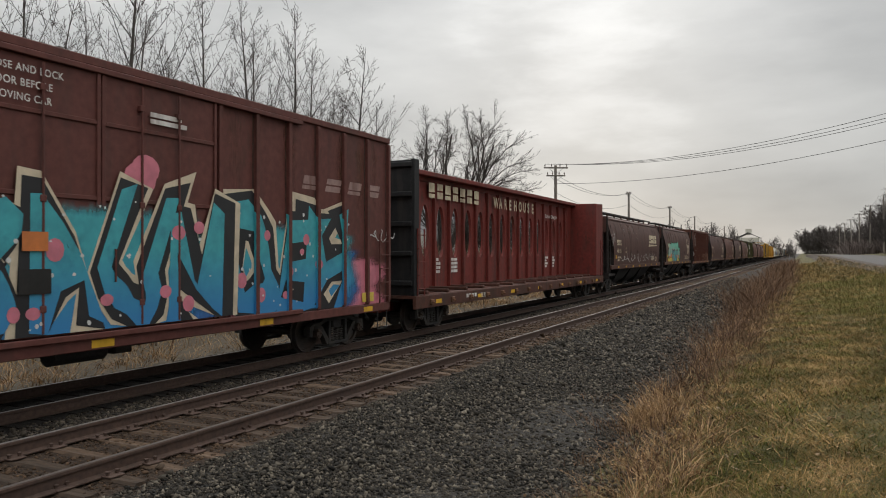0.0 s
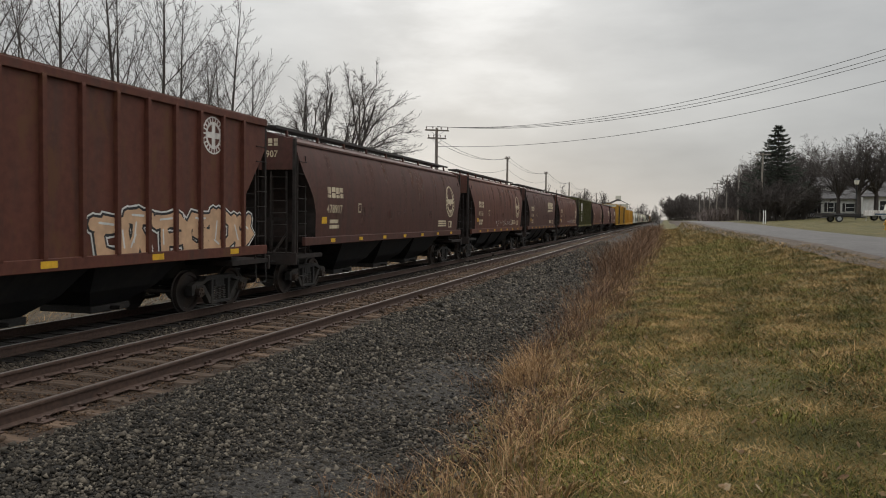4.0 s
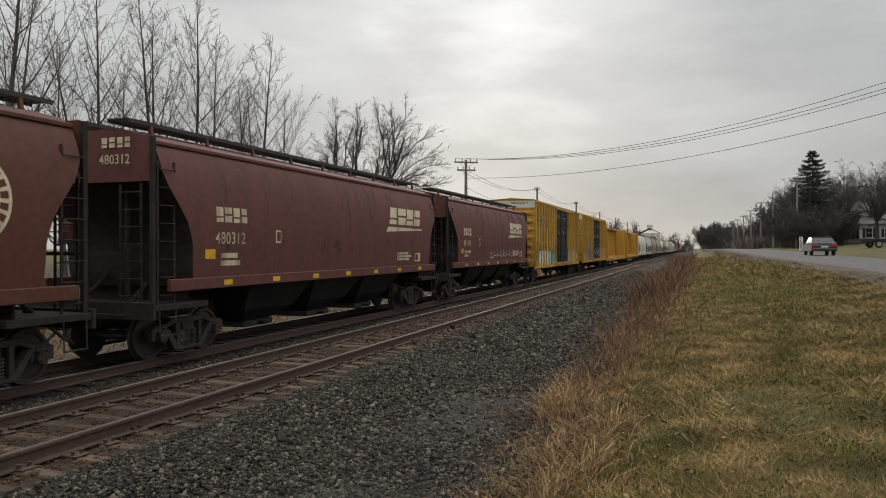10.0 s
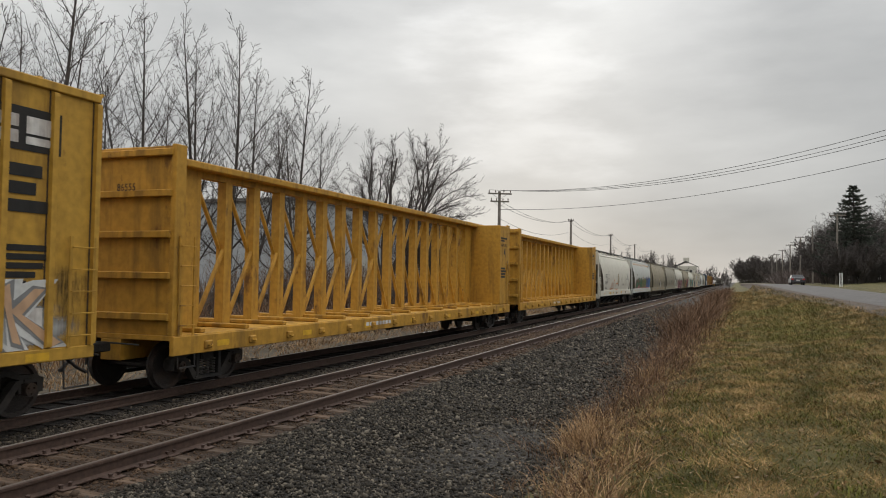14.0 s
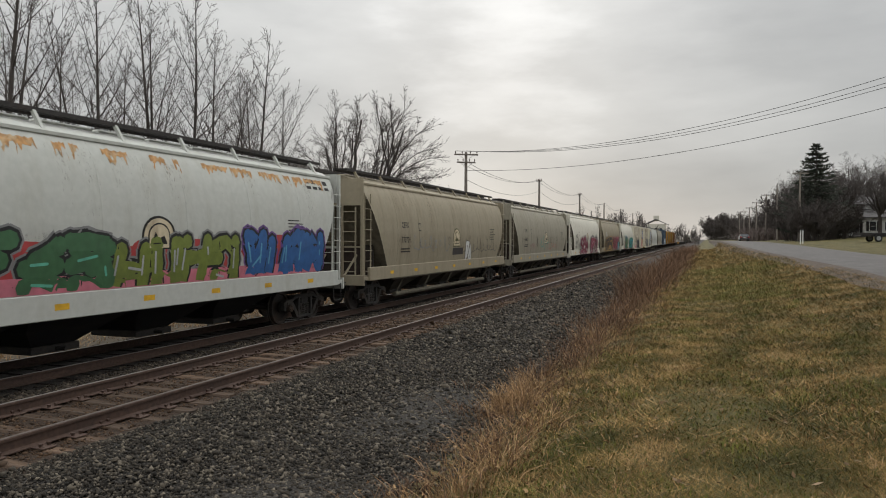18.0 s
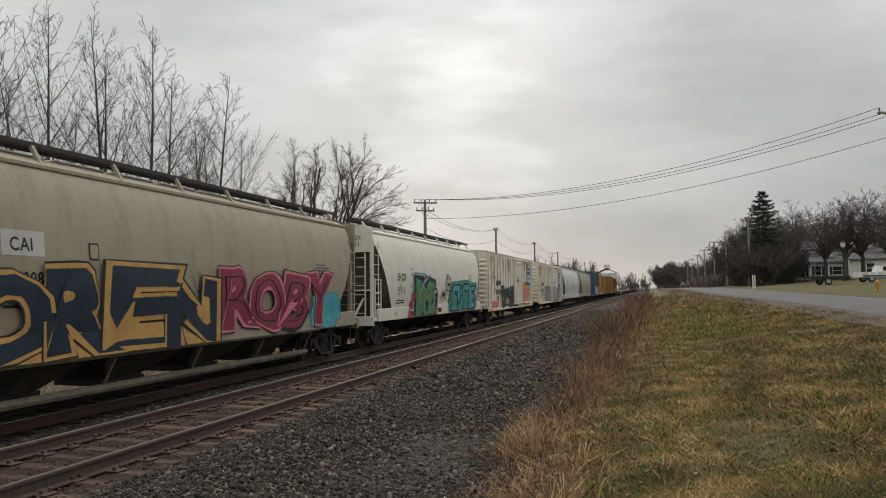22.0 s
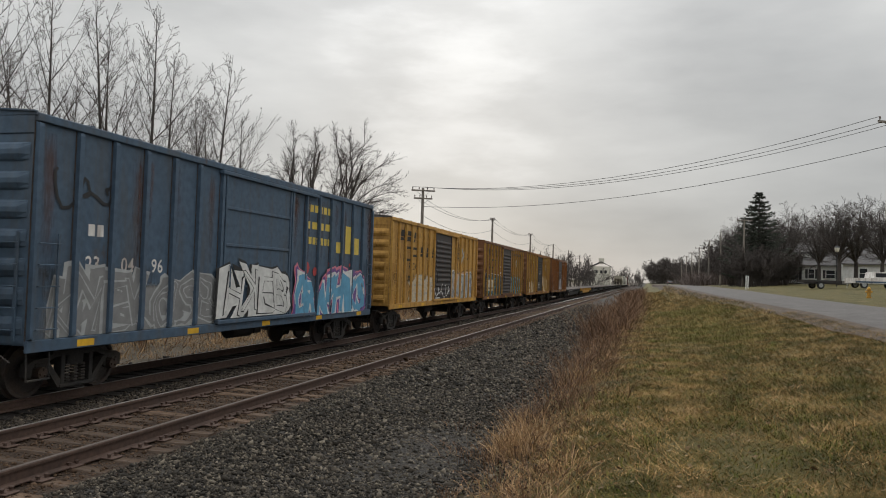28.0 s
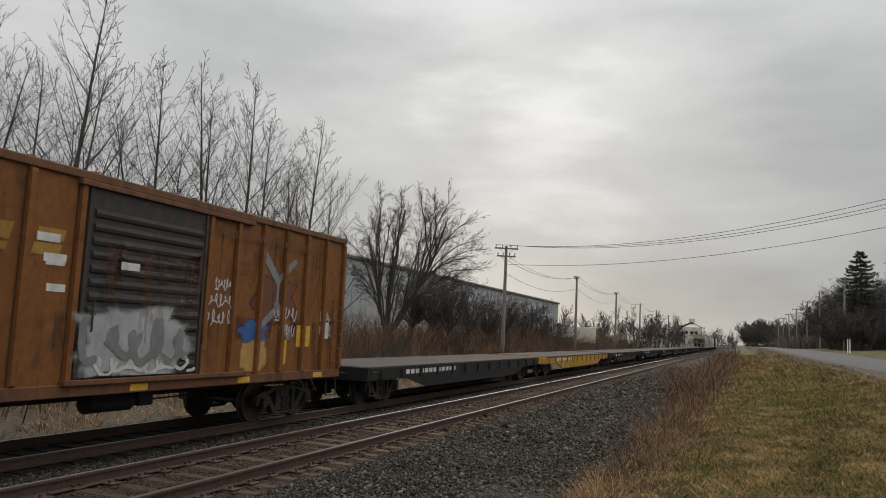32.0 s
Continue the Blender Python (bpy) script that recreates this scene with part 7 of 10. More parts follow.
def consist_pale():
    """White, tan and grey hoppers and the two refrigerator cars."""
    specs = [(17, "off-white covered hopper with black lettering and arched crest", P_WHITE, "SHQX", "15109", 8, True, False),
             (18, "rust-streaked pale covered hopper with colourful graffiti along the sill", P_PALEGREY, "GACX", "12160", 6, False, False),
             (19, "dusty tan covered hopper with scrawled dark tags", P_TAN, "CEFX", "77070", 7, False, True),
             (20, "dusty beige covered hopper with faint red and green tags", P_BEIGE, "CBFX", "450815", 7, False, True),
             (21, "off-white covered hopper with large red graffiti", P_WHITE, "SHQX", "15151", 8, True, False),
             (22, "tan covered hopper with orange and maroon graffiti letters", P_TAN, "CAI", "92008", 6, False, True),
             (23, "off-white covered hopper with green and teal graffiti", P_WHITE, "SHQX", "15111", 8, True, False),
             (26, "clean pale grey covered hopper with small black lettering", P_PALEGREY, "GACX", "5701", 0, False, True),
             (27, "beige covered hopper with round end and plain side", P_BEIGE, "CEFX", "45087", 4, False, False)]
    for i, label, mat, mark, number, seams, rail, pipe in specs:
        car, half, skin = covered_hopper(*SPAN[i], label, mat, "round", 4 if i != 27 else 3, rail=rail, pipe=pipe, seams=seams, bay_mat=P_BLACK if not pipe else P_BAY)
        big = 0.40 if mark == "SHQX" else 0.30
        y = -half + (2.3 if mark == "SHQX" else 3.0 if mark != "CAI" else 3.6)
        zm = 2.5 if mark == "SHQX" else 2.8
        lettering(car, mark, y, zm, big, P_STENCIL, skin, 0.9, bold=0.02)
        lettering(car, number, y - 0.05, zm - 0.54, big, P_STENCIL, skin, 0.9, bold=0.02)
        if mark == "CAI":
            plate(car, "mark_field", y - 0.15, y + 0.7, 2.72, 3.12, P_GREY, skin, 0.004)
        bars(car, y - 0.1, zm - 0.95, 1.0, 0.2, 2, P_STENCIL, skin, i, gap=0.9)
        plate(car, "consolidated_stencil", y + 1.7, y + 1.95, 2.7, 3.0, P_STENCIL, skin)
        plate(car, "stencil_field", y + 1.73, y + 1.92, 2.73, 2.97, mat, skin, 0.012)
        bars(car, half - 3.3, 2.3, 0.9, 0.6, 7, P_STENCIL, skin, i + 3, gap=1.15)
        if i in (17, 18, 19, 20, 23, 26):
            arch_emblem(car, 0.3 if i != 23 else 1.2, 2.45, 1.0, 0.8, P_GREEN if i in (17, 19) else P_STENCIL, P_CREAM, skin)
        if rail:
            end_lettering(car, mark, 0.45, -half - 0.012, 3.95, 0.22, P_STENCIL)
            end_lettering(car, number, 0.45, -half - 0.012, 3.70, 0.22, P_STENCIL)
            for k in range(4):
                plate(car, "sill_marking", -half + 5.0 + k * 3.1, -half + 5.5 + k * 3.1, 1.1, 1.3, P_STENCIL if k % 2 else P_REFLECT, lambda z: skin(1.4) + 0.05, 0.006)
            for k in range(2):
                plate(car, "dark_panel", 0.2 + 3.0 * k, 0.6 + 3.0 * k, 1.8, 2.0, P_CHAR, skin)
        if i == 17:
            f = Form()
            for pts in ([(-4.0, 1.6), (-3.2, 2.1), (-2.8, 1.6), (-4.2, 1.5)], [(-2.4, 1.5), (-2.3, 2.3), (-1.8, 2.3)], [(-1.4, 1.5), (-1.2, 2.0), (0.2, 2.0), (0.2, 1.5), (-1.0, 1.5)]):
                ribbon(f, pts, 0.035, 0.02, skin, 0)
            part("graffiti", f, SPRAY["orange"], car, "thin orange scrawled outline")
        elif i == 18:
            plate(car, "spray_band", -half + 1.9, half - 1.6, 1.46, 1.75, SPRAY["pink"], skin, 0.014)
            graffiti(car, -half + 2.2, -0.9, 1.5, 2.3, 5, skin, "red", "black", "green", "mint", 61, 0.2, "green graffiti letters on a red cloud", 1.47, "grey")
            graffiti(car, -0.9, 2.9, 1.5, 2.3, 4, skin, "red", "black", "olive", "silver", 62, 0.2, "grey-green graffiti letters on a red cloud", 1.47, "grey")
            graffiti(car, 3.4, 7.2, 1.5, 2.4, 4, skin, "red", "black", "blue", "sky", 63, 0.2, "blue graffiti letters on a red cloud", 1.47, "purple")
            bars(car, half - 1.9, 3.7, 1.4, 0.4, 1, P_STENCIL, skin, 4, columns=4, name="company_name")
            rust_runs(car, -half + 1.0, half - 1.2, 4.08, 26, skin, 70)
        elif i == 19:
            graffiti(car, -half + 4.2, -0.9, 1.9, 2.5, 6, skin, None, "grey", "grey", None, 64, 0.2, "thin dark scrawled tag", None, None, True)
            graffiti(car, 1.2, 7.2, 1.75, 2.15, 9, skin, None, "black", "grey", None, 65, 0.2, "dark scrawled tags", None, None, True)
            plate(car, "dark_panel", -0.2, 1.3, 1.7, 2.0, P_CHAR, skin)
            graffiti(car, 1.7, 2.6, 1.4, 2.2, 2, skin, None, "black", "white", None, 66, 0.2, "black and white tag", 1.4, None)
        elif i == 20:
            graffiti(car, -half + 4.6, -3.2, 1.75, 2.2, 4, skin, None, "maroon", "red", None, 67, 0.2, "faint red tag", None, None, True)
            graffiti(car, -1.6, 0.8, 1.7, 2.6, 3, skin, None, "seagreen", "teal", None, 68, 0.2, "thin green tag", None, None, True)
            graffiti(car, 1.4, 4.6, 1.7, 2.1, 4, skin, None, "red", "red", None, 69, 0.2, "faint red tag", None, None, True)
        elif i == 21:
            spray_word(car, "SeM", -half + 4.6, -0.1, 1.15, 2.55, lambda z: skin(max(z, 1.45)) + 0.06, [("navy", 0.058), ("white", 0.046), ("maroon", 0.022)], 71, "large maroon graffiti letters edged in white and blue", 1.02)
            plate(car, "spray_band", -half + 4.5, -0.1, 1.04, 1.3, SPRAY["maroon"], lambda z: skin(max(z, 1.45)) + 0.06, 0.011)
            spray_word(car, "REPTYR", 1.5, 6.6, 1.12, 2.45, lambda z: skin(max(z, 1.45)) + 0.06, [("navy", 0.12), ("white", 0.085), ("maroon", 0.055)], 72, "maroon graffiti letters edged in white and blue", 1.02)
            graffiti(car, 0.0, 1.4, 1.6, 2.1, 4, skin, None, "black", "black", None, 74, 0.2, "black scrawled tag", None, None, True)
            arch_emblem(car, -0.05, 2.45, 1.15, 0.95, P_STENCIL, P_CREAM, skin)
            plate(car, "dark_panel", 0.3, 0.8, 1.5, 1.75, P_CHAR, skin)
            graffiti(car, -half + 2.4, -half + 4.3, 1.5, 2.4, 4, skin, None, "grey", "grey", None, 73, 0.2, "grey scrawled tags", None, None, True)
        elif i == 22:
            low = lambda z: skin(max(z, 1.45)) + 0.06
            spray_cloud(car, -half + 2.6, 0.2, 0.7, 1.5, "amber", low, 2.6, "amber overspray", 1.02, 0.006)
            spray_word(car, "OREN", -half + 2.7, 0.1, 1.15, 2.45, low, [("black", 0.115), ("amber", 0.095), ("navy", 0.05)], 75, "huge dark blue graffiti letters filled with amber", 1.02)
            spray_word(car, "ROBY", 0.5, 6.4, 1.3, 2.6, low, [("black", 0.11), ("pink", 0.095), ("maroon", 0.06), ("black", -0.036)], 76, "maroon graffiti letters edged in pink", 1.02)
            spray_cloud(car, 5.2, 7.4, 1.0, 2.1, "teal", low, 1.9, "teal overspray", 1.02, 0.006)
        elif i == 23:
            plate(car, "spray_band", 2.0, half - 1.9, 1.04, 1.4, SPRAY["seagreen"], lambda z: skin(1.4) + 0.05, 0.008)
            spray_cloud(car, -5.0, -0.7, 0.7, 2.0, "red", lambda z: skin(max(z, 1.45)) + 0.06, 3.1, "red sprayed ground", 1.02, 0.006)
            spray_word(car, "JASE", -4.5, -1.3, 1.15, 2.45, lambda z: skin(max(z, 1.45)) + 0.06, [("sky", 0.24), ("silver", 0.21), ("black", 0.18), ("seagreen", 0.06), ("olive", 0.0)], 77, "dark green graffiti letters outlined in black and pale blue", 1.05)
            spray_cloud(car, 1.3, 7.0, 0.8, 1.9, "pink", lambda z: skin(max(z, 1.45)) + 0.06, 1.4, "pink overspray", 1.02, 0.006)
            spray_word(car, "EHZE", 1.7, 6.5, 1.2, 2.3, lambda z: skin(max(z, 1.45)) + 0.06, [("seagreen", 0.2), ("black", 0.09), ("teal", 0.03)], 78, "teal graffiti letters on a green band", 1.05)
            graffiti(car, -0.2, 1.0, 1.5, 2.2, 5, skin, None, "black", "black", None, 79, 0.2, "small black scrawled words", None, None, True)
    for k, i in enumerate((24, 25)):
        car, half, skin = reefer(SPAN[i][0] + (0.0, 1.4)[k], SPAN[i][1], ("rust-streaked white refrigerator car with black and red graffiti", "rust-streaked white refrigerator car with grey graffiti")[k])
        lettering(car, "ARMN", -half + (2.3, 1.5)[k], 2.36, 0.48, P_STENCIL, skin, 1.1, bold=0.025, spacing=1.3)
        lettering(car, ("932998", "912087")[k], -half + (2.2, 1.4)[k], 1.78, 0.48, P_STENCIL, skin, 1.05, bold=0.02, spacing=1.25)
        end_lettering(car, ("ARMN 932998", "ARMN 912087")[k], 0.0, -half - 0.03, 4.15, 0.18, P_STENCIL)
        bars(car, -half + (2.4, 1.6)[k], 1.42, 1.2, 0.26, 3, P_STENCIL, skin, 3, gap=1.0)
        stain_runs(car, -half + 0.2, half - 0.2, 2.6, 4.25, 34, "ochre", skin, 140 + k, "yellow-brown rust streaks below the eave", 0.62)
        stain_runs(car, -half + 0.2, half - 0.2, 1.0, 2.3, 30, "grime", skin, 150 + k, "dark grime streaks low on the side", 0.42)
        sign = plate(car, "blue_sign", half - 2.75, half - 1.25, 2.3, 3.75, SPRAY["blue"], skin, 0.016, "dark blue sign panel with pale bars")
        f = Form()
        for z0, z1, n in ((3.44, 3.58, 8), (2.95, 3.22, 7), (2.62, 2.86, 7)):
            for c in range(n):
                a = half - 2.65 + c * 1.3 / n
                f.add([(skin(0) + 0.022, y, z) for y, z in ((a, z0), (a + 1.0 / n, z0), (a + 1.0 / n, z1), (a, z1))], [(0, 1, 2, 3)])
        part("sign_lettering", f, P_PLAINWHITE, sign)
        bars(car, 0.7, 2.6, 1.3, 0.2, 2, P_STENCIL, lambda z: skin(z) + 0.09, 9)
        if k == 0:
            plate(car, "spray_band", -half + 1.0, -half + 3.2, 1.0, 1.4, SPRAY["pink"], skin, 0.01)
            spray_word(car, "DSAKE", -half + 4.1, 1.2, 1.0, 2.2, skin, [("silver", 0.12), ("black", 0.10), ("grey", -0.015), ("black", -0.03)], 83, "black and grey graffiti letters with white edges", 0.9)
            spray_cloud(car, 3.2, 7.1, 0.8, 2.5, "red", skin, 2.0, "dark red overspray", 0.98, 0.006)
            spray_word(car, "YSRE", 3.6, 6.7, 1.05, 2.3, skin, [("black", 0.17), ("yellow", 0.11), ("pink", 0.03)], 84, "yellow and pink graffiti letters on a dark red cloud", 0.9, "maroon")
            graffiti(car, -half + 0.9, -half + 2.3, 2.5, 3.3, 3, skin, None, "black", "black", None, 86, 0.2, "black scrawled tag", None, None, True)
        else:
            spray_word(car, "SNAB", -half + 4.0, -0.35, 1.0, 2.25, skin, [("black", 0.12), ("grey", 0.10), ("black", 0.02), ("silver", 0.0)], 85, "grey graffiti letters outlined in black", 0.97)
            graffiti(car, 0.2, 2.8, 1.1, 2.1, 3, lambda z: skin(z) + 0.15, None, "black", "silver", "white", 87, 0.2, "grey graffiti letters outlined in black", 1.0, None)
            spray_word(car, "RASIK", 3.1, 7.4, 1.0, 2.15, skin, [("black", 0.12), ("grey", 0.10), ("black", 0.02), ("silver", 0.0)], 88, "grey graffiti letters outlined in black", 0.97)


def consist_last():
    """The blue boxcar, four older yellow and orange boxcars, and the empty flats."""
    car, half, skin = boxcar(*SPAN[28], "weathered blue boxcar with pale graffiti along its lower side", 4.82, 0.88, P_BLUE, [(-2.1, 1.3)], P_BLUE, "frame", 0.93, roof=P_BLUE)
    end_lettering(car, "230496", 0.1, -half - 0.036, 4.68, 0.2, P_PLAINWHITE)
    bars(car, -half + 1.3, 2.75, 0.45, 0.3, 1, P_PLAINWHITE, skin, 3, columns=2)
    for y, s in ((-half + 1.25, "23"), (-half + 2.2, "04"), (-half + 3.1, "96")):
        lettering(car, s, y, 2.22, 0.38, P_PLAINWHITE, skin, 0.95)
    for r, n in ((4.0, 6), (3.5, 4), (3.05, 7)):
        bars(car, 2.3, r, 1.9, 0.3, 1, SPRAY["yellow"], skin, 3, columns=n, name="company_name")
    for k, hgt in enumerate((0.35, 0.9, 0.55)):
        plate(car, "yellow_block", 4.6 + 0.75 * k, 5.05 + 0.75 * k, 2.95, 2.95 + hgt, SPRAY["yellow"], skin, 0.008)
    spray_cloud(car, -half + 0.2, -2.2, 0.7, 2.0, "grey", skin, 2.4, "grey overspray", 1.09, 0.006)
    spray_word(car, "XMEKOSB", -half + 0.3, -2.3, 1.12, 2.1, skin, [("silver", 0.13), ("grey", 0.09), ("silver", 0.0), ("grey", -0.02)], 91, "silver and grey graffiti letters", 1.09)
    graffiti(car, -half + 0.6, -half + 2.0, 3.2, 4.0, 2, skin, None, "black", "black", None, 90, 0.3, "black scrawled tag", None, None, True)
    spray_word(car, "HXEB", -1.9, 1.2, 1.25, 2.25, lambda z: skin(z) + 0.075, [("black", 0.16), ("white", 0.12), ("black", 0.01), ("white", -0.005)], 92, "white graffiti letters outlined in black", 1.18)
    spray_word(car, "GRAPHIKS", 1.7, 7.0, 1.1, 2.2, lambda z: skin(z) + 0.06, [("pink", 0.19), ("purple", 0.15), ("white", 0.10), ("sky", 0.05)], 93, "pale blue graffiti letters on a pink and purple ground", 1.05)
    splashes(car, 2.4, 6.4, 2.3, 2.6, 6, 0.16, "red", skin, 94)
    plate(car, "placard", -half + 1.9, -half + 2.1, 1.5, 2.2, P_REFLECT, skin)

    names = ("pale yellow boxcar with a charcoal ribbed door and graffiti", "rusty orange boxcar with a charcoal ribbed door and blue graffiti",
             "rusty ochre boxcar with a black ribbed door", "rusty orange boxcar with a charcoal ribbed door and white tags")
    mats = (P_RAIL_YELLOW, P_ORANGE, P_ORANGE_B, P_BURNT)
    for k, i in enumerate((29, 30, 31, 32)):
        m = mats[k]
        car, half, skin = boxcar(*SPAN[i], names[k], 4.62, 0.98, m, [(-1.35, 1.6)], P_CHAR if k != 2 else P_BLACK, "ribbed", 0.92, roof=P_ROOF if k == 0 else P_RUSTY, trim=P_RUSTY if k in (1, 3) else None, end_mat=None if k == 0 else P_RUSTY, post_mat=P_OCHRE if k in (1, 2) else None)
        ink = P_STENCIL if k < 2 else P_RUSTY
        tone = (ink, ink, SPRAY["yellow"], P_OCHRE)[k]
        name_blocks(car, -half + 1.2, 3.72, (0.45, 0.5, 0.2, 0.2), 0.42, tone, skin, 0.25, 0.42, 0.009)
        name_blocks(car, -half + 4.0, 3.14, (0.5, 0.5, 0.5), 0.42, tone, skin, 0.25, 0.42, 0.009)
        f = Form()
        ribbon(f, [(-half + 1.7, 2.95), (-half + 2.0, 3.45), (-half + 3.7, 3.45), (-half + 3.6, 3.15), (-half + 2.9, 3.15), (-half + 2.75, 2.95), (-half + 1.7, 2.95)], 0.05, 0.009, skin, 0)
        part("track_emblem", f, ink, car, "outlined switch-track emblem")
        if k < 2:
            lettering(car, ("RBOX", "RBOX")[k], -half + 2.4, 2.55, 0.4, ink, skin, 0.95)
        if k == 1:
            plate(car, "number_field", -half + 0.9, -half + 3.3, 1.5, 2.2, P_CREAM, skin, 0.032, "cream repainted number panel")
            bars(car, -half + 1.1, 1.55, 1.7, 0.16, 1, P_STENCIL, lambda z: skin(z) + 0.035, 3, columns=7)
        near = (lambda z: skin(z) + 0.035) if k == 1 else skin
        lettering(car, ("20", "32", "21", "30")[k], -half + (1.1 if k == 1 else 2.3), 1.78 if k == 1 else 2.05, 0.36, ink, near, 0.95)
        lettering(car, ("575", "731", "184", "467")[k], -half + (2.1 if k == 1 else 3.1), 1.78 if k == 1 else 2.05, 0.36, ink, near, 0.95)
        if k:
            lettering(car, "The nationwide boxcar pool", 1.75, 3.98, 0.36, (None, P_STENCIL, P_OCHRE, P_RUSTY)[k], lambda z: skin(z) + 0.075, 0.82)
        lettering(car, "next", half - 4.5, 3.45, 0.22, ink, skin)
        lettering(car, "load", half - 4.5, 3.24, 0.22, ink, skin)
        lettering(car, "any", half - 2.4, 3.45, 0.22, ink, skin)
        lettering(car, "road", half - 2.4, 3.24, 0.22, ink, skin)
        f = Form()
        if k == 3:
            for a, b in ((-3.55, 3.75), (-2.45, 2.0)):
                ribbon(f, [(half + a, b), (half - 3.0, 3.22 if b > 3 else 2.68)], 0.10, 0.009, skin, 0)
            ribbon(f, [(half - 3.0, 3.22), (half - 2.35, 3.72)], 0.08, 0.012, skin, 0)
            ribbon(f, [(half - 3.0, 3.22), (half - 3.0, 2.6)], 0.05, 0.015, skin, 0)
            ribbon(f, [(half - 3.0, 2.6), (half - 3.5, 2.25)], 0.08, 0.012, skin, 0)
            spray_cloud(car, half - 3.9, half - 2.2, 2.3, 3.3, "rust", skin, 4.0, "faded red patch", 1.2, 0.005, 0.1)
        else:
            ribbon(f, [(half - 3.6, 3.1), (half - 2.8, 3.8)], 0.08, 0.009, skin, 0)
            ribbon(f, [(half - 3.6, 3.8), (half - 2.8, 3.1)], 0.08, 0.012, skin, 0)
        part("arrow", f, SPRAY["grey" if k == 3 else "silver"], car, "faded crossed arrows")
        if k == 0:
            spray_cloud(car, -half + 2.4, -1.4, 0.8, 2.2, "cream", skin, 2.0, "pale overspray", 1.19, 0.006, 0.12)
            spray_word(car, "OFEST", -half + 3.0, -1.5, 1.2, 2.2, skin, [("silver", 0.09), ("cream", 0.07), ("silver", 0.0), ("cream", -0.014)], 95, "pale ghosted graffiti letters", 1.19)
            spray_cloud(car, 1.7, 6.7, 1.0, 2.6, "peach", skin, 1.0, "peach overspray", 1.19, 0.006, 0.1)
            spray_word(car, "RACKE", 1.9, 6.3, 1.25, 2.4, skin, [("white", 0.14), ("grey", 0.10), ("silver", 0.02)], 96, "grey graffiti letters edged in white", 1.19)
            graffiti(car, -1.3, 1.5, 1.3, 2.0, 4, lambda z: skin(z) + 0.1, None, "white", "white", None, 97, 0.25, "white scrawled tags", None, None, True)
        elif k == 1:
            spray_cloud(car, -half + 0.2, -1.4, 0.7, 2.2, "blue", skin, 2.0, "blue overspray", 1.19, 0.006)
            spray_word(car, "S6EO", -half + 0.6, -1.5, 1.2, 2.45, skin, [("white", 0.13), ("black", 0.115), ("teal", -0.02), ("black", -0.032)], 98, "black bubble graffiti edged in white", 1.19)
            spray_cloud(car, 1.8, 6.2, 0.9, 2.5, "teal", skin, 3.0, "teal overspray", 1.19, 0.006)
            spray_word(car, "OURS", 1.9, 5.8, 1.25, 2.3, skin, [("black", 0.14), ("sky", 0.08), ("navy", 0.03)], 99, "dark graffiti letters edged in pale blue", 1.19)
        elif k == 2:
            spray_word(car, "CAO", -half + 1.0, -3.6, 1.2, 2.0, skin, [("grey", 0.17), ("cream", 0.14)], 100, "pale spray-painted shapes outlined in grey", 1.19)
            spray_word(car, "nom", 1.8, 5.4, 1.2, 2.3, skin, [("grey", 0.18), ("cream", 0.15)], 101, "pale spray-painted shapes outlined in grey", 1.19)
            bars(car, -0.6, 2.7, 0.9, 0.3, 3, P_PLAINWHITE, lambda z: skin(z) + 0.1, 8, gap=1.1)
            bars(car, -1.0, 1.5, 1.1, 0.5, 4, P_PLAINWHITE, lambda z: skin(z) + 0.1, 9, gap=1.2)
        else:
            face = lambda z: skin(z) + 0.1
            spray_cloud(car, -1.4, 1.2, 1.2, 2.45, "silver", face, 1.3, "whitened paint rubbed over the door", 1.28, 0.002, 0.1)
            graffiti(car, -1.2, 1.2, 1.4, 2.2, 4, face, None, "grey", "grey", None, 102, 0.8, "grey scrawls on whitened paint", 1.3, None, True)
            graffiti(car, -1.0, 1.4, 1.3, 1.6, 6, face, None, "white", "white", None, 107, 0.7, "small white scrawls", 1.3, None, True)
            for a, b, c in ((-half + 5.75, 1.9, 2.5), (1.75, 1.7, 2.3), (4.6, 1.35, 1.9)):
                plate(car, "yellow_bar", a, a + 0.1, b, c, P_REFLECT, skin, 0.012)
            for a, b in ((-half + 5.0, 3.35), (-half + 5.15, 3.05), (-0.6, 3.05)):
                plate(car, "route_card", a, a + 0.42, b, b + 0.13, P_PLAINWHITE, lambda z: skin(z) + (0.1 if a > -1 else 0.0), 0.012, "white paper route card")
            stain_runs(car, -half + 0.2, half - 0.2, 1.2, 2.4, 18, "rust", skin, 108, "dark rust along the lower side", 0.7)
            spray_cloud(car, 2.95, 3.95, 1.2, 1.95, "amber", skin, 2.6, "patch of old yellow paint", 1.22, 0.006, 0.05)
            for a, b, c, d in ((1.8, 2.7, 2.15, 2.5), (1.8, 2.6, 2.55, 2.85), (2.0, 2.5, 2.9, 3.15), (4.15, 5.0, 2.35, 2.7), (4.4, 4.95, 2.0, 2.3), (6.1, 6.8, 2.0, 2.3), (6.15, 6.6, 2.35, 2.65), (-half + 0.8, -half + 2.4, 1.15, 1.6)):
                graffiti(car, a, b, c, d, 5, skin, None, "white", "white", None, int(a * 9 + c * 7), 0.45, "small white scrawled tags", None, None, True)
            stain_runs(car, -1.4, 1.5, 1.5, 3.6, 20, "rust", face, 109, "rust running down the door", 0.28)
            plate(car, "placard", half - 2.1, half - 1.5, 1.75, 2.25, P_REFLECT, skin)
            plate(car, "placard", half - 0.95, half - 0.6, 1.95, 2.35, P_PLAINWHITE, skin)
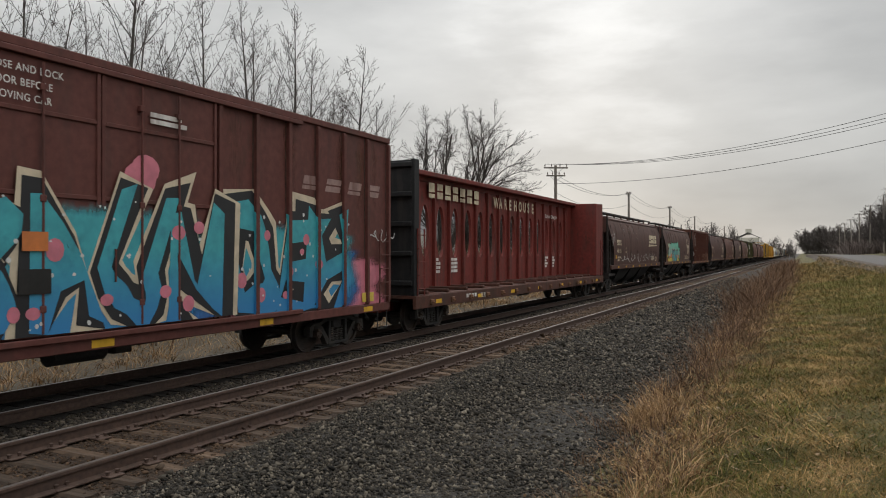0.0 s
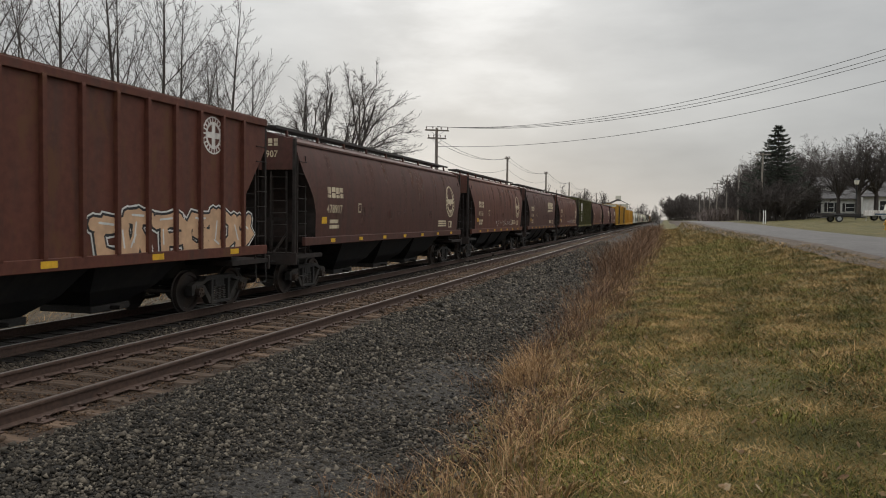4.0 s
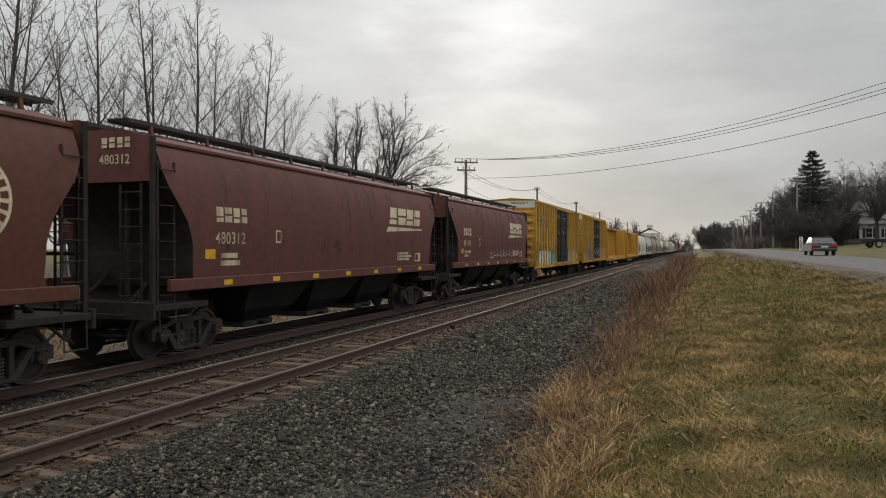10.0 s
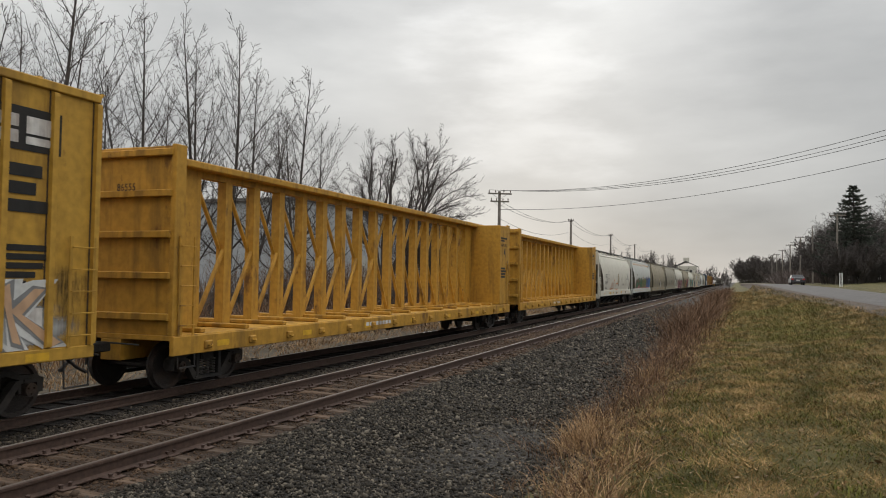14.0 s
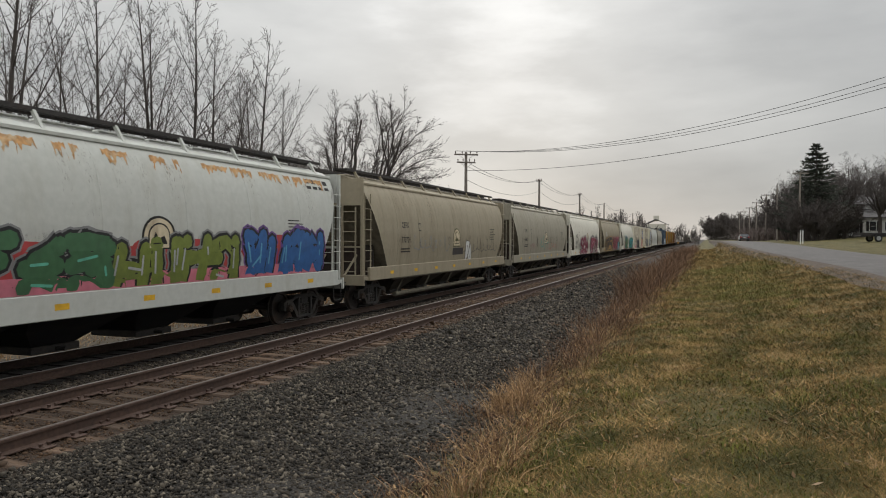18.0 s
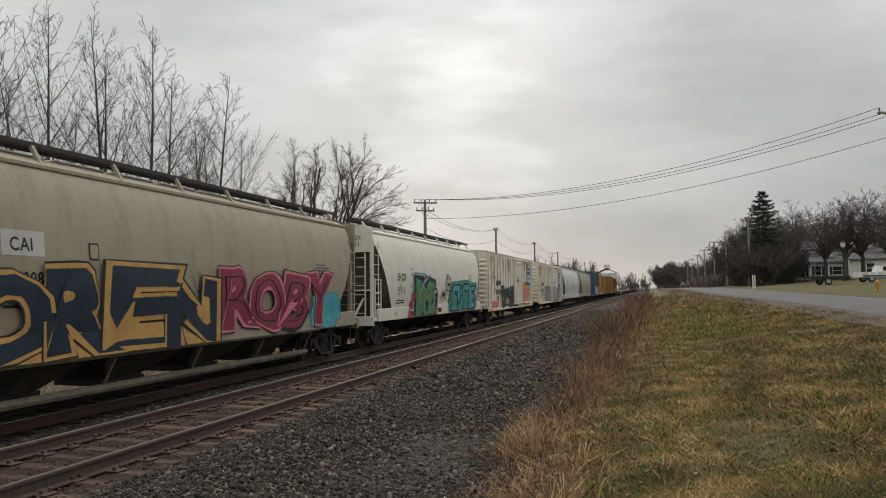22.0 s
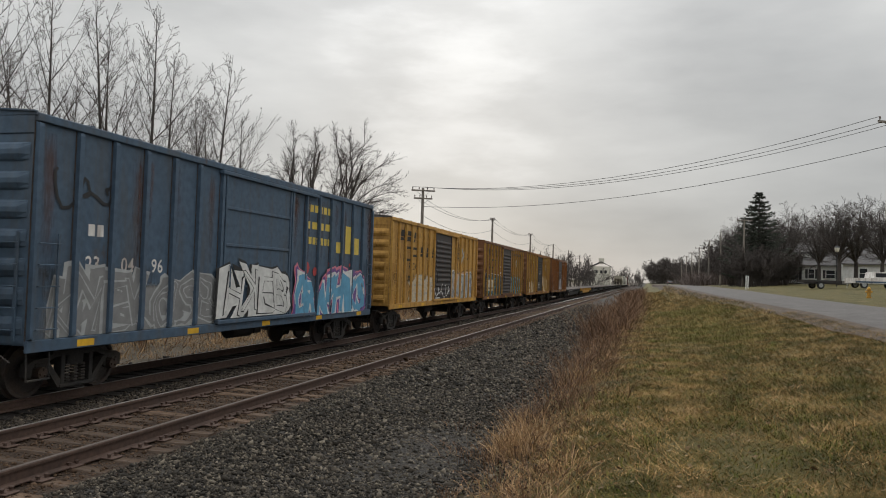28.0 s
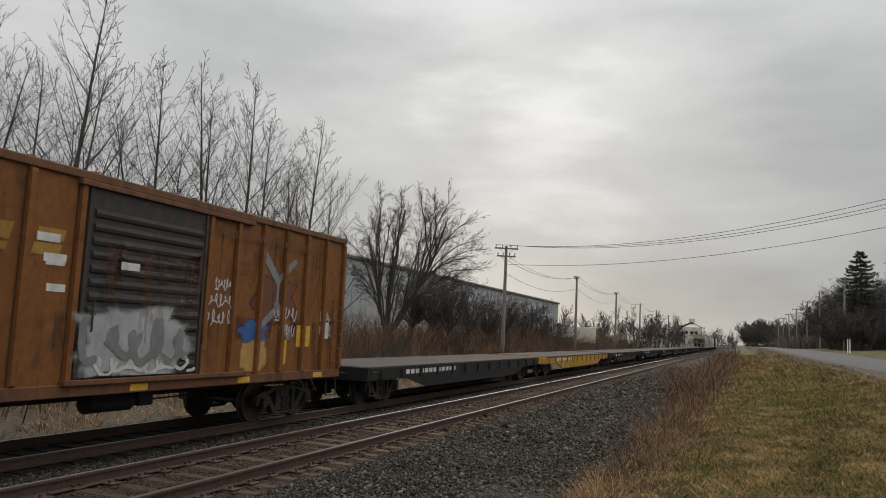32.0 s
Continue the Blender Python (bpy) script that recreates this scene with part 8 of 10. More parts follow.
            spray_cloud(car, 2.9, 3.9, 1.85, 2.3, "blue", skin, 5.2, "small blue overspray", 1.2, 0.009, 0.14)
        for a in (-half + 5.2, -half + 5.25):
            plate(car, "route_card", a, a + 0.35, 3.0 - (a + half - 5.2) * 8, 3.12 - (a + half - 5.2) * 8, P_PLAINWHITE, skin, 0.01)

    for k, i in enumerate(range(33, 43)):
        car, half, skin = flat_car(*SPAN[i], "empty black flat car with a weathered plank deck" if k != 1 else "empty yellow flat car with a weathered plank deck", P_BLACK if k != 1 else P_CB_YELLOW)
        bars(car, -half + 2.6, 0.82, 4.6, 0.2, 1, P_PLAINWHITE, skin, i, columns=12, name="stencil")
    for k, i in enumerate(range(43, 49)):
        if k % 3 == 1:
            boxcar(*SPAN[i], "grey boxcar far back in the freight train", 4.8, 0.98, P_GREY if k == 1 else P_OXIDE, [(-1.4, 1.5)], P_CHAR, "frame", 1.2)
        else:
            covered_hopper(*SPAN[i], "dusty grey covered hopper far back in the train", P_GREY if k % 2 else P_BEIGE, "round", 3)


consist_first()
consist_yellow()
consist_pale()
consist_last()


# ---- trees ----
M_BARK = material("grey_brown_bark", (0.070, 0.060, 0.054), rough=0.95, vary=0.4, grain=14, bump=0.8, stain=(0.05, 0.043, 0.038), stretch=(1, 1, 0.2))
M_TWIG = material("bare_twigs", (0.066, 0.055, 0.050), rough=0.95, vary=0.2, grain=3, bump=0.0, island=0.3)
M_BRUSH = material("brown_brush_twigs", (0.130, 0.090, 0.067), rough=0.95, vary=0.25, grain=3, bump=0.0, island=0.4)
M_WOOD = material("grey_brown_woodland_twigs", (0.120, 0.094, 0.084), rough=0.95, vary=0.25, grain=3, bump=0.0, island=0.4)
M_NEEDLE = blend_material("spruce_needles", [(0.022, 0.027, 0.020), (0.034, 0.040, 0.028), (0.050, 0.055, 0.040)], 2.0, bump=0.0, island=True)


def grow(rnd, height, spread, kind):
    """Segments (a, b, ra, rb, depth) of a bare tree."""
    out = []

    def stray(amount):
        return Vector((rnd.uniform(-1, 1), rnd.uniform(-1, 1), rnd.uniform(-0.7, 0.9))) * amount

    def branch(p, d, length, r, depth, rule):
        steps, wander, lift, forks, angle, short = rule[depth]
        q, r0 = p.copy(), r
        for i in range(steps):
            d = (d + stray(wander) + Vector((0, 0, lift))).normalized()
            e = q + d * (length / steps)
            r1 = r * (1 - 0.9 * (i + 1) / steps)
            out.append((q.copy(), e.copy(), r0, max(r1, 0.004), depth))
            if depth + 1 < len(rule) and (depth > 0 or i > 0):
                n = int(forks) + (1 if rnd.random() < forks - int(forks) else 0)
                for _ in range(n):
                    side = d.orthogonal().normalized()
                    side.rotate(Matrix.Rotation(rnd.uniform(0, 6.283), 3, d))
                    a = rnd.uniform(*angle)
                    branch(q.lerp(e, rnd.uniform(0.1, 1.0)), (d * math.cos(a) + side * math.sin(a)).normalized(), length * (1 - 0.55 * i / steps) * rnd.uniform(*short), max(r1 * 0.6, 0.004), depth + 1, rule)
            q, r0 = e, max(r1, 0.004)

    if kind == "tall":
        # straight leaders with long limbs that sweep upward and short spurs
        rule = (None, (9, 0.05, 0.05, 0.95, (0.5, 0.9), (0.26, 0.5)), (5, 0.09, 0.045, 0.95, (0.5, 1.1), (0.16, 0.32)), (2, 0.14, 0.02, 0.25, (0.4, 0.8), (0.4, 0.7)), (1, 0.1, 0.0, 0, (0, 1), (1, 1)))

        def leader(q, d, length, r, bare, count):
            steps, a = 14, rnd.uniform(0, 6.28)
            pts = [q.copy()]
            for i in range(steps):
                d = (d + stray(0.022) + Vector((0, 0, 0.02))).normalized()
                e = q + d * (length / steps)
                out.append((q.copy(), e.copy(), r * (1 - 0.95 * i / steps), r * (1 - 0.95 * (i + 1) / steps), 0))
                pts.append(e.copy())
                q = e
            for k in range(count):
                t = bare + (0.95 - bare) * (k + rnd.random() * 0.8) / count
                n = min(steps - 1, int(t * steps))
                a += 2.4 + rnd.uniform(-0.5, 0.5)
                ang = (1.02 - 0.45 * t) * rnd.uniform(0.75, 1.15)
                dd = Vector((math.cos(a) * math.sin(ang), math.sin(a) * math.sin(ang), math.cos(ang)))
                branch(pts[n].lerp(pts[n + 1], t * steps - n), dd, length * (0.50 * (1 - t) ** 0.85 + 0.05) * rnd.uniform(0.65, 1.1), r * (1 - 0.9 * t) * rnd.uniform(0.30, 0.46), 1, rule)
        leader(Vector((0, 0, 0)), Vector((rnd.uniform(-0.05, 0.05), rnd.uniform(-0.05, 0.05), 1)).normalized(), height, height * 0.0098, 0.12, 25)
        if spread > 1.5:
            b = rnd.uniform(0, 6.28)
            leader(Vector((0, 0, height * 0.08)), Vector((math.cos(b) * 0.30, math.sin(b) * 0.30, 1)).normalized(), height * 0.78, height * 0.0078, 0.2, 16)
    elif kind == "arch":
        # two stems forking near the ground; limbs arch out of them to a broad round crown
        rule = (None, None, (5, 0.07, -0.012, 1.25, (0.35, 0.7), (0.35, 0.6)), (3, 0.09, -0.02, 0.7, (0.35, 0.7), (0.4, 0.65)), (2, 0.1, -0.02, 0, (0, 1), (1, 1)))
        u = height / 13.5

        def curve(p0, p1, p2, r0, r1, steps, depth):
            pts = [p0 * (1 - t) ** 2 + p1 * (2 * t * (1 - t)) + p2 * t * t for t in (k / steps for k in range(steps + 1))]
            pts = [pts[0]] + [q + stray(0.09 * u) for q in pts[1:]]
            for k in range(steps):
                out.append((pts[k], pts[k + 1], r0 + (r1 - r0) * k / steps, r0 + (r1 - r0) * (k + 1) / steps, depth))
            return pts
        fork = Vector((0.05, 0, 1.2)) * u
        out.append((Vector((0, 0, 0)), fork, 0.40 * u, 0.34 * u, 0))
        stems = [curve(fork, Vector((0.0, 0.1, 5.0)) * u, Vector((0.9, 0.3, 10.2)) * u, 0.24 * u, 0.07 * u, 10, 0),
                 curve(fork, Vector((1.9, -0.2, 3.6)) * u, Vector((3.9, -0.3, 9.4)) * u, 0.22 * u, 0.06 * u, 10, 0),
                 curve(fork, Vector((-0.6, 0.2, 3.4)) * u, Vector((-1.5, 0.5, 8.2)) * u, 0.14 * u, 0.05 * u, 10, 0)]
        for k in range(44):
            lift = 0.98 - 1.25 * (k + 0.5) / 44
            a, flat = 2.4 * k + rnd.uniform(-0.3, 0.3), math.sqrt(1 - lift * lift)
            reach = rnd.uniform(0.66, 0.96)
            tip = Vector((1.75 + 5.4 * flat * math.cos(a) * reach, 4.4 * flat * math.sin(a) * reach, 6.2 + 6.4 * lift * reach)) * u
            stem = min(stems, key=lambda q: abs(q[6].x - tip.x) + rnd.uniform(0, 2.0) * u)
            root = stem[max(1, min(8, int((tip.z / u - 2.2 - 2.4 * flat) * 0.95)))]
            # the limb leaves its stem steeply, then bows over toward its tip
            crook = root.lerp(tip, 0.5) + Vector((0, 0, (0.10 + 0.26 * flat) * (tip - root).length))
            pts, long = curve(root, crook, tip, 0.078 * u, 0.012 * u, 9, 1), (tip - root).length
            for n in range(3, 10):
                for _ in range(1 if n < 5 else 2):
                    d = (pts[n] - pts[n - 1]).normalized()
                    side = d.orthogonal().normalized()
                    side.rotate(Matrix.Rotation(rnd.uniform(0, 6.283), 3, d))
                    b = rnd.uniform(0.3, 0.7)
                    branch(pts[n - 1].lerp(pts[n], rnd.random()), d * math.cos(b) + side * math.sin(b), min(2.2 * u, (0.5 * u + 0.30 * long) * rnd.uniform(0.5, 1.0)) * (1.2 - 0.06 * n), 0.018 * u, 2, rule)
    elif kind == "oak":
        rule = (None, (6, 0.08, 0.02, 1.7, (0.45, 0.9), (0.42, 0.7)), (5, 0.11, 0.015, 1.6, (0.45, 0.95), (0.34, 0.58)), (3, 0.12, 0.01, 0.9, (0.4, 0.9), (0.4, 0.7)), (2, 0.1, 0.0, 0, (0, 1), (1, 1)))
        fork = Vector((0, 0, height * 0.24))
        out.append((Vector((0, 0, 0)), fork, height * 0.026, height * 0.020, 0))
        for k in range(10):
            a, t = 2.4 * k + rnd.uniform(-0.3, 0.3), (0.08 + 0.1 * k) * rnd.uniform(0.8, 1.2)
            branch(fork * rnd.uniform(0.9, 1.25), Vector((math.cos(a) * t, math.sin(a) * t, 1)).normalized(), height * (0.60 - 0.018 * k), height * 0.012, 1, rule)
    else:
        rule = ((5, 0.1, 0.02, 1.6, (0.35, 0.8), (0.4, 0.65)), (4, 0.13, 0.02, 1.3, (0.4, 0.9), (0.4, 0.65)), (3, 0.13, 0.0, 0.8, (0.4, 0.9), (0.5, 0.7)), (2, 0.1, 0, 0, (0, 1), (1, 1)))
        for k in range(20 if kind == "wood" else 11):
            a = rnd.uniform(0, 6.28)
            t = rnd.uniform(0.1, 0.8)
            b = Vector((math.cos(a), math.sin(a), 0)) * rnd.uniform(0, 1.2) * spread
            branch(b, Vector((math.cos(a) * t, math.sin(a) * t, 1)).normalized(), height * rnd.uniform(0.5, 1.0), height * 0.011, 0, rule)
    return out


def segment_mesh(name, segs, sides, mat, widen=1.0):
    a = np.array([s[0] for s in segs])
    b = np.array([s[1] for s in segs])
    ra = np.array([s[2] for s in segs]) * widen
    rb = np.array([s[3] for s in segs]) * widen
    d = b - a
    d /= np.linalg.norm(d, axis=1, keepdims=True)
    ref = np.where(np.abs(d[:, 2:3]) > 0.9, np.array([[1.0, 0, 0]]), np.array([[0, 0, 1.0]]))
    u = np.cross(d, ref)
    u /= np.linalg.norm(u, axis=1, keepdims=True)
    w = np.cross(d, u)
    ang = np.arange(sides) * 2 * math.pi / sides
    ring = u[:, None] * np.cos(ang)[None, :, None] + w[:, None] * np.sin(ang)[None, :, None]
    v = np.concatenate([a[:, None] + ring * ra[:, None, None], b[:, None] + ring * rb[:, None, None]], 1)
    n = len(segs)
    k = np.arange(sides)
    quad = np.stack([k, (k + 1) % sides, sides + (k + 1) % sides, sides + k], -1)
    f = (np.arange(n)[:, None, None] * 2 * sides + quad[None]).reshape(-1, 4)
    return np_mesh(name, v.reshape(-1, 3), f, mat)


TREES = {}


def tree_meshes(key, height, spread, kind, seed, twig=M_TWIG, thin=0.012):
    """Trunk and twig meshes, grown once and shared."""
    if key not in TREES:
        segs = grow(random.Random(seed), height, spread, kind)
        segs = [(p, q, max(a, thin), max(b, thin * 0.8), d) for p, q, a, b, d in segs]
        top = max(q.z for _, q, _, _, _ in segs)
        k = height / top
        segs = [(p * k, q * k, a, b, d) for p, q, a, b, d in segs]
        thick = [s for s in segs if s[4] <= 1]
        fine = [s for s in segs if s[4] > 1]
        TREES[key] = (segment_mesh("trunk", thick, 7, M_BARK if twig is M_TWIG else twig), segment_mesh("crown", fine, 3, twig))
    return TREES[key]


def plant(name, key, x, y, scale, turn, label, category, group, z=None):
    trunk, crown = TREES[key]
    t = thing(name, label, category, Matrix.LocRotScale((x, y, (ground_z(x, y) if z is None else z) - 0.06), Euler((0, 0, radians(turn))), (scale, scale, scale)), group)
    part("trunk", trunk, M_BARK, t)
    part("crown", crown, M_TWIG, t)
    return t


def polar(az, dist):
    return dist * math.sin(radians(az)), dist * math.cos(radians(az))


def build_trees():
    for s in range(4):
        tree_meshes("tall%d" % s, 15.0, 1.0 + s % 2, "tall", 20 + s, thin=0.0080)
    for s in range(3):
        tree_meshes("oak%d" % s, 15.0, 1.0, "oak", 40 + s, thin=0.015)
        tree_meshes("bush%d" % s, 4.0, 1.0, "bush", 60 + s, M_BRUSH, 0.012)
        tree_meshes("wood%d" % s, 4.0, 0.8, "wood", 70 + s, M_WOOD, 0.022)
    tree_meshes("arch", 13.5, 1.0, "arch", 30, thin=0.0085)
    tree_meshes("thicket", 7.0, 1.0, "oak", 47, M_BRUSH, 0.010)
    # the row of tall trees behind the train: bearing, distance, height over the eye in degrees
    for i, (az, dist, up) in enumerate(((-60.0, 38, 21.5), (-54.6, 37, 20.5), (-51.5, 46, 17.5), (-48.4, 35, 23.4), (-44.9, 52, 14.8), (-42.8, 42, 19.0), (-40.9, 55, 13.0), (-39.3, 42, 19.0), (-37.0, 43, 18.8), (-35.3, 47, 15.4),
                                        (-33.6, 56, 12.8), (-32.1, 45, 15.9), (-29.9, 52, 11.8))):
        x, y = polar(az, dist)
        h = 1.99 + dist * math.tan(radians(up)) - ground_z(x, y)
        plant("bare_tree", "tall%d" % (i * 3 % 4), x, y, h / 15.0, 47 * i, "tall leafless tree with rising side branches behind the tracks", "tree", "bare trees behind the tracks")
    for i, (az, dist, up) in enumerate(((-25.6, 60, 11.4),)):
        x, y = polar(az, dist)
        h = 1.99 + dist * math.tan(radians(up)) - ground_z(x, y)
        plant("spreading_tree", "arch", x, y, h / 13.5, 25.4, "leafless many-stemmed tree with dense arching branches", "tree", "")
    rnd = random.Random(77)
    # brush along the far side of the line
    for i in range(46):
        y = 30 + i * 3.4 + rnd.uniform(-1.5, 1.5)
        x = rnd.uniform(-27, -19.5)
        plant("bare_shrub", "bush%d" % (i % 3), x, y, rnd.uniform(0.45, 0.75), rnd.uniform(0, 360), "leafless brown shrub in the trackside brush", "shrub", "trackside shrubs")
    for i, (az, dist, s) in enumerate(((-20.5, 76, 1.4), (-15.6, 95, 1.5), (-14.4, 100, 1.8), (-13.7, 104, 1.6), (-10.2, 150, 1.9), (-9.3, 165, 2.0), (-7.3, 170, 2.4), (-6.6, 180, 2.6), (-6.0, 190, 2.5),
                                       (-5.4, 205, 2.5), (-4.8, 225, 2.4), (-4.2, 250, 2.4), (-3.6, 280, 2.2), (-2.2, 380, 2.6), (-1.6, 400, 2.8), (-1.0, 420, 2.4), (-0.5, 440, 2.2), (-12.0, 130, 1.5), (-17.6, 92, 1.3))):
        x, y = polar(az, dist)
        plant("bare_thicket_tree", "bush%d" % (i % 3), x, y, s, 61 * i, "leafless brown thicket tree beside the railway", "tree", "thicket trees")
    for i, (az, dist, h) in enumerate(((-23.6, 70, 6.4), (-22.0, 72, 7.2), (-20.9, 68, 6.6), (-19.4, 80, 6.3), (-17.9, 84, 5.6), (-16.6, 90, 6.2), (-15.2, 97, 5.6))):
        x, y = polar(az, dist)
        plant("bare_thicket_tree", "thicket", x, y, h / 5.6, 83 * i, "low round leafless tree in brown trackside brush", "tree", "thicket trees")
    # right of the road: yard trees and woods
    for i, (az, dist, up) in enumerate(((8.5, 142, 5.2), (9.2, 138, 5.3), (9.3, 158, 5.9), (6.2, 140, 4.6), (10.2, 166, 5.3), (11.2, 128, 5.8), (12.4, 122, 6.4), (13.4, 125, 6.5), (14.9, 120, 6.2), (16.3, 118, 6.4), (15.6, 165, 5.8), (13.9, 170, 5.6), (11.7, 175, 5.2), (17.5, 140, 6.2), (6.5, 170, 4.9), (7.4, 172, 5.4), (5.6, 186, 3.9), (5.3, 182, 3.6), (5.75, 176, 4.2), (6.15, 172, 4.6), (6.6, 168, 5.0), (3.62, 300, 2.65), (4.4, 262, 2.3))):
        x, y = polar(az, dist)
        h = 1.99 + dist * math.tan(radians(up)) - ground_z(x, y)
        plant("bare_yard_tree", "oak%d" % (i % 3), x, y, h / 15.0, 53 * i, "leafless spreading tree among the roadside houses", "tree", "yard trees")
    for i, (az, dist, up) in enumerate(((0.45, 560, 1.3), (0.75, 540, 1.75), (1.1, 520, 1.95), (1.45, 510, 2.05), (1.8, 505, 2.0), (2.15, 470, 1.8), (2.45, 440, 1.65), (2.8, 400, 1.6), (3.15, 345, 1.7), (3.5, 315, 1.75), (3.9, 285, 1.9), (4.3, 262, 2.0), (4.7, 240, 2.3), (5.05, 225, 2.6),
                                        (5.4, 208, 3.0), (5.8, 196, 3.3), (6.2, 184, 3.5), (6.7, 172, 3.5), (7.2, 160, 3.4), (7.8, 156, 3.3), (8.4, 158, 2.8), (9.0, 172, 2.6), (0.95, 580, 1.7), (1.65, 560, 1.9), (7.9, 140, 3.2), (8.6, 141, 3.1), (9.1, 143, 2.7), (6.9, 139, 2.6), (6.55, 124, 2.9), (7.3, 122, 3.1), (8.1, 125, 3.2), (8.8, 128, 2.9), (6.0, 132, 2.9))):
        x, y = polar(az, dist)
        h = 1.99 + dist * math.tan(radians(up)) - ground_z(x, y)
        plant("bare_woodland_tree", "wood%d" % (i % 3), x, y, h / 4.0, 97 * i, "dense leafless woodland tree far down the road", "tree", "woodland trees")


def build_spruce(x, y, height):
    rng, rnd = np.random.default_rng(9), random.Random(9)
    tree = thing("spruce_tree", "tall dark green spruce with ragged drooping boughs", "tree", pose(x, y, ground_z(x, y) - 0.05))
    part("trunk", Form().tube([(0, 0, 0), (0.1, 0, height * 0.5), (0, 0.05, height)], [0.32, 0.2, 0.03], 8), M_BARK, tree)
    segs, vs = [], []
    tiers = 22
    for k in range(tiers):
        t = 0.12 + 0.86 * k / (tiers - 1)
        for m in range(9):
            a = 6.283 * m / 9 + k * 0.7 + rnd.uniform(-0.25, 0.25)
            reach = (height * 0.46 * (1 - t) ** 0.82 + 0.25) * rnd.uniform(0.6, 1.15)
            z = height * (t + rnd.uniform(-0.012, 0.012))
            out_ = Vector((math.cos(a), math.sin(a), 0))
            pts = [Vector((0, 0, z)) + out_ * reach * q + Vector((0, 0, reach * (-0.28 * q + 0.30 * q ** 3))) for q in (0.0, 0.35, 0.7, 1.0)]
            segs += [(p, q, 0.045 * (1 - 0.3 * i), 0.03 * (1 - 0.3 * i), 0) for i, (p, q) in enumerate(zip(pts, pts[1:]))]
            for q in rng.uniform(0.15, 1.0, int(14 + 52 * reach / 4)):
                f = float(q) * 3
                i = min(2, int(f))
                c = pts[i].lerp(pts[i + 1], f - i)
                c += Vector((-out_.y, out_.x, 0)) * float(rng.normal(0, 0.16 * reach * (0.4 + 0.6 * (1 - q))))
                c.z += float(rng.normal(-0.05, 0.06))
                for _ in range(2):
                    d = out_ + Vector(rng.normal(0, 0.55, 3)) * Vector((1, 1, 0.4)).length / 1.5
                    d.normalize()
                    s = d.orthogonal().normalized() * 0.07
                    vs.append((c - s, c + s, c + d * float(rng.uniform(0.2, 0.45))))
    part("bough", segment_mesh("bough", segs, 4, M_BARK), M_BARK, tree)
    v = np.array(vs).reshape(-1, 3)
    part("needles", np_mesh("needles", v, np.arange(len(v)).reshape(-1, 3), M_NEEDLE), M_NEEDLE, tree)


build_trees()
build_spruce(*polar(7.4, 130), 14.9)
build_spruce(*polar(4.75, 232), 8.5)


# ---- weeds, turf and leaf litter ----
M_BLADE = blend_material("grass_blades", [(0.038, 0.042, 0.008), (0.079, 0.069, 0.014), (0.136, 0.094, 0.025), (0.212, 0.130, 0.044), (0.45, 0.29, 0.135)], 0.9, bump=0.0, island=True, patches=0.42)
M_STRAW = blend_material("dry_straw", [(0.155, 0.086, 0.040), (0.275, 0.165, 0.078), (0.46, 0.31, 0.165), (0.21, 0.112, 0.056)], 1.5, bump=0.0, island=True)
M_BRAMBLE = blend_material("red_brown_weed_stalks", [(0.068, 0.038, 0.024), (0.130, 0.074, 0.044), (0.225, 0.140, 0.082)], 1.5, bump=0.0, island=True)
M_LEAF = blend_material("fallen_leaves", [(0.10, 0.055, 0.03), (0.18, 0.115, 0.065), (0.30, 0.23, 0.15)], 2.0, bump=0.0, island=True)


def ground_array(x, y):
    return np.array([ground_z(float(a), float(b)) for a, b in zip(x, y)])


def build_turf():
    rng = np.random.default_rng(12)
    vs = []
    for x0, x1, y0, y1, per, tall, wide in ((-1.6, 6.0, -8.0, 3.2, 420, 0.06, 0.014), (-1.6, 3.5, 3.2, 8.0, 3400, 0.040, 0.008), (-1.6, 5.0, 8.0, 16.0, 1200, 0.050, 0.014), (-1.6, 6.2, 16.0, 34.0, 620, 0.055, 0.017), (-1.5, 5.2, 34.0, 75.0, 150, 0.09, 0.030), (-1.5, 4.2, 75.0, 150.0, 40, 0.12, 0.06)):
        n = int((x1 - x0) * (y1 - y0) * per)
        x, y = rng.uniform(x0, x1, n), rng.uniform(y0, y1, n)
        edge = np.interp(y, [p[0] for p in ROAD_X], [p[1] for p in ROAD_X]) - ROAD_HALF - 0.3
        keep = (x < edge) & (rng.uniform(0, 1, n) < np.clip((x + 1.7) / 0.8, 0.15, 1))
        x, y = x[keep], y[keep]
        n = len(x)
        z = ground_array(x, y) + 0.0
        a = rng.uniform(0, 6.283, n)
        lump = 0.6 + 0.8 * np.array([noise.noise((float(p) * 1.3, float(q) * 1.3, 3.0)) * 0.5 + 0.5 for p, q in zip(x, y)])
        h = tall * rng.lognormal(0, 0.4, n) * lump
        lean = rng.normal(0, 1.0, (n, 2)) * h[:, None] * 1.7
        dx, dy = np.cos(a) * wide / 2, np.sin(a) * wide / 2
        v = np.stack([np.stack([x - dx, y - dy, z - 0.01], -1), np.stack([x + dx, y + dy, z - 0.01], -1), np.stack([x + lean[:, 0], y + lean[:, 1], z + h], -1)], 1)
        vs.append(v.reshape(-1, 3))
    v = np.concatenate(vs)
    tagged(new("turf_grass", np_mesh("turf_grass", v, np.arange(len(v)).reshape(-1, 3), M_BLADE)), label="short matted winter grass, dull green and straw", category="grass", kind="stuff")


M_GREENBLADE = blend_material("green_grass_blades", [(0.062, 0.070, 0.012), (0.105, 0.105, 0.018), (0.155, 0.132, 0.030)], 1.2, bump=0.0, island=True)


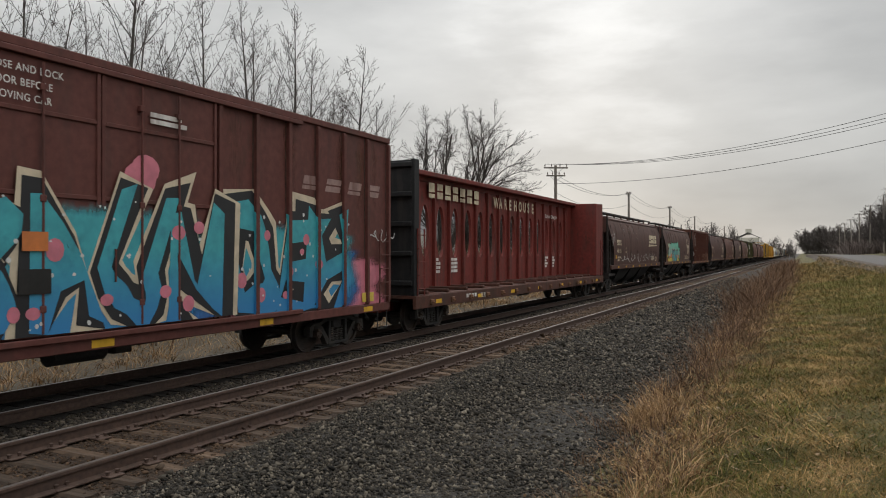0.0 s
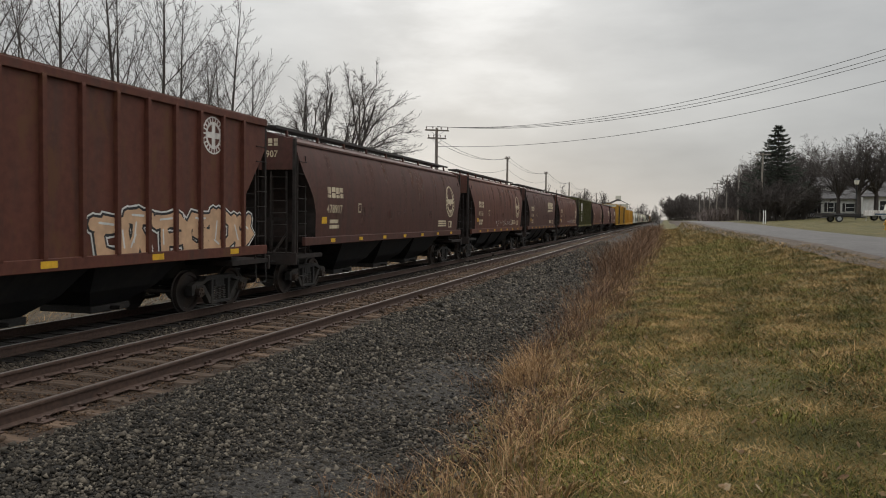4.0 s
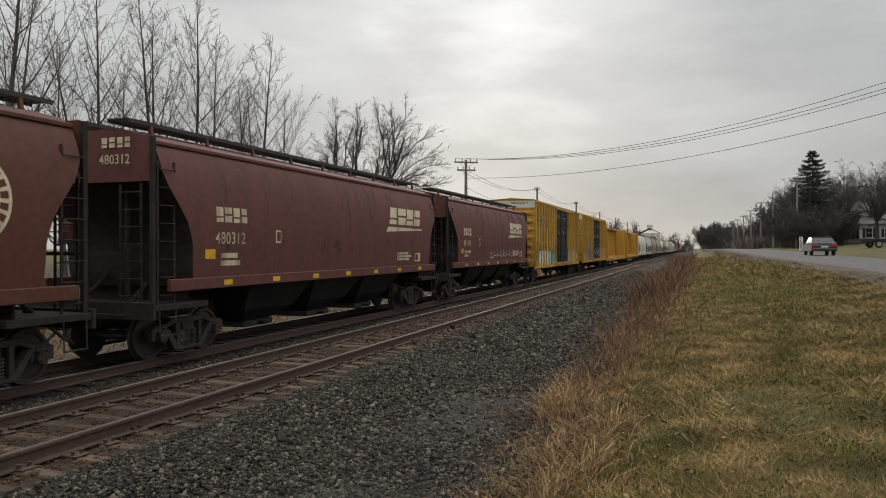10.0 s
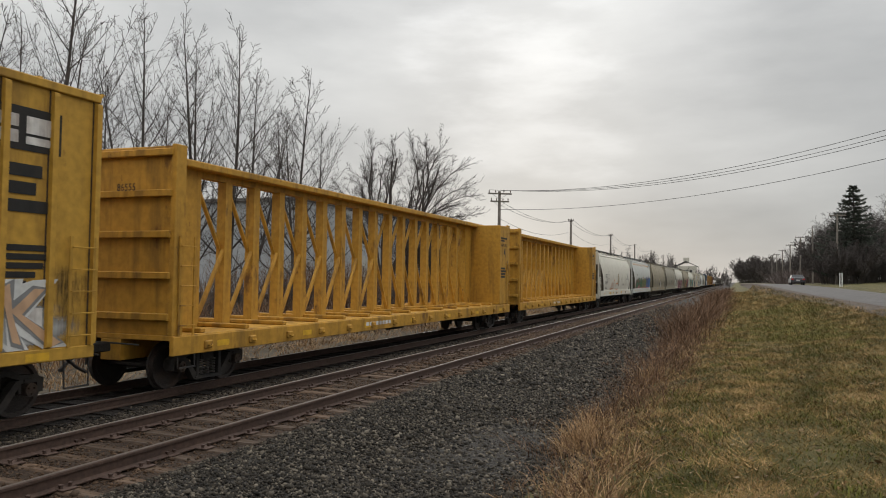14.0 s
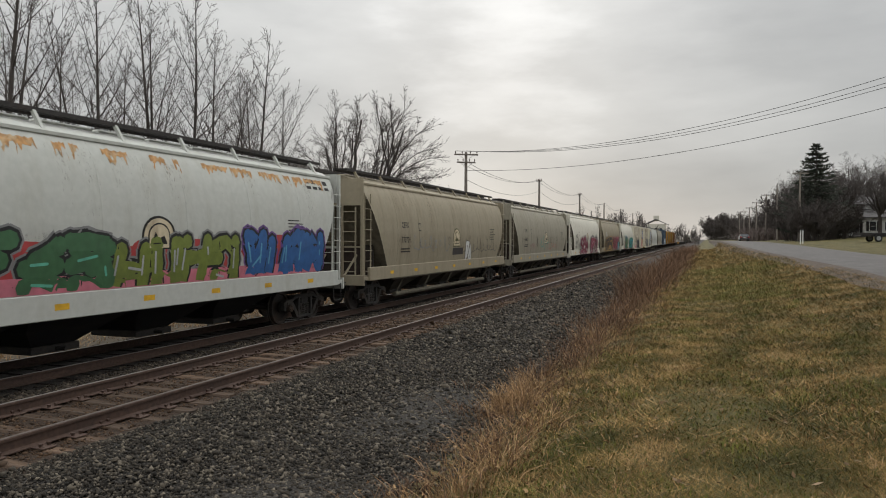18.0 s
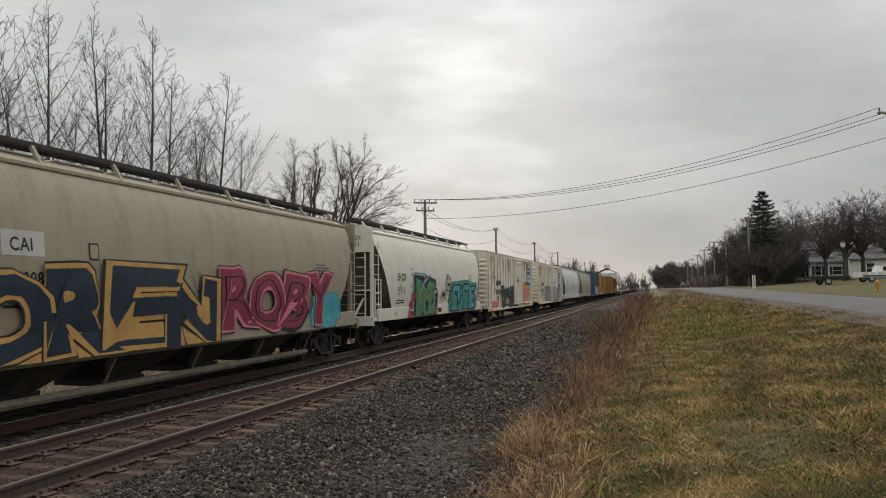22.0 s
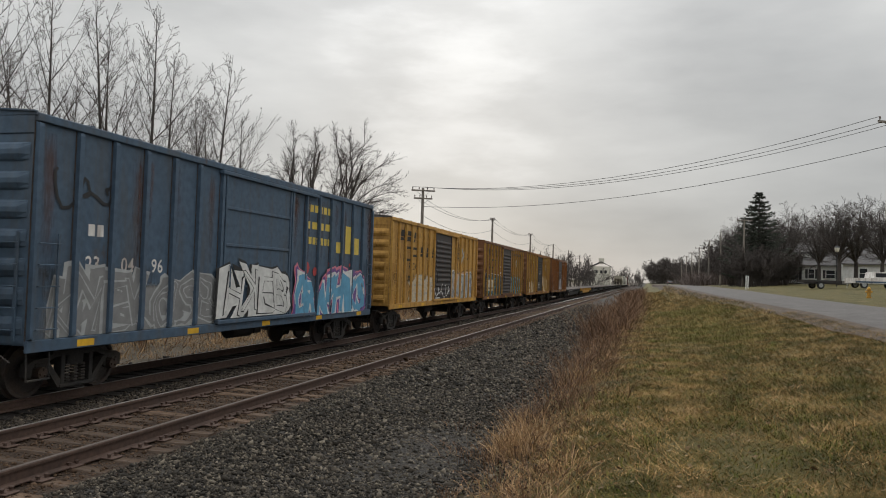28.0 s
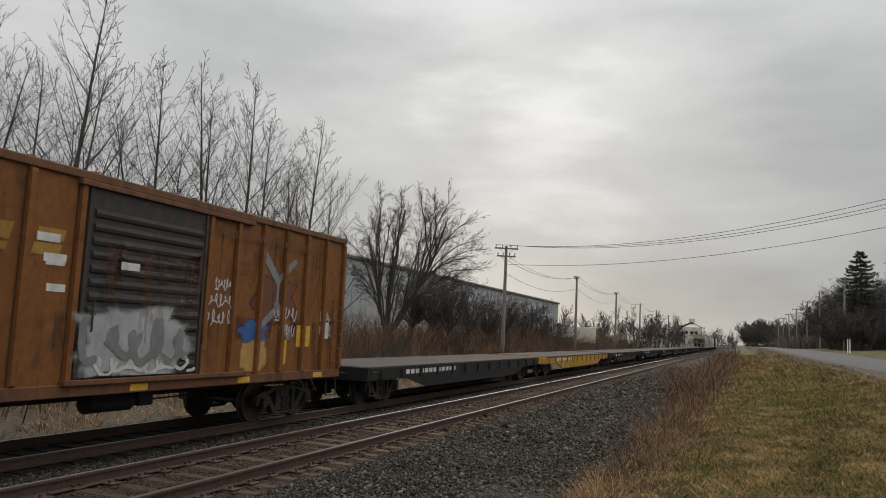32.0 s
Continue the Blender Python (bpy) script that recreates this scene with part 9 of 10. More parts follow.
def build_green_patches():
    """Tufts of living grass and low broad-leaved plants between the dead blades."""
    rng = np.random.default_rng(52)
    vs = []
    spots = [(float(rng.uniform(-0.9, 3.4)), 3.6 + 26 * float(rng.uniform(0, 1)) ** 1.5, float(rng.uniform(0.10, 0.35)), 120) for _ in range(120)]
    spots += [(float(rng.uniform(0.2, 3.6)), float(rng.uniform(24, 52)), 0.8, 260) for _ in range(50)]
    for cx, cy, r, n in spots:
        x, y = cx + rng.normal(0, r, n), cy + rng.normal(0, r * 1.4, n)
        z = ground_array(x, y) + 0.012
        size = 0.030 + 0.0012 * cy
        h, wide = size * rng.lognormal(0, 0.35, n), size * rng.uniform(0.16, 0.42, n)
        a = rng.uniform(0, 6.283, n)
        u = np.stack([np.cos(a), np.sin(a)], -1)
        lean = u * (h * rng.uniform(0.5, 2.0, n))[:, None]
        px, py = -u[:, 1] * wide / 2, u[:, 0] * wide / 2
        base = np.stack([x, y, z - 0.02], -1)
        mid = np.stack([x + lean[:, 0] * 0.5, y + lean[:, 1] * 0.5, z + h * 0.75], -1)
        tip = np.stack([x + lean[:, 0], y + lean[:, 1], z + h * rng.uniform(0.4, 1.0, n)], -1)
        side = np.stack([px, py, np.zeros(n)], -1)
        vs.append(np.stack([base, mid - side, tip, mid + side], 1).reshape(-1, 3))
    v = np.concatenate(vs)
    tagged(new("green_grass", np_mesh("green_grass", v, np.arange(len(v)).reshape(-1, 4), M_GREENBLADE)), label="patches of greener grass and low broad leaves", category="grass", kind="stuff")


def build_weeds(name, clumps, mat, label, seed, seeds=True, twiggy=False):
    """Dry stalks in clumps: bent ribbons with ragged heads, and side twigs where twiggy is set."""
    rng = np.random.default_rng(seed)
    vs, fs, total = [], [], 0
    for cx, cy, r, count, tall, wide in clumps:
        n = count
        x, y = cx + rng.normal(0, r, n), cy + rng.normal(0, r, n)
        z = ground_array(x, y)
        h = tall * rng.uniform(0.45, 1.1, n)
        a = rng.uniform(0, 6.283, n)
        lean = rng.normal(0, 0.42 if seeds else 0.30, (n, 2)) * h[:, None] + np.stack([(x - cx), (y - cy)], -1) * 0.6
        px, py = np.cos(a) * wide / 2, np.sin(a) * wide / 2
        rows = []
        for t, w in ((0, 1.0), (0.45, 0.9), (0.8, 0.7), (1.0, 0.25)):
            bx, by, bz = x + lean[:, 0] * t * t, y + lean[:, 1] * t * t, z + h * (t - 0.12 * t * t) - 0.02 * (t == 0)
            rows += [np.stack([bx - px * w, by - py * w, bz], -1), np.stack([bx + px * w, by + py * w, bz], -1)]
        v = np.stack(rows, 1)
        q = np.array([(0, 1, 3, 2), (2, 3, 5, 4), (4, 5, 7, 6)])
        vs.append(v.reshape(-1, 3))
        fs.append((np.arange(n)[:, None, None] * 8 + q[None] + total).reshape(-1, 4))
        total += n * 8
        if twiggy:
            m = n * 2
            k = rng.integers(0, n, m)
            t = rng.uniform(0.35, 0.95, m)
            c = np.stack([x[k] + lean[k, 0] * t * t, y[k] + lean[k, 1] * t * t, z[k] + h[k] * (t - 0.12 * t * t)], -1)
            d = np.stack([rng.normal(0, 1, m), rng.normal(0, 1, m), rng.uniform(0.2, 1.4, m)], -1)
            d *= (h[k] * rng.uniform(0.10, 0.28, m) / np.linalg.norm(d, axis=1))[:, None]
            q = np.stack([px[k], py[k], np.zeros(m)], -1) * 0.6
            v = np.stack([c - q, c + q, c + d + q * 0.4, c + d - q * 0.4], 1)
            vs.append(v.reshape(-1, 3))
            fs.append(np.arange(m)[:, None] * 4 + np.arange(4)[None] + total)
            total += m * 4
        if seeds:
            m = n // 2
            k = rng.integers(0, n, m)
            t = rng.uniform(0.6, 1.0, m)
            c = np.stack([x[k] + lean[k, 0] * t * t, y[k] + lean[k, 1] * t * t, z[k] + h[k] * (t - 0.12 * t * t)], -1)
            d = rng.normal(0, 0.014, (m, 2, 3))
            v = np.stack([c, c + d[:, 0], c + d[:, 0] + d[:, 1] * 0.6, c + d[:, 1]], 1)
            vs.append(v.reshape(-1, 3))
            fs.append((np.arange(m)[:, None] * 4 + np.arange(4)[None] + total))
            total += m * 4
    tagged(new(name, np_mesh(name, np.concatenate(vs), np.concatenate(fs), mat)), label=label, category="weeds", kind="stuff")


def weed_places():
    rnd = random.Random(15)
    straw, bramble = [], []
    for i in range(420):
        y = 4.2 + 66 * (i / 420) ** 1.45
        w = 0.007 + 0.0004 * y
        x = -1.55 + rnd.gauss(0, 0.42)
        (straw if rnd.random() < 0.26 else bramble).append((x, y + rnd.uniform(-0.3, 0.3), rnd.uniform(0.08, 0.26), rnd.randint(14, 40), rnd.uniform(0.10, 0.32), w * 0.8))
    for i in range(110):
        y = 13 + 50 * (i / 110) ** 1.2
        bramble.append((-1.85 + rnd.gauss(0, 0.36), y, 0.30, 20, rnd.uniform(0.30, 0.75), 0.006 + 0.00032 * y))
    # taller brush farther along the ditch
    for i in range(130):
        y = 34 + 110 * (i / 130) ** 1.3
        bramble.append((-1.9 + rnd.gauss(0, 0.5), y, 0.4, 34, rnd.uniform(0.7, 1.8), 0.010 + 0.0003 * y))
    # flattened straw on the lawn
    for i in range(250):
        y = 4.0 + 40 * (i / 250) ** 1.5
        straw.append((rnd.uniform(-0.9, 4.6), y, 0.12 + 0.006 * y, 20, rnd.uniform(0.04, 0.09), 0.006 + 0.0004 * y))
    for i in range(60):
        straw.append((-1.55 + rnd.gauss(0, 0.35), rnd.uniform(-8.0, 4.2), 0.15, 24, rnd.uniform(0.15, 0.35), 0.009))
    # the pale clumps that stand out
    for x, y, n, h in ((-1.85, 10.7, 260, 0.6), (-1.75, 11.3, 200, 0.55), (-1.65, 10.2, 120, 0.5), (-1.15, 6.3, 150, 0.42), (-0.95, 6.9, 110, 0.38), (-1.35, 5.6, 120, 0.45), (-0.7, 5.2, 100, 0.36), (-1.5, 7.9, 110, 0.42), (-2.0, 12.8, 110, 0.6), (-1.6, 18.0, 120, 0.75), (-1.0, 8.8, 80, 0.3)):
        straw.append((x, y, 0.17, n, h * 0.72, 0.007))
    return straw, bramble


build_turf()
build_green_patches()
STRAW, BRAMBLE = weed_places()
build_weeds("dry_grass_clumps", STRAW, M_STRAW, "dry straw-coloured grass clumps along the ditch", 31)
build_weeds("weed_stalks", BRAMBLE, M_BRAMBLE, "red-brown dead weed stalks along the ditch", 32, True, True)
FAR_BRUSH = random.Random(19)
build_weeds("trackside_brush", [(FAR_BRUSH.uniform(-24, -16.8), FAR_BRUSH.uniform(12, 170), 0.7, 40, FAR_BRUSH.uniform(0.7, 1.9), 0.035) for _ in range(420)], M_BRAMBLE, "tall brown brush beyond the train", 33, False)


LOW_BRUSH = random.Random(22)
build_weeds("dirt_strip_grass", [(LOW_BRUSH.uniform(-20, -14.2), LOW_BRUSH.uniform(6, 110), 0.35, 22, LOW_BRUSH.uniform(0.12, 0.4), 0.016) for _ in range(1300)], M_STRAW, "short dry grass on the dirt beyond the train", 36, False)
DEEP_BRUSH = random.Random(23)
build_weeds("thick_brush", [(DEEP_BRUSH.uniform(-34, -21), DEEP_BRUSH.uniform(38, 170), 0.9, 46, DEEP_BRUSH.uniform(1.6, 4.2), 0.028) for _ in range(430)], M_BRAMBLE, "dense red-brown brush before the warehouse", 34, False)
UNDER = random.Random(24)
build_weeds("woodland_undergrowth", [(*polar(UNDER.uniform(2.9, 9.2), UNDER.uniform(178, 300)), 1.6, 40, UNDER.uniform(2.0, 4.5), 0.09) for _ in range(260)], M_WOOD, "dark tangled undergrowth beneath the woodland trees", 35, False)


def build_leaves():
    rng = np.random.default_rng(44)
    n = 620
    x, y = rng.uniform(-1.2, 5.0, n), 3.5 + 22 * rng.uniform(0, 1, n) ** 1.5
    z = ground_array(x, y) + 0.045
    s = rng.uniform(0.02, 0.05, n)
    a = rng.uniform(0, 6.283, n)
    c = np.stack([x, y, z], -1)
    u = np.stack([np.cos(a) * s, np.sin(a) * s, rng.normal(0, 0.012, n)], -1)
    w = np.stack([-np.sin(a) * s * 0.6, np.cos(a) * s * 0.6, rng.normal(0, 0.012, n)], -1)
    v = np.stack([c - u, c + w, c + u, c - w], 1).reshape(-1, 3)
    tagged(new("fallen_leaves", np_mesh("fallen_leaves", v, np.arange(4 * n).reshape(-1, 4), M_LEAF)), label="curled brown leaves scattered on the grass", category="leaves", kind="stuff")


build_leaves()


# ---- utility poles and wires ----
M_POLE = material("weathered_pole_wood", (0.20, 0.175, 0.15), rough=0.9, vary=0.35, grain=10, bump=0.5, stain=(0.07, 0.06, 0.05), stretch=(1, 1, 0.15))
M_WIRE = material("dark_wire", (0.06, 0.06, 0.06), rough=0.6, vary=0.1, bump=0)
M_PORC = material("brown_porcelain", (0.10, 0.07, 0.06), rough=0.25, vary=0.1, bump=0)
M_METAL = material("galvanised_metal", (0.32, 0.33, 0.33), rough=0.5, metal=0.6, vary=0.2)


def utility_pole(x, y, top, arms, label, group, lean=0.0, turn=0.0, thick=0.15):
    z0 = ground_z(x, y)
    pole = thing("utility_pole", label, "utility pole", pose(x, y, z0, 0, lean, turn), group)
    h = top - z0
    part("mast", Form().tube([(0, 0, -0.3), (0, 0, h * 0.5), (0, 0, h)], [thick * 1.2, thick, thick * 0.75], 9), M_POLE, pole)
    for dz, w in arms:
        arm = part("crossarm", Form().box(-w, w, -0.13 - 0.06, -0.13 + 0.06, h - dz - 0.07, h - dz + 0.07, 0.01), M_POLE, pole)
        for s in (-0.9, -0.35, 0.35, 0.9):
            part("insulator", shared("insulator", lambda: Form().tube([(0, 0, 0), (0, 0, 0.1), (0, 0, 0.12), (0, 0, 0.24)], [0.03, 0.03, 0.07, 0.04], 7)), M_PORC, arm, at=pose(s * w, -0.13, h - dz + 0.07))
        part("arm_brace", Form().tube([(-w * 0.6, -0.14, h - dz - 0.06), (0, -0.16, h - dz - 0.6)], 0.02, 4).tube([(w * 0.6, -0.14, h - dz - 0.06), (0, -0.16, h - dz - 0.6)], 0.02, 4), M_METAL, pole)
    return pole


def wire(a, b, sag, r=0.012, label="sagging dark overhead wire", n=20):
    a, b = Vector(a), Vector(b)
    pts = []
    for i in range(n + 1):
        t = i / n
        p = a.lerp(b, t)
        p.z -= sag * 4 * t * (1 - t)
        pts.append(p)
    tagged(part("overhead_wire", Form().tube(pts, r, 5), M_WIRE, None, label), category="wire", group="overhead wires")


def build_poles():
    X = -21.0
    ys = [69.6, 103.5, 139.0, 174.0, 209.0, 245.0, 282.0]
    tops = [10.45, 10.3, 10.35, 10.2, 10.2, 10.2, 10.2]
    for i, (y, t) in enumerate(zip(ys, tops)):
        utility_pole(X, y, t, [(0.25, 1.15), (1.0, 0.9)] if i == 0 else [(0.2, 0.35)] if i < 3 else [], "weathered wooden utility pole with crossarms beside the railway" if i == 0 else "plain weathered wooden utility pole beside the railway",
                     "poles beside the railway", turn=28 if i == 0 else 0, thick=0.17)
    for i in range(6):
        a, b = (X, ys[i], tops[i]), (X, ys[i + 1], tops[i + 1])
        for dx, dz, sag in ((-0.3, -0.1, 0.9), (0.35, -0.1, 0.9), (0.0, -1.6, 1.0)):
            wire((a[0] + dx, a[1], a[2] + dz - (1.0 if i == 0 else 0)), (b[0] + dx, b[1], b[2] + dz), sag, 0.018)
    road_pole = (13.9, 50.7, 12.3)
    utility_pole(*road_pole, [(0.2, 1.15)], "tall weathered wooden utility pole across the road", "poles beside the road", turn=28)
    for k, (d, dz, e) in enumerate(((-1.0, 0.1, -1.0), (0.0, 0.12, 0.2), (1.0, 0.1, 1.0))):
        wire((X + d * 0.9, ys[0] + d * 0.5, tops[0] + dz), (road_pole[0] + e * 0.9, road_pole[1] + e * 0.5, road_pole[2] + 0.1), 1.6, 0.018)
    wire((X, ys[0], tops[0] - 1.75), (road_pole[0], road_pole[1], road_pole[2] - 1.5), 1.3, 0.018)
    # the line along the far side of the road
    rows = [(13.7, 122, 12.1), (13.5, 156, 12.4), (13.6, 188, 12.5), (13.6, 222, 12.3), (13.6, 256, 12.2), (13.5, 292, 12.2), (13.5, 330, 12.2)]
    for i, (x, y, t) in enumerate(rows):
        utility_pole(x, y, t, [(0.25, 1.1)] if i != 1 else [], "weathered wooden utility pole across the road", "poles beside the road", lean=(0.6, -0.4, 0.8, 0.2, -0.5, 0.3, 0)[i])
    for (x0, y0, t0), (x1, y1, t1) in zip(rows, rows[1:]):
        for d in (-0.8, 0.8):
            wire((x0 + d, y0, t0 - 0.1), (x1 + d, y1, t1 - 0.1), 0.8, 0.02)
    wire((road_pole[0], road_pole[1], road_pole[2] - 0.8), (15.5, -20.0, 11.0), 0.8, 0.013)


build_poles()


# ---- buildings ----
M_SIDING = material("white_clapboard", (0.62, 0.62, 0.60), rough=0.7, vary=0.08, grain=3, bump=0.05, stain=(0.42, 0.41, 0.38), stain_amount=0.4)
M_SHINGLE = material("grey_shingles", (0.10, 0.095, 0.095), rough=0.9, vary=0.3, grain=8)
M_SHUTTER = material("black_shutter", (0.02, 0.02, 0.022), rough=0.6, vary=0.2)
M_GLASS = material("dark_window_glass", (0.02, 0.022, 0.025), rough=0.15, vary=0.05, bump=0, spec=0.3)
M_SHEET = material("pale_grey_sheet_wall", (0.36, 0.375, 0.385), rough=0.6, vary=0.1, grain=2, bump=0.05, stain=(0.27, 0.27, 0.27))
M_FOUND = material("concrete_base", (0.20, 0.19, 0.18), rough=0.9, vary=0.2)
M_RUBBER = material("tyre_rubber", (0.02, 0.02, 0.02), rough=0.85, vary=0.2)
M_TRIM = material("white_trim", (0.7, 0.7, 0.68), rough=0.6, vary=0.05)


def window(house, x, z, y, w, h, shutters):
    """A sash window on the wall that faces down the line (-y)."""
    win = part("window", Form().box(x - w / 2, x + w / 2, y - 0.03, y + 0.02, z, z + h), M_GLASS, house)
    f = Form()
    for a, b, c, d in ((-w / 2 - 0.08, -w / 2, -0.08, h + 0.08), (w / 2, w / 2 + 0.08, -0.08, h + 0.08), (-w / 2, w / 2, -0.08, 0), (-w / 2, w / 2, h, h + 0.08), (-w / 2, w / 2, h / 2 - 0.03, h / 2 + 0.03)):
        f.box(x + a, x + b, y - 0.07, y, z + c, z + d)
    part("window_frame", f, M_TRIM, win)
    if shutters:
        for s in (-1, 1):
            part("shutter", Form().box(x + s * (w / 2 + 0.1), x + s * (w / 2 + 0.5), y - 0.06, y, z - 0.05, z + h + 0.05, 0.01), M_SHUTTER, win)


def clapboard(x0, x1, y, z0, z1, step=0.2):
    f = Form()
    n = int((z1 - z0) / step)
    for i in range(n):
        z = z0 + i * step
        f.add([(x0, y - 0.025, z), (x1, y - 0.025, z), (x1, y - 0.005, z + step), (x0, y - 0.005, z + step)], [(0, 1, 2, 3)])
        f.add([(x0, y - 0.025, z), (x1, y - 0.025, z), (x1, y, z), (x0, y, z)], [(3, 2, 1, 0)])
    return f


def gabled_house(x, y, w, d, eave, ridge, windows, label, ridge_along="y", chimney=False):
    z0 = ground_z(x, y)
    house = thing("house", label, "house", pose(x, y, z0, 0, 0, -8), "roadside houses")
    part("foundation", Form().box(-w / 2, w / 2, 0, d, -0.4, 0.35), M_FOUND, house)
    wall = part("wall", Form().box(-w / 2, w / 2, 0.0, d, 0.35, eave), M_SIDING, house)
    part("siding", clapboard(-w / 2, w / 2, 0, 0.35, eave), M_SIDING, wall)
    if ridge_along == "y":
        part("gable", Form().extrude_y([(-w / 2, eave), (w / 2, eave), (0, ridge)], 0.0, d), M_SIDING, house)
        f = Form()
        for s in (-1, 1):
            f.add([(s * (w / 2 + 0.4), -0.4, eave - 0.3), (0, -0.4, ridge + 0.02), (0, d + 0.4, ridge + 0.02), (s * (w / 2 + 0.4), d + 0.4, eave - 0.3),
                   (s * (w / 2 + 0.4), -0.4, eave - 0.14), (0, -0.4, ridge + 0.2), (0, d + 0.4, ridge + 0.2), (s * (w / 2 + 0.4), d + 0.4, eave - 0.14)],
                  [(0, 1, 2, 3), (4, 5, 6, 7), (0, 1, 5, 4), (3, 2, 6, 7), (0, 3, 7, 4)])
        part("roof", f, M_SHINGLE, house)
    else:
        f = Form().extrude_x([(-0.45, eave - 0.1), (d / 2, ridge), (d + 0.45, eave - 0.1), (d + 0.45, eave + 0.06), (d / 2, ridge + 0.18), (-0.45, eave + 0.06)], -w / 2 - 0.4, w / 2 + 0.4)
        part("roof", f, M_SHINGLE, house)
        part("gable", Form().extrude_x([(0, eave), (d, eave), (d / 2, ridge - 0.02)], -w / 2, w / 2), M_SIDING, house)
    for wx, wz, ww, wh, sh in windows:
        window(house, wx, wz, -0.02, ww, wh, sh)
    if chimney:
        part("chimney", Form().box(w * 0.2, w * 0.2 + 0.7, d * 0.4, d * 0.4 + 0.7, eave, ridge + 0.9, 0.02), P_OXIDE, house)
    return house


def build_houses():
    x, y = polar(9.3, 146)
    gabled_house(x, y, 7.4, 10, 5.6, 7.3, [(0.9, 0.9, 1.5, 1.7, True), (0.9, 3.6, 1.5, 1.6, True), (-2.3, 0.9, 1.0, 1.6, False), (-2.3, 3.6, 1.0, 1.5, False)], "two-storey white clapboard house with black shutters", "x")
    x, y = polar(11.5, 144)
    gabled_house(x, y, 6.6, 8, 3.1, 5.2, [(-1.9, 0.9, 0.9, 1.5, True), (1.0, 1.0, 1.3, 1.3, True)], "white one-storey house wing with dark shutters", "x")
    x, y = polar(7.9, 150)
    gabled_house(x, y, 4.6, 8, 3.0, 4.6, [(-0.6, 0.9, 1.1, 1.4, False)], "low white clapboard house half hidden by trees", "x")
    x, y = polar(14.9, 138)
    gabled_house(x, y, 11, 9, 3.1, 5.6, [(-2.6, 0.9, 1.1, 1.5, False), (1.8, 0.9, 1.3, 1.5, False)], "white one-storey roadside house with grey roof", "x")


build_houses()


def build_warehouse():
    w = thing("warehouse", "long pale grey sheet-metal warehouse behind the brush", "warehouse", pose(-37.0, 60.0, ground_z(-37, 60)))
    L, H = 103.0, 8.7
    part("wall", Form().box(-22, 0, 0, L, 0, H), M_SHEET, w)
    rib = shared("wall_panel", lambda: Form().extrude_y([(0, 0.3), (0.05, 0.3), (0.05, 8.4), (0, 8.4)], -0.35, 0.35))
    for i in range(51):
        part("wall_panel", rib, M_SHEET, w, at=pose(0, 1.0 + i * 2.0, 0))
    part("roof_edge", Form().box(-22.3, 0.3, -0.3, L + 0.3, H, H + 0.35, 0.05), P_ROOF, w)
    for i in range(5):
        part("loading_door", Form().box(0.02, 0.09, 12 + i * 17, 15.4 + i * 17, 0.2, 4.0, 0.02), P_GREY, w)


def build_far_buildings():
    x, y = polar(-11.6, 128)
    t = thing("box_trailer", "white box trailer parked beyond the railway", "trailer", pose(x, y, ground_z(x, y), 0, 0, -70))
    part("box", Form().box(-1.25, 1.25, -3.4, 3.4, 1.1, 3.7, 0.04), P_WHITE, t)
    part("frame", Form().box(-0.5, 0.5, -3.4, 3.4, 0.85, 1.1), M_STEEL_DARK, t)
    for yy in (-2.6, -1.6):
        for s in (-1, 1):
            part("wheel", Form().disc_x(yy, 0.5, 0.5, s * 0.9, s * 1.2, 14), M_RUBBER, t)
    part("landing_leg", Form().box(-0.7, -0.6, 2.2, 2.3, 0, 1.0), M_STEEL_DARK, t)
    part("landing_leg", Form().box(0.6, 0.7, 2.2, 2.3, 0, 1.0), M_STEEL_DARK, t)
    x, y = polar(-12.75, 133)
    s = thing("shed", "small white gabled shed beyond the railway", "shed", pose(x, y, ground_z(x, y)))
    part("wall", Form().box(-1.8, 1.8, 0, 5, 0, 2.6), M_SIDING, s)
    part("roof", Form().extrude_y([(-2.1, 2.5), (0, 3.9), (2.1, 2.5), (2.1, 2.65), (0, 4.1), (-2.1, 2.65)], -0.3, 5.3), M_SHINGLE, s)
    part("door", Form().box(-0.5, 0.5, -0.06, 0, 0, 2.0), M_SHUTTER, s)
    x, y = polar(-3.35, 380)
    e = thing("grain_elevator", "pale gabled grain elevator far down the line", "grain elevator", pose(x, y, ground_z(x, y)))
    part("tower", Form().box(-4.5, 4.5, 0, 9, 0, 9.5), P_WHITE, e)
    part("roof", Form().extrude_y([(-5, 9.3), (0, 11.6), (5, 9.3), (5, 9.6), (0, 12.0), (-5, 9.6)], -0.4, 9.4), M_SHINGLE, e)
    part("headhouse", Form().box(-1.3, 1.3, 3, 6, 11.0, 13.6), P_WHITE, e)
    for i in range(3):
        part("window", Form().box(-2.6 + i * 2.2, -1.5 + i * 2.2, -0.06, 0, 6.2, 7.6), M_GLASS, e)
    part("lean_to", Form().extrude_y([(-9, 0), (-4.5, 0), (-4.5, 5.2), (-9, 3.4)], 0, 12), P_GREY, e)


build_warehouse()
build_far_buildings()


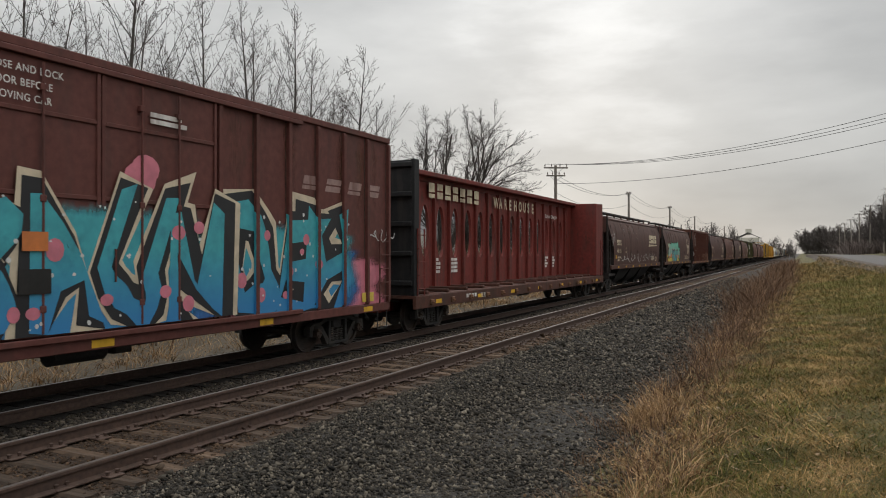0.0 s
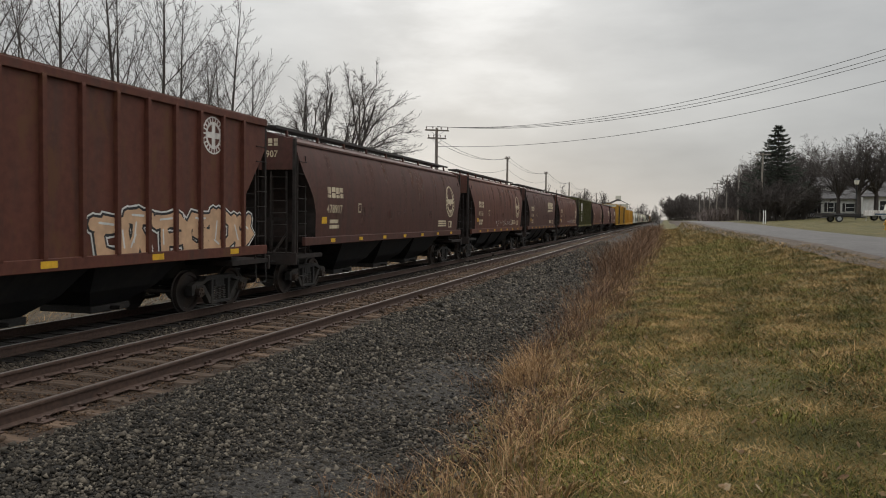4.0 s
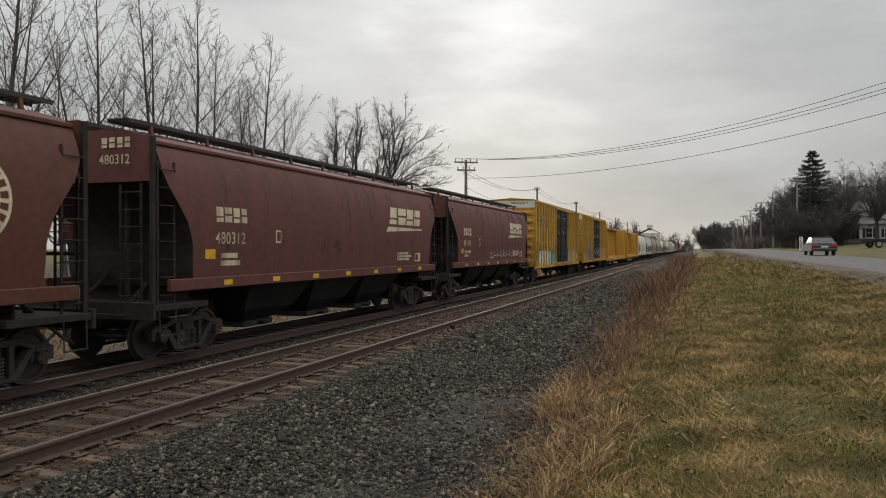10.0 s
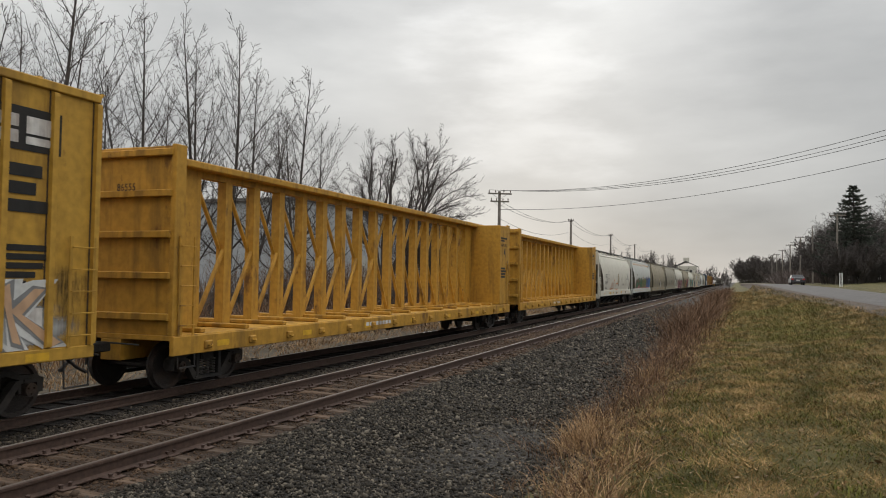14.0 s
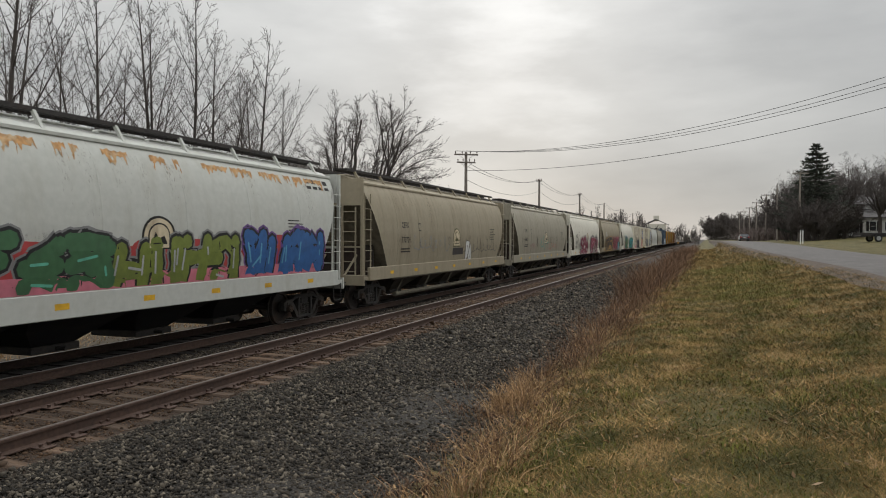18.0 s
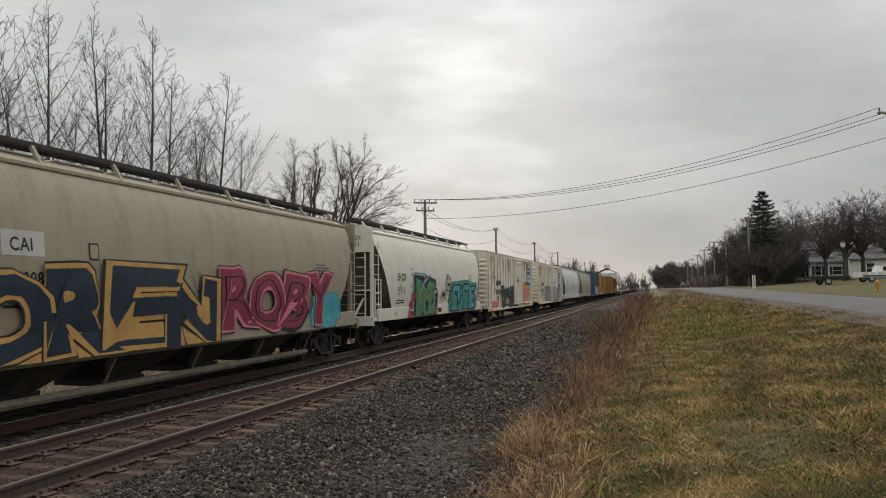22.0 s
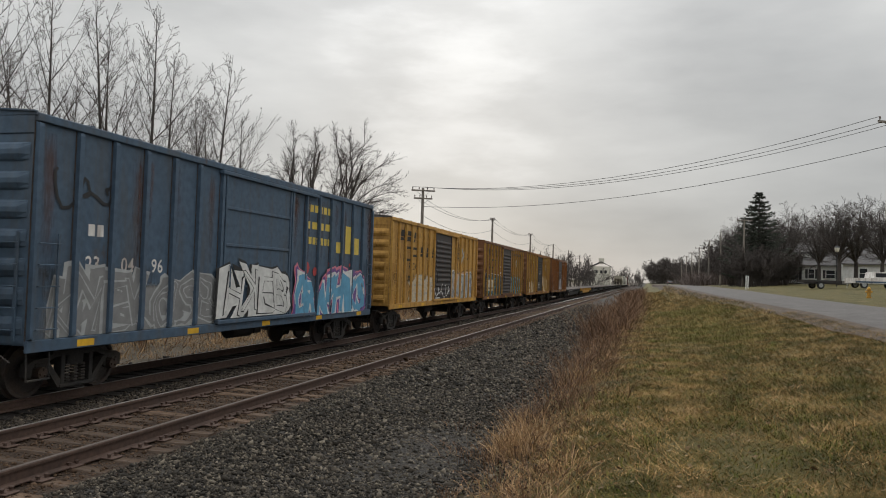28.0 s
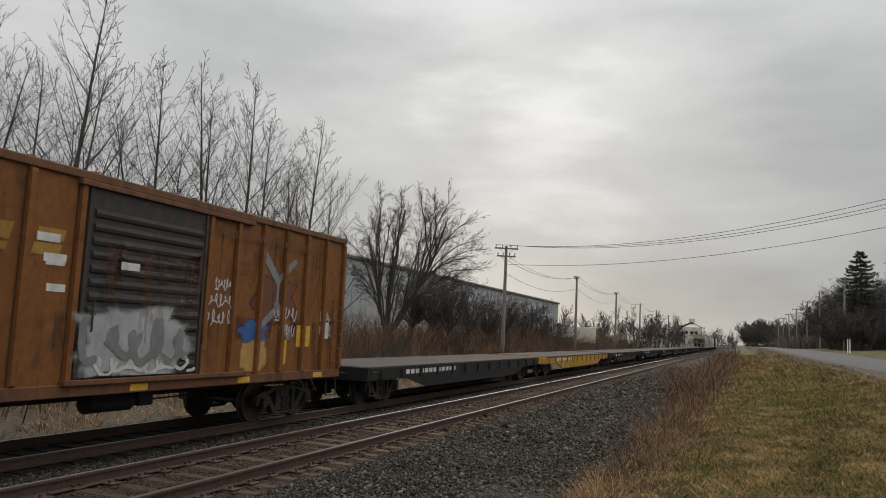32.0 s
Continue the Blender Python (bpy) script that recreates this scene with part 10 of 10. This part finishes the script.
# ---- roadside vehicles and fittings ----
M_CARPAINT = material("dark_grey_car_paint", (0.035, 0.036, 0.040), rough=0.4, metal=0.0, vary=0.05, bump=0)
M_TAIL = bpy.data.materials.new("tail_lamp_red")
M_TAIL.use_nodes = True
M_TAIL.node_tree.nodes["Principled BSDF"].inputs["Base Color"].default_value = (0.35, 0.01, 0.01, 1)
M_TAIL.node_tree.nodes["Principled BSDF"].inputs["Emission Color"].default_value = (1.0, 0.03, 0.02, 1)
M_TAIL.node_tree.nodes["Principled BSDF"].inputs["Emission Strength"].default_value = 0.04
M_CHROME = material("dull_chrome", (0.5, 0.5, 0.5), rough=0.25, metal=0.9, vary=0.1, bump=0)


def wheel_part(parent, x, y, r, w=0.2, name="wheel"):
    tyre = part(name, Form().loft([[(x + dx, y + rr * math.cos(2 * math.pi * k / 18), r + rr * math.sin(2 * math.pi * k / 18)) for k in range(18)] for dx, rr in ((-w / 2, r * 0.6), (-w / 2, r * 0.92), (-w / 3, r), (w / 3, r), (w / 2, r * 0.92), (w / 2, r * 0.6))]), M_RUBBER, parent)
    part("rim", Form().disc_x(y, r, r * 0.6, x - w * 0.4, x + w * 0.52, 14), M_METAL, tyre)


def build_sedan():
    """The sedan that drives away; its nose points along +y."""
    car = thing("sedan_car", "dark grey sedan driving away along the road", "car", pose(9.5, 40, 1.3))
    half = 0.90
    prof = [(-2.35, 0.35), (-2.38, 0.72), (-2.30, 0.98), (-1.75, 1.04), (-1.05, 1.05), (0.9, 0.98), (2.0, 0.86), (2.3, 0.66), (2.32, 0.35)]
    rings = []
    for x, s in ((-half, 0.94), (-half + 0.08, 1.0), (half - 0.08, 1.0), (half, 0.94)):
        rings.append([(x, y * (0.985 if s < 1 else 1), 0.3 + (z - 0.3) * s) for y, z in prof])
    body = part("body", Form().loft(rings), M_CARPAINT, car)
    fix_normals(body.data)
    cab = [(-1.75, 1.02), (-1.15, 1.40), (0.1, 1.44), (0.95, 0.98)]
    glass = part("cabin_glass", Form().loft([[(x * (1 if z < 1.1 else 0.86), y, z) for y, z in cab] for x in (-0.82, 0.82)]), M_GLASS, car)
    fix_normals(glass.data)
    part("roof", Form().box(-0.68, 0.68, -1.15, 0.1, 1.40, 1.46, 0.02), M_CARPAINT, car)
    part("rear_bumper", Form().box(-0.86, 0.86, -2.46, -2.30, 0.36, 0.58, 0.04), M_CARPAINT, car)
    for s in (-1, 1):
        part("tail_lamp", Form().box(s * 0.55, s * 0.86, -2.42, -2.30, 0.72, 0.90, 0.02), M_TAIL, car, "dark red tail lamp")
        part("door_mirror", Form().box(s * 0.9, s * 1.06, 0.55, 0.68, 0.95, 1.1, 0.02), M_CARPAINT, car)
        for y in (-1.42, 1.38):
            wheel_part(car, s * 0.78, y, 0.33)
    part("plate_bar", Form().box(-0.25, 0.25, -2.475, -2.46, 0.62, 0.74), P_PLAINWHITE, car)
    return car


SEDAN = build_sedan()


def build_trailer():
    x, y = polar(11.2, 92)
    t = thing("utility_trailer", "low black utility trailer parked on the grass", "trailer", pose(x, y, ground_z(x, y), 0, 0, -78), "")
    part("bed", Form().box(-0.95, 0.95, -2.0, 2.0, 0.55, 0.66, 0.01), M_STEEL_DARK, t)
    for s in (-1, 1):
        part("side_rail", Form().box(s * 0.92, s * 0.98, -2.0, 2.0, 0.66, 0.95, 0.01), M_STEEL_DARK, t)
        wheel_part(t, s * 1.08, -0.3, 0.38)
        part("fender", Form().box(s * 0.97, s * 1.2, -0.78, 0.18, 0.78, 0.83, 0.02), M_STEEL_DARK, t)
    part("tongue", Form().tube([(0.8, 2.0, 0.6), (0, 3.1, 0.5), (-0.8, 2.0, 0.6)], 0.04, 6), M_STEEL_DARK, t)
    part("tongue_jack", Form().tube([(0.1, 2.9, 0.0), (0.1, 2.9, 0.95)], 0.035, 6), M_METAL, t)


def build_pickup():
    x, y = polar(14.55, 88)
    t = thing("pickup_truck", "white pickup truck parked in the grassy yard", "truck", pose(x, y, ground_z(x, y), 0, 0, -75))
    white = P_PLAINWHITE
    body = part("body", Form().loft([[(xx, yy, zz) for yy, zz in ((-2.7, 0.5), (-2.7, 1.02), (0.2, 1.04), (2.2, 1.0), (2.6, 0.85), (2.62, 0.5))] for xx in (-0.95, 0.95)]), white, t)
    fix_normals(body.data)
    cab = part("cab", Form().loft([[(xx * (1 if zz < 1.2 else 0.86), yy, zz) for yy, zz in ((-0.75, 1.0), (-0.65, 1.65), (0.55, 1.68), (1.15, 1.0))] for xx in (-0.9, 0.9)]), white, t)
    fix_normals(cab.data)
    for s in (-1, 1):
        part("side_window", Form().box(s * 0.83, s * 0.875, -0.55, 0.6, 1.12, 1.55), M_GLASS, cab)
        part("stripe", Form().box(s * 0.945, s * 0.958, -2.6, 2.5, 0.55, 0.72), P_BLUE, body)
        for yy in (-1.7, 1.65):
            wheel_part(t, s * 0.82, yy, 0.38)
    part("windscreen", Form().add([(-0.78, 1.13, 1.05), (0.78, 1.13, 1.05), (0.68, 0.62, 1.62), (-0.68, 0.62, 1.62)], [(0, 1, 2, 3)]), M_GLASS, cab)
    part("bumper", Form().box(-0.95, 0.95, 2.6, 2.72, 0.45, 0.65, 0.03), M_CHROME, t)


def build_yard():
    x, y = polar(12.25, 104)
    l = thing("lamp_post", "black yard lamp post with a pale lantern", "lamp post", pose(x, y, ground_z(x, y)))
    part("post", Form().tube([(0, 0, 0), (0, 0, 4.2)], 0.06, 8), M_SHUTTER, l)
    part("lantern", Form().tube([(0, 0, 4.2), (0, 0, 4.3), (0, 0, 4.75)], [0.1, 0.24, 0.3], 8), P_WHITE, l)
    part("cap", Form().tube([(0, 0, 4.75), (0, 0, 5.0)], [0.34, 0.05], 8), M_SHUTTER, l)
    x, y = polar(14.1, 62)
    h = thing("fire_hydrant", "yellow fire hydrant standing in roadside grass", "hydrant", pose(x, y, ground_z(x, y)))
    part("barrel", Form().tube([(0, 0, 0), (0, 0, 0.08), (0, 0, 0.1), (0, 0, 0.58)], [0.17, 0.17, 0.12, 0.12], 12), P_CB_YELLOW, h)
    part("bonnet", Form().tube([(0, 0, 0.58), (0, 0, 0.62), (0, 0, 0.72), (0, 0, 0.8)], [0.15, 0.15, 0.1, 0.03], 12), P_CB_YELLOW, h)
    for s in (-1, 1):
        part("nozzle", Form().tube([(s * 0.1, 0, 0.45), (s * 0.22, 0, 0.45)], 0.06, 8), P_CB_YELLOW, h)
    for az, d in ((6.62, 100), (6.75, 102)):
        x, y = polar(az, d)
        p = thing("marker_post", "short white roadside marker post", "post", pose(x, y, ground_z(x, y)), "marker posts")
        part("post", Form().tube([(0, 0, 0), (0, 0, 1.6)], 0.06, 6), M_TRIM, p)
        part("post_cap", Form().tube([(0, 0, 1.6), (0, 0, 1.68)], [0.075, 0.03], 6), M_METAL, p)


build_trailer()
build_pickup()
build_yard()


# ---- motion: the train rolls past at an even pace, its wheels turning ----
def motions():
    for car, y in MOVERS:
        walk(car, [(t, pose(TRACK_TRAIN, y - CAR_SPEED * t, RAIL_TRAIN)) for t in (0.0, 16.0, 32.0)])
    turn = math.degrees(CAR_SPEED / 0.46)
    for wheel, dy, y in WHEELSETS:
        # turned while it is close enough for its turning to show
        first, last = max(0, math.ceil((y - 34.0) / CAR_SPEED * 30)), min(960, math.floor((y + 1.0) / CAR_SPEED * 30))
        steps = list(range(first, last + 1)) if last > first else []
        rows = [(0.0, pose(0, dy, 0.46))] if 0 not in steps else []
        rows += [(k / 30, pose(0, dy, 0.46, turn * (k - first) / 30)) for k in steps]
        if not steps or steps[-1] < 960:
            rows.append((32.0, pose(0, dy, 0.46, turn * (steps[-1] - first) / 30 if steps else 0)))
        walk(wheel, rows)
    # the sedan passes and slows far down the road
    drive = [(0.0, -44.0), (5.0, 11.0), (8.0, 41.0), (9.0, 55.6), (10.0, 66.8), (11.0, 79.0), (12.0, 92.0), (13.0, 105.0), (14.0, 118.0), (17.0, 152.0), (20.0, 185.0), (26.0, 255.0), (32.0, 330.0)]
    walk(SEDAN, [(t, pose(between(ROAD_X, y) + 1.35, y, between(ROAD_Z, y) + 0.03, 0, 0, 1.2)) for t, y in drive])


motions()
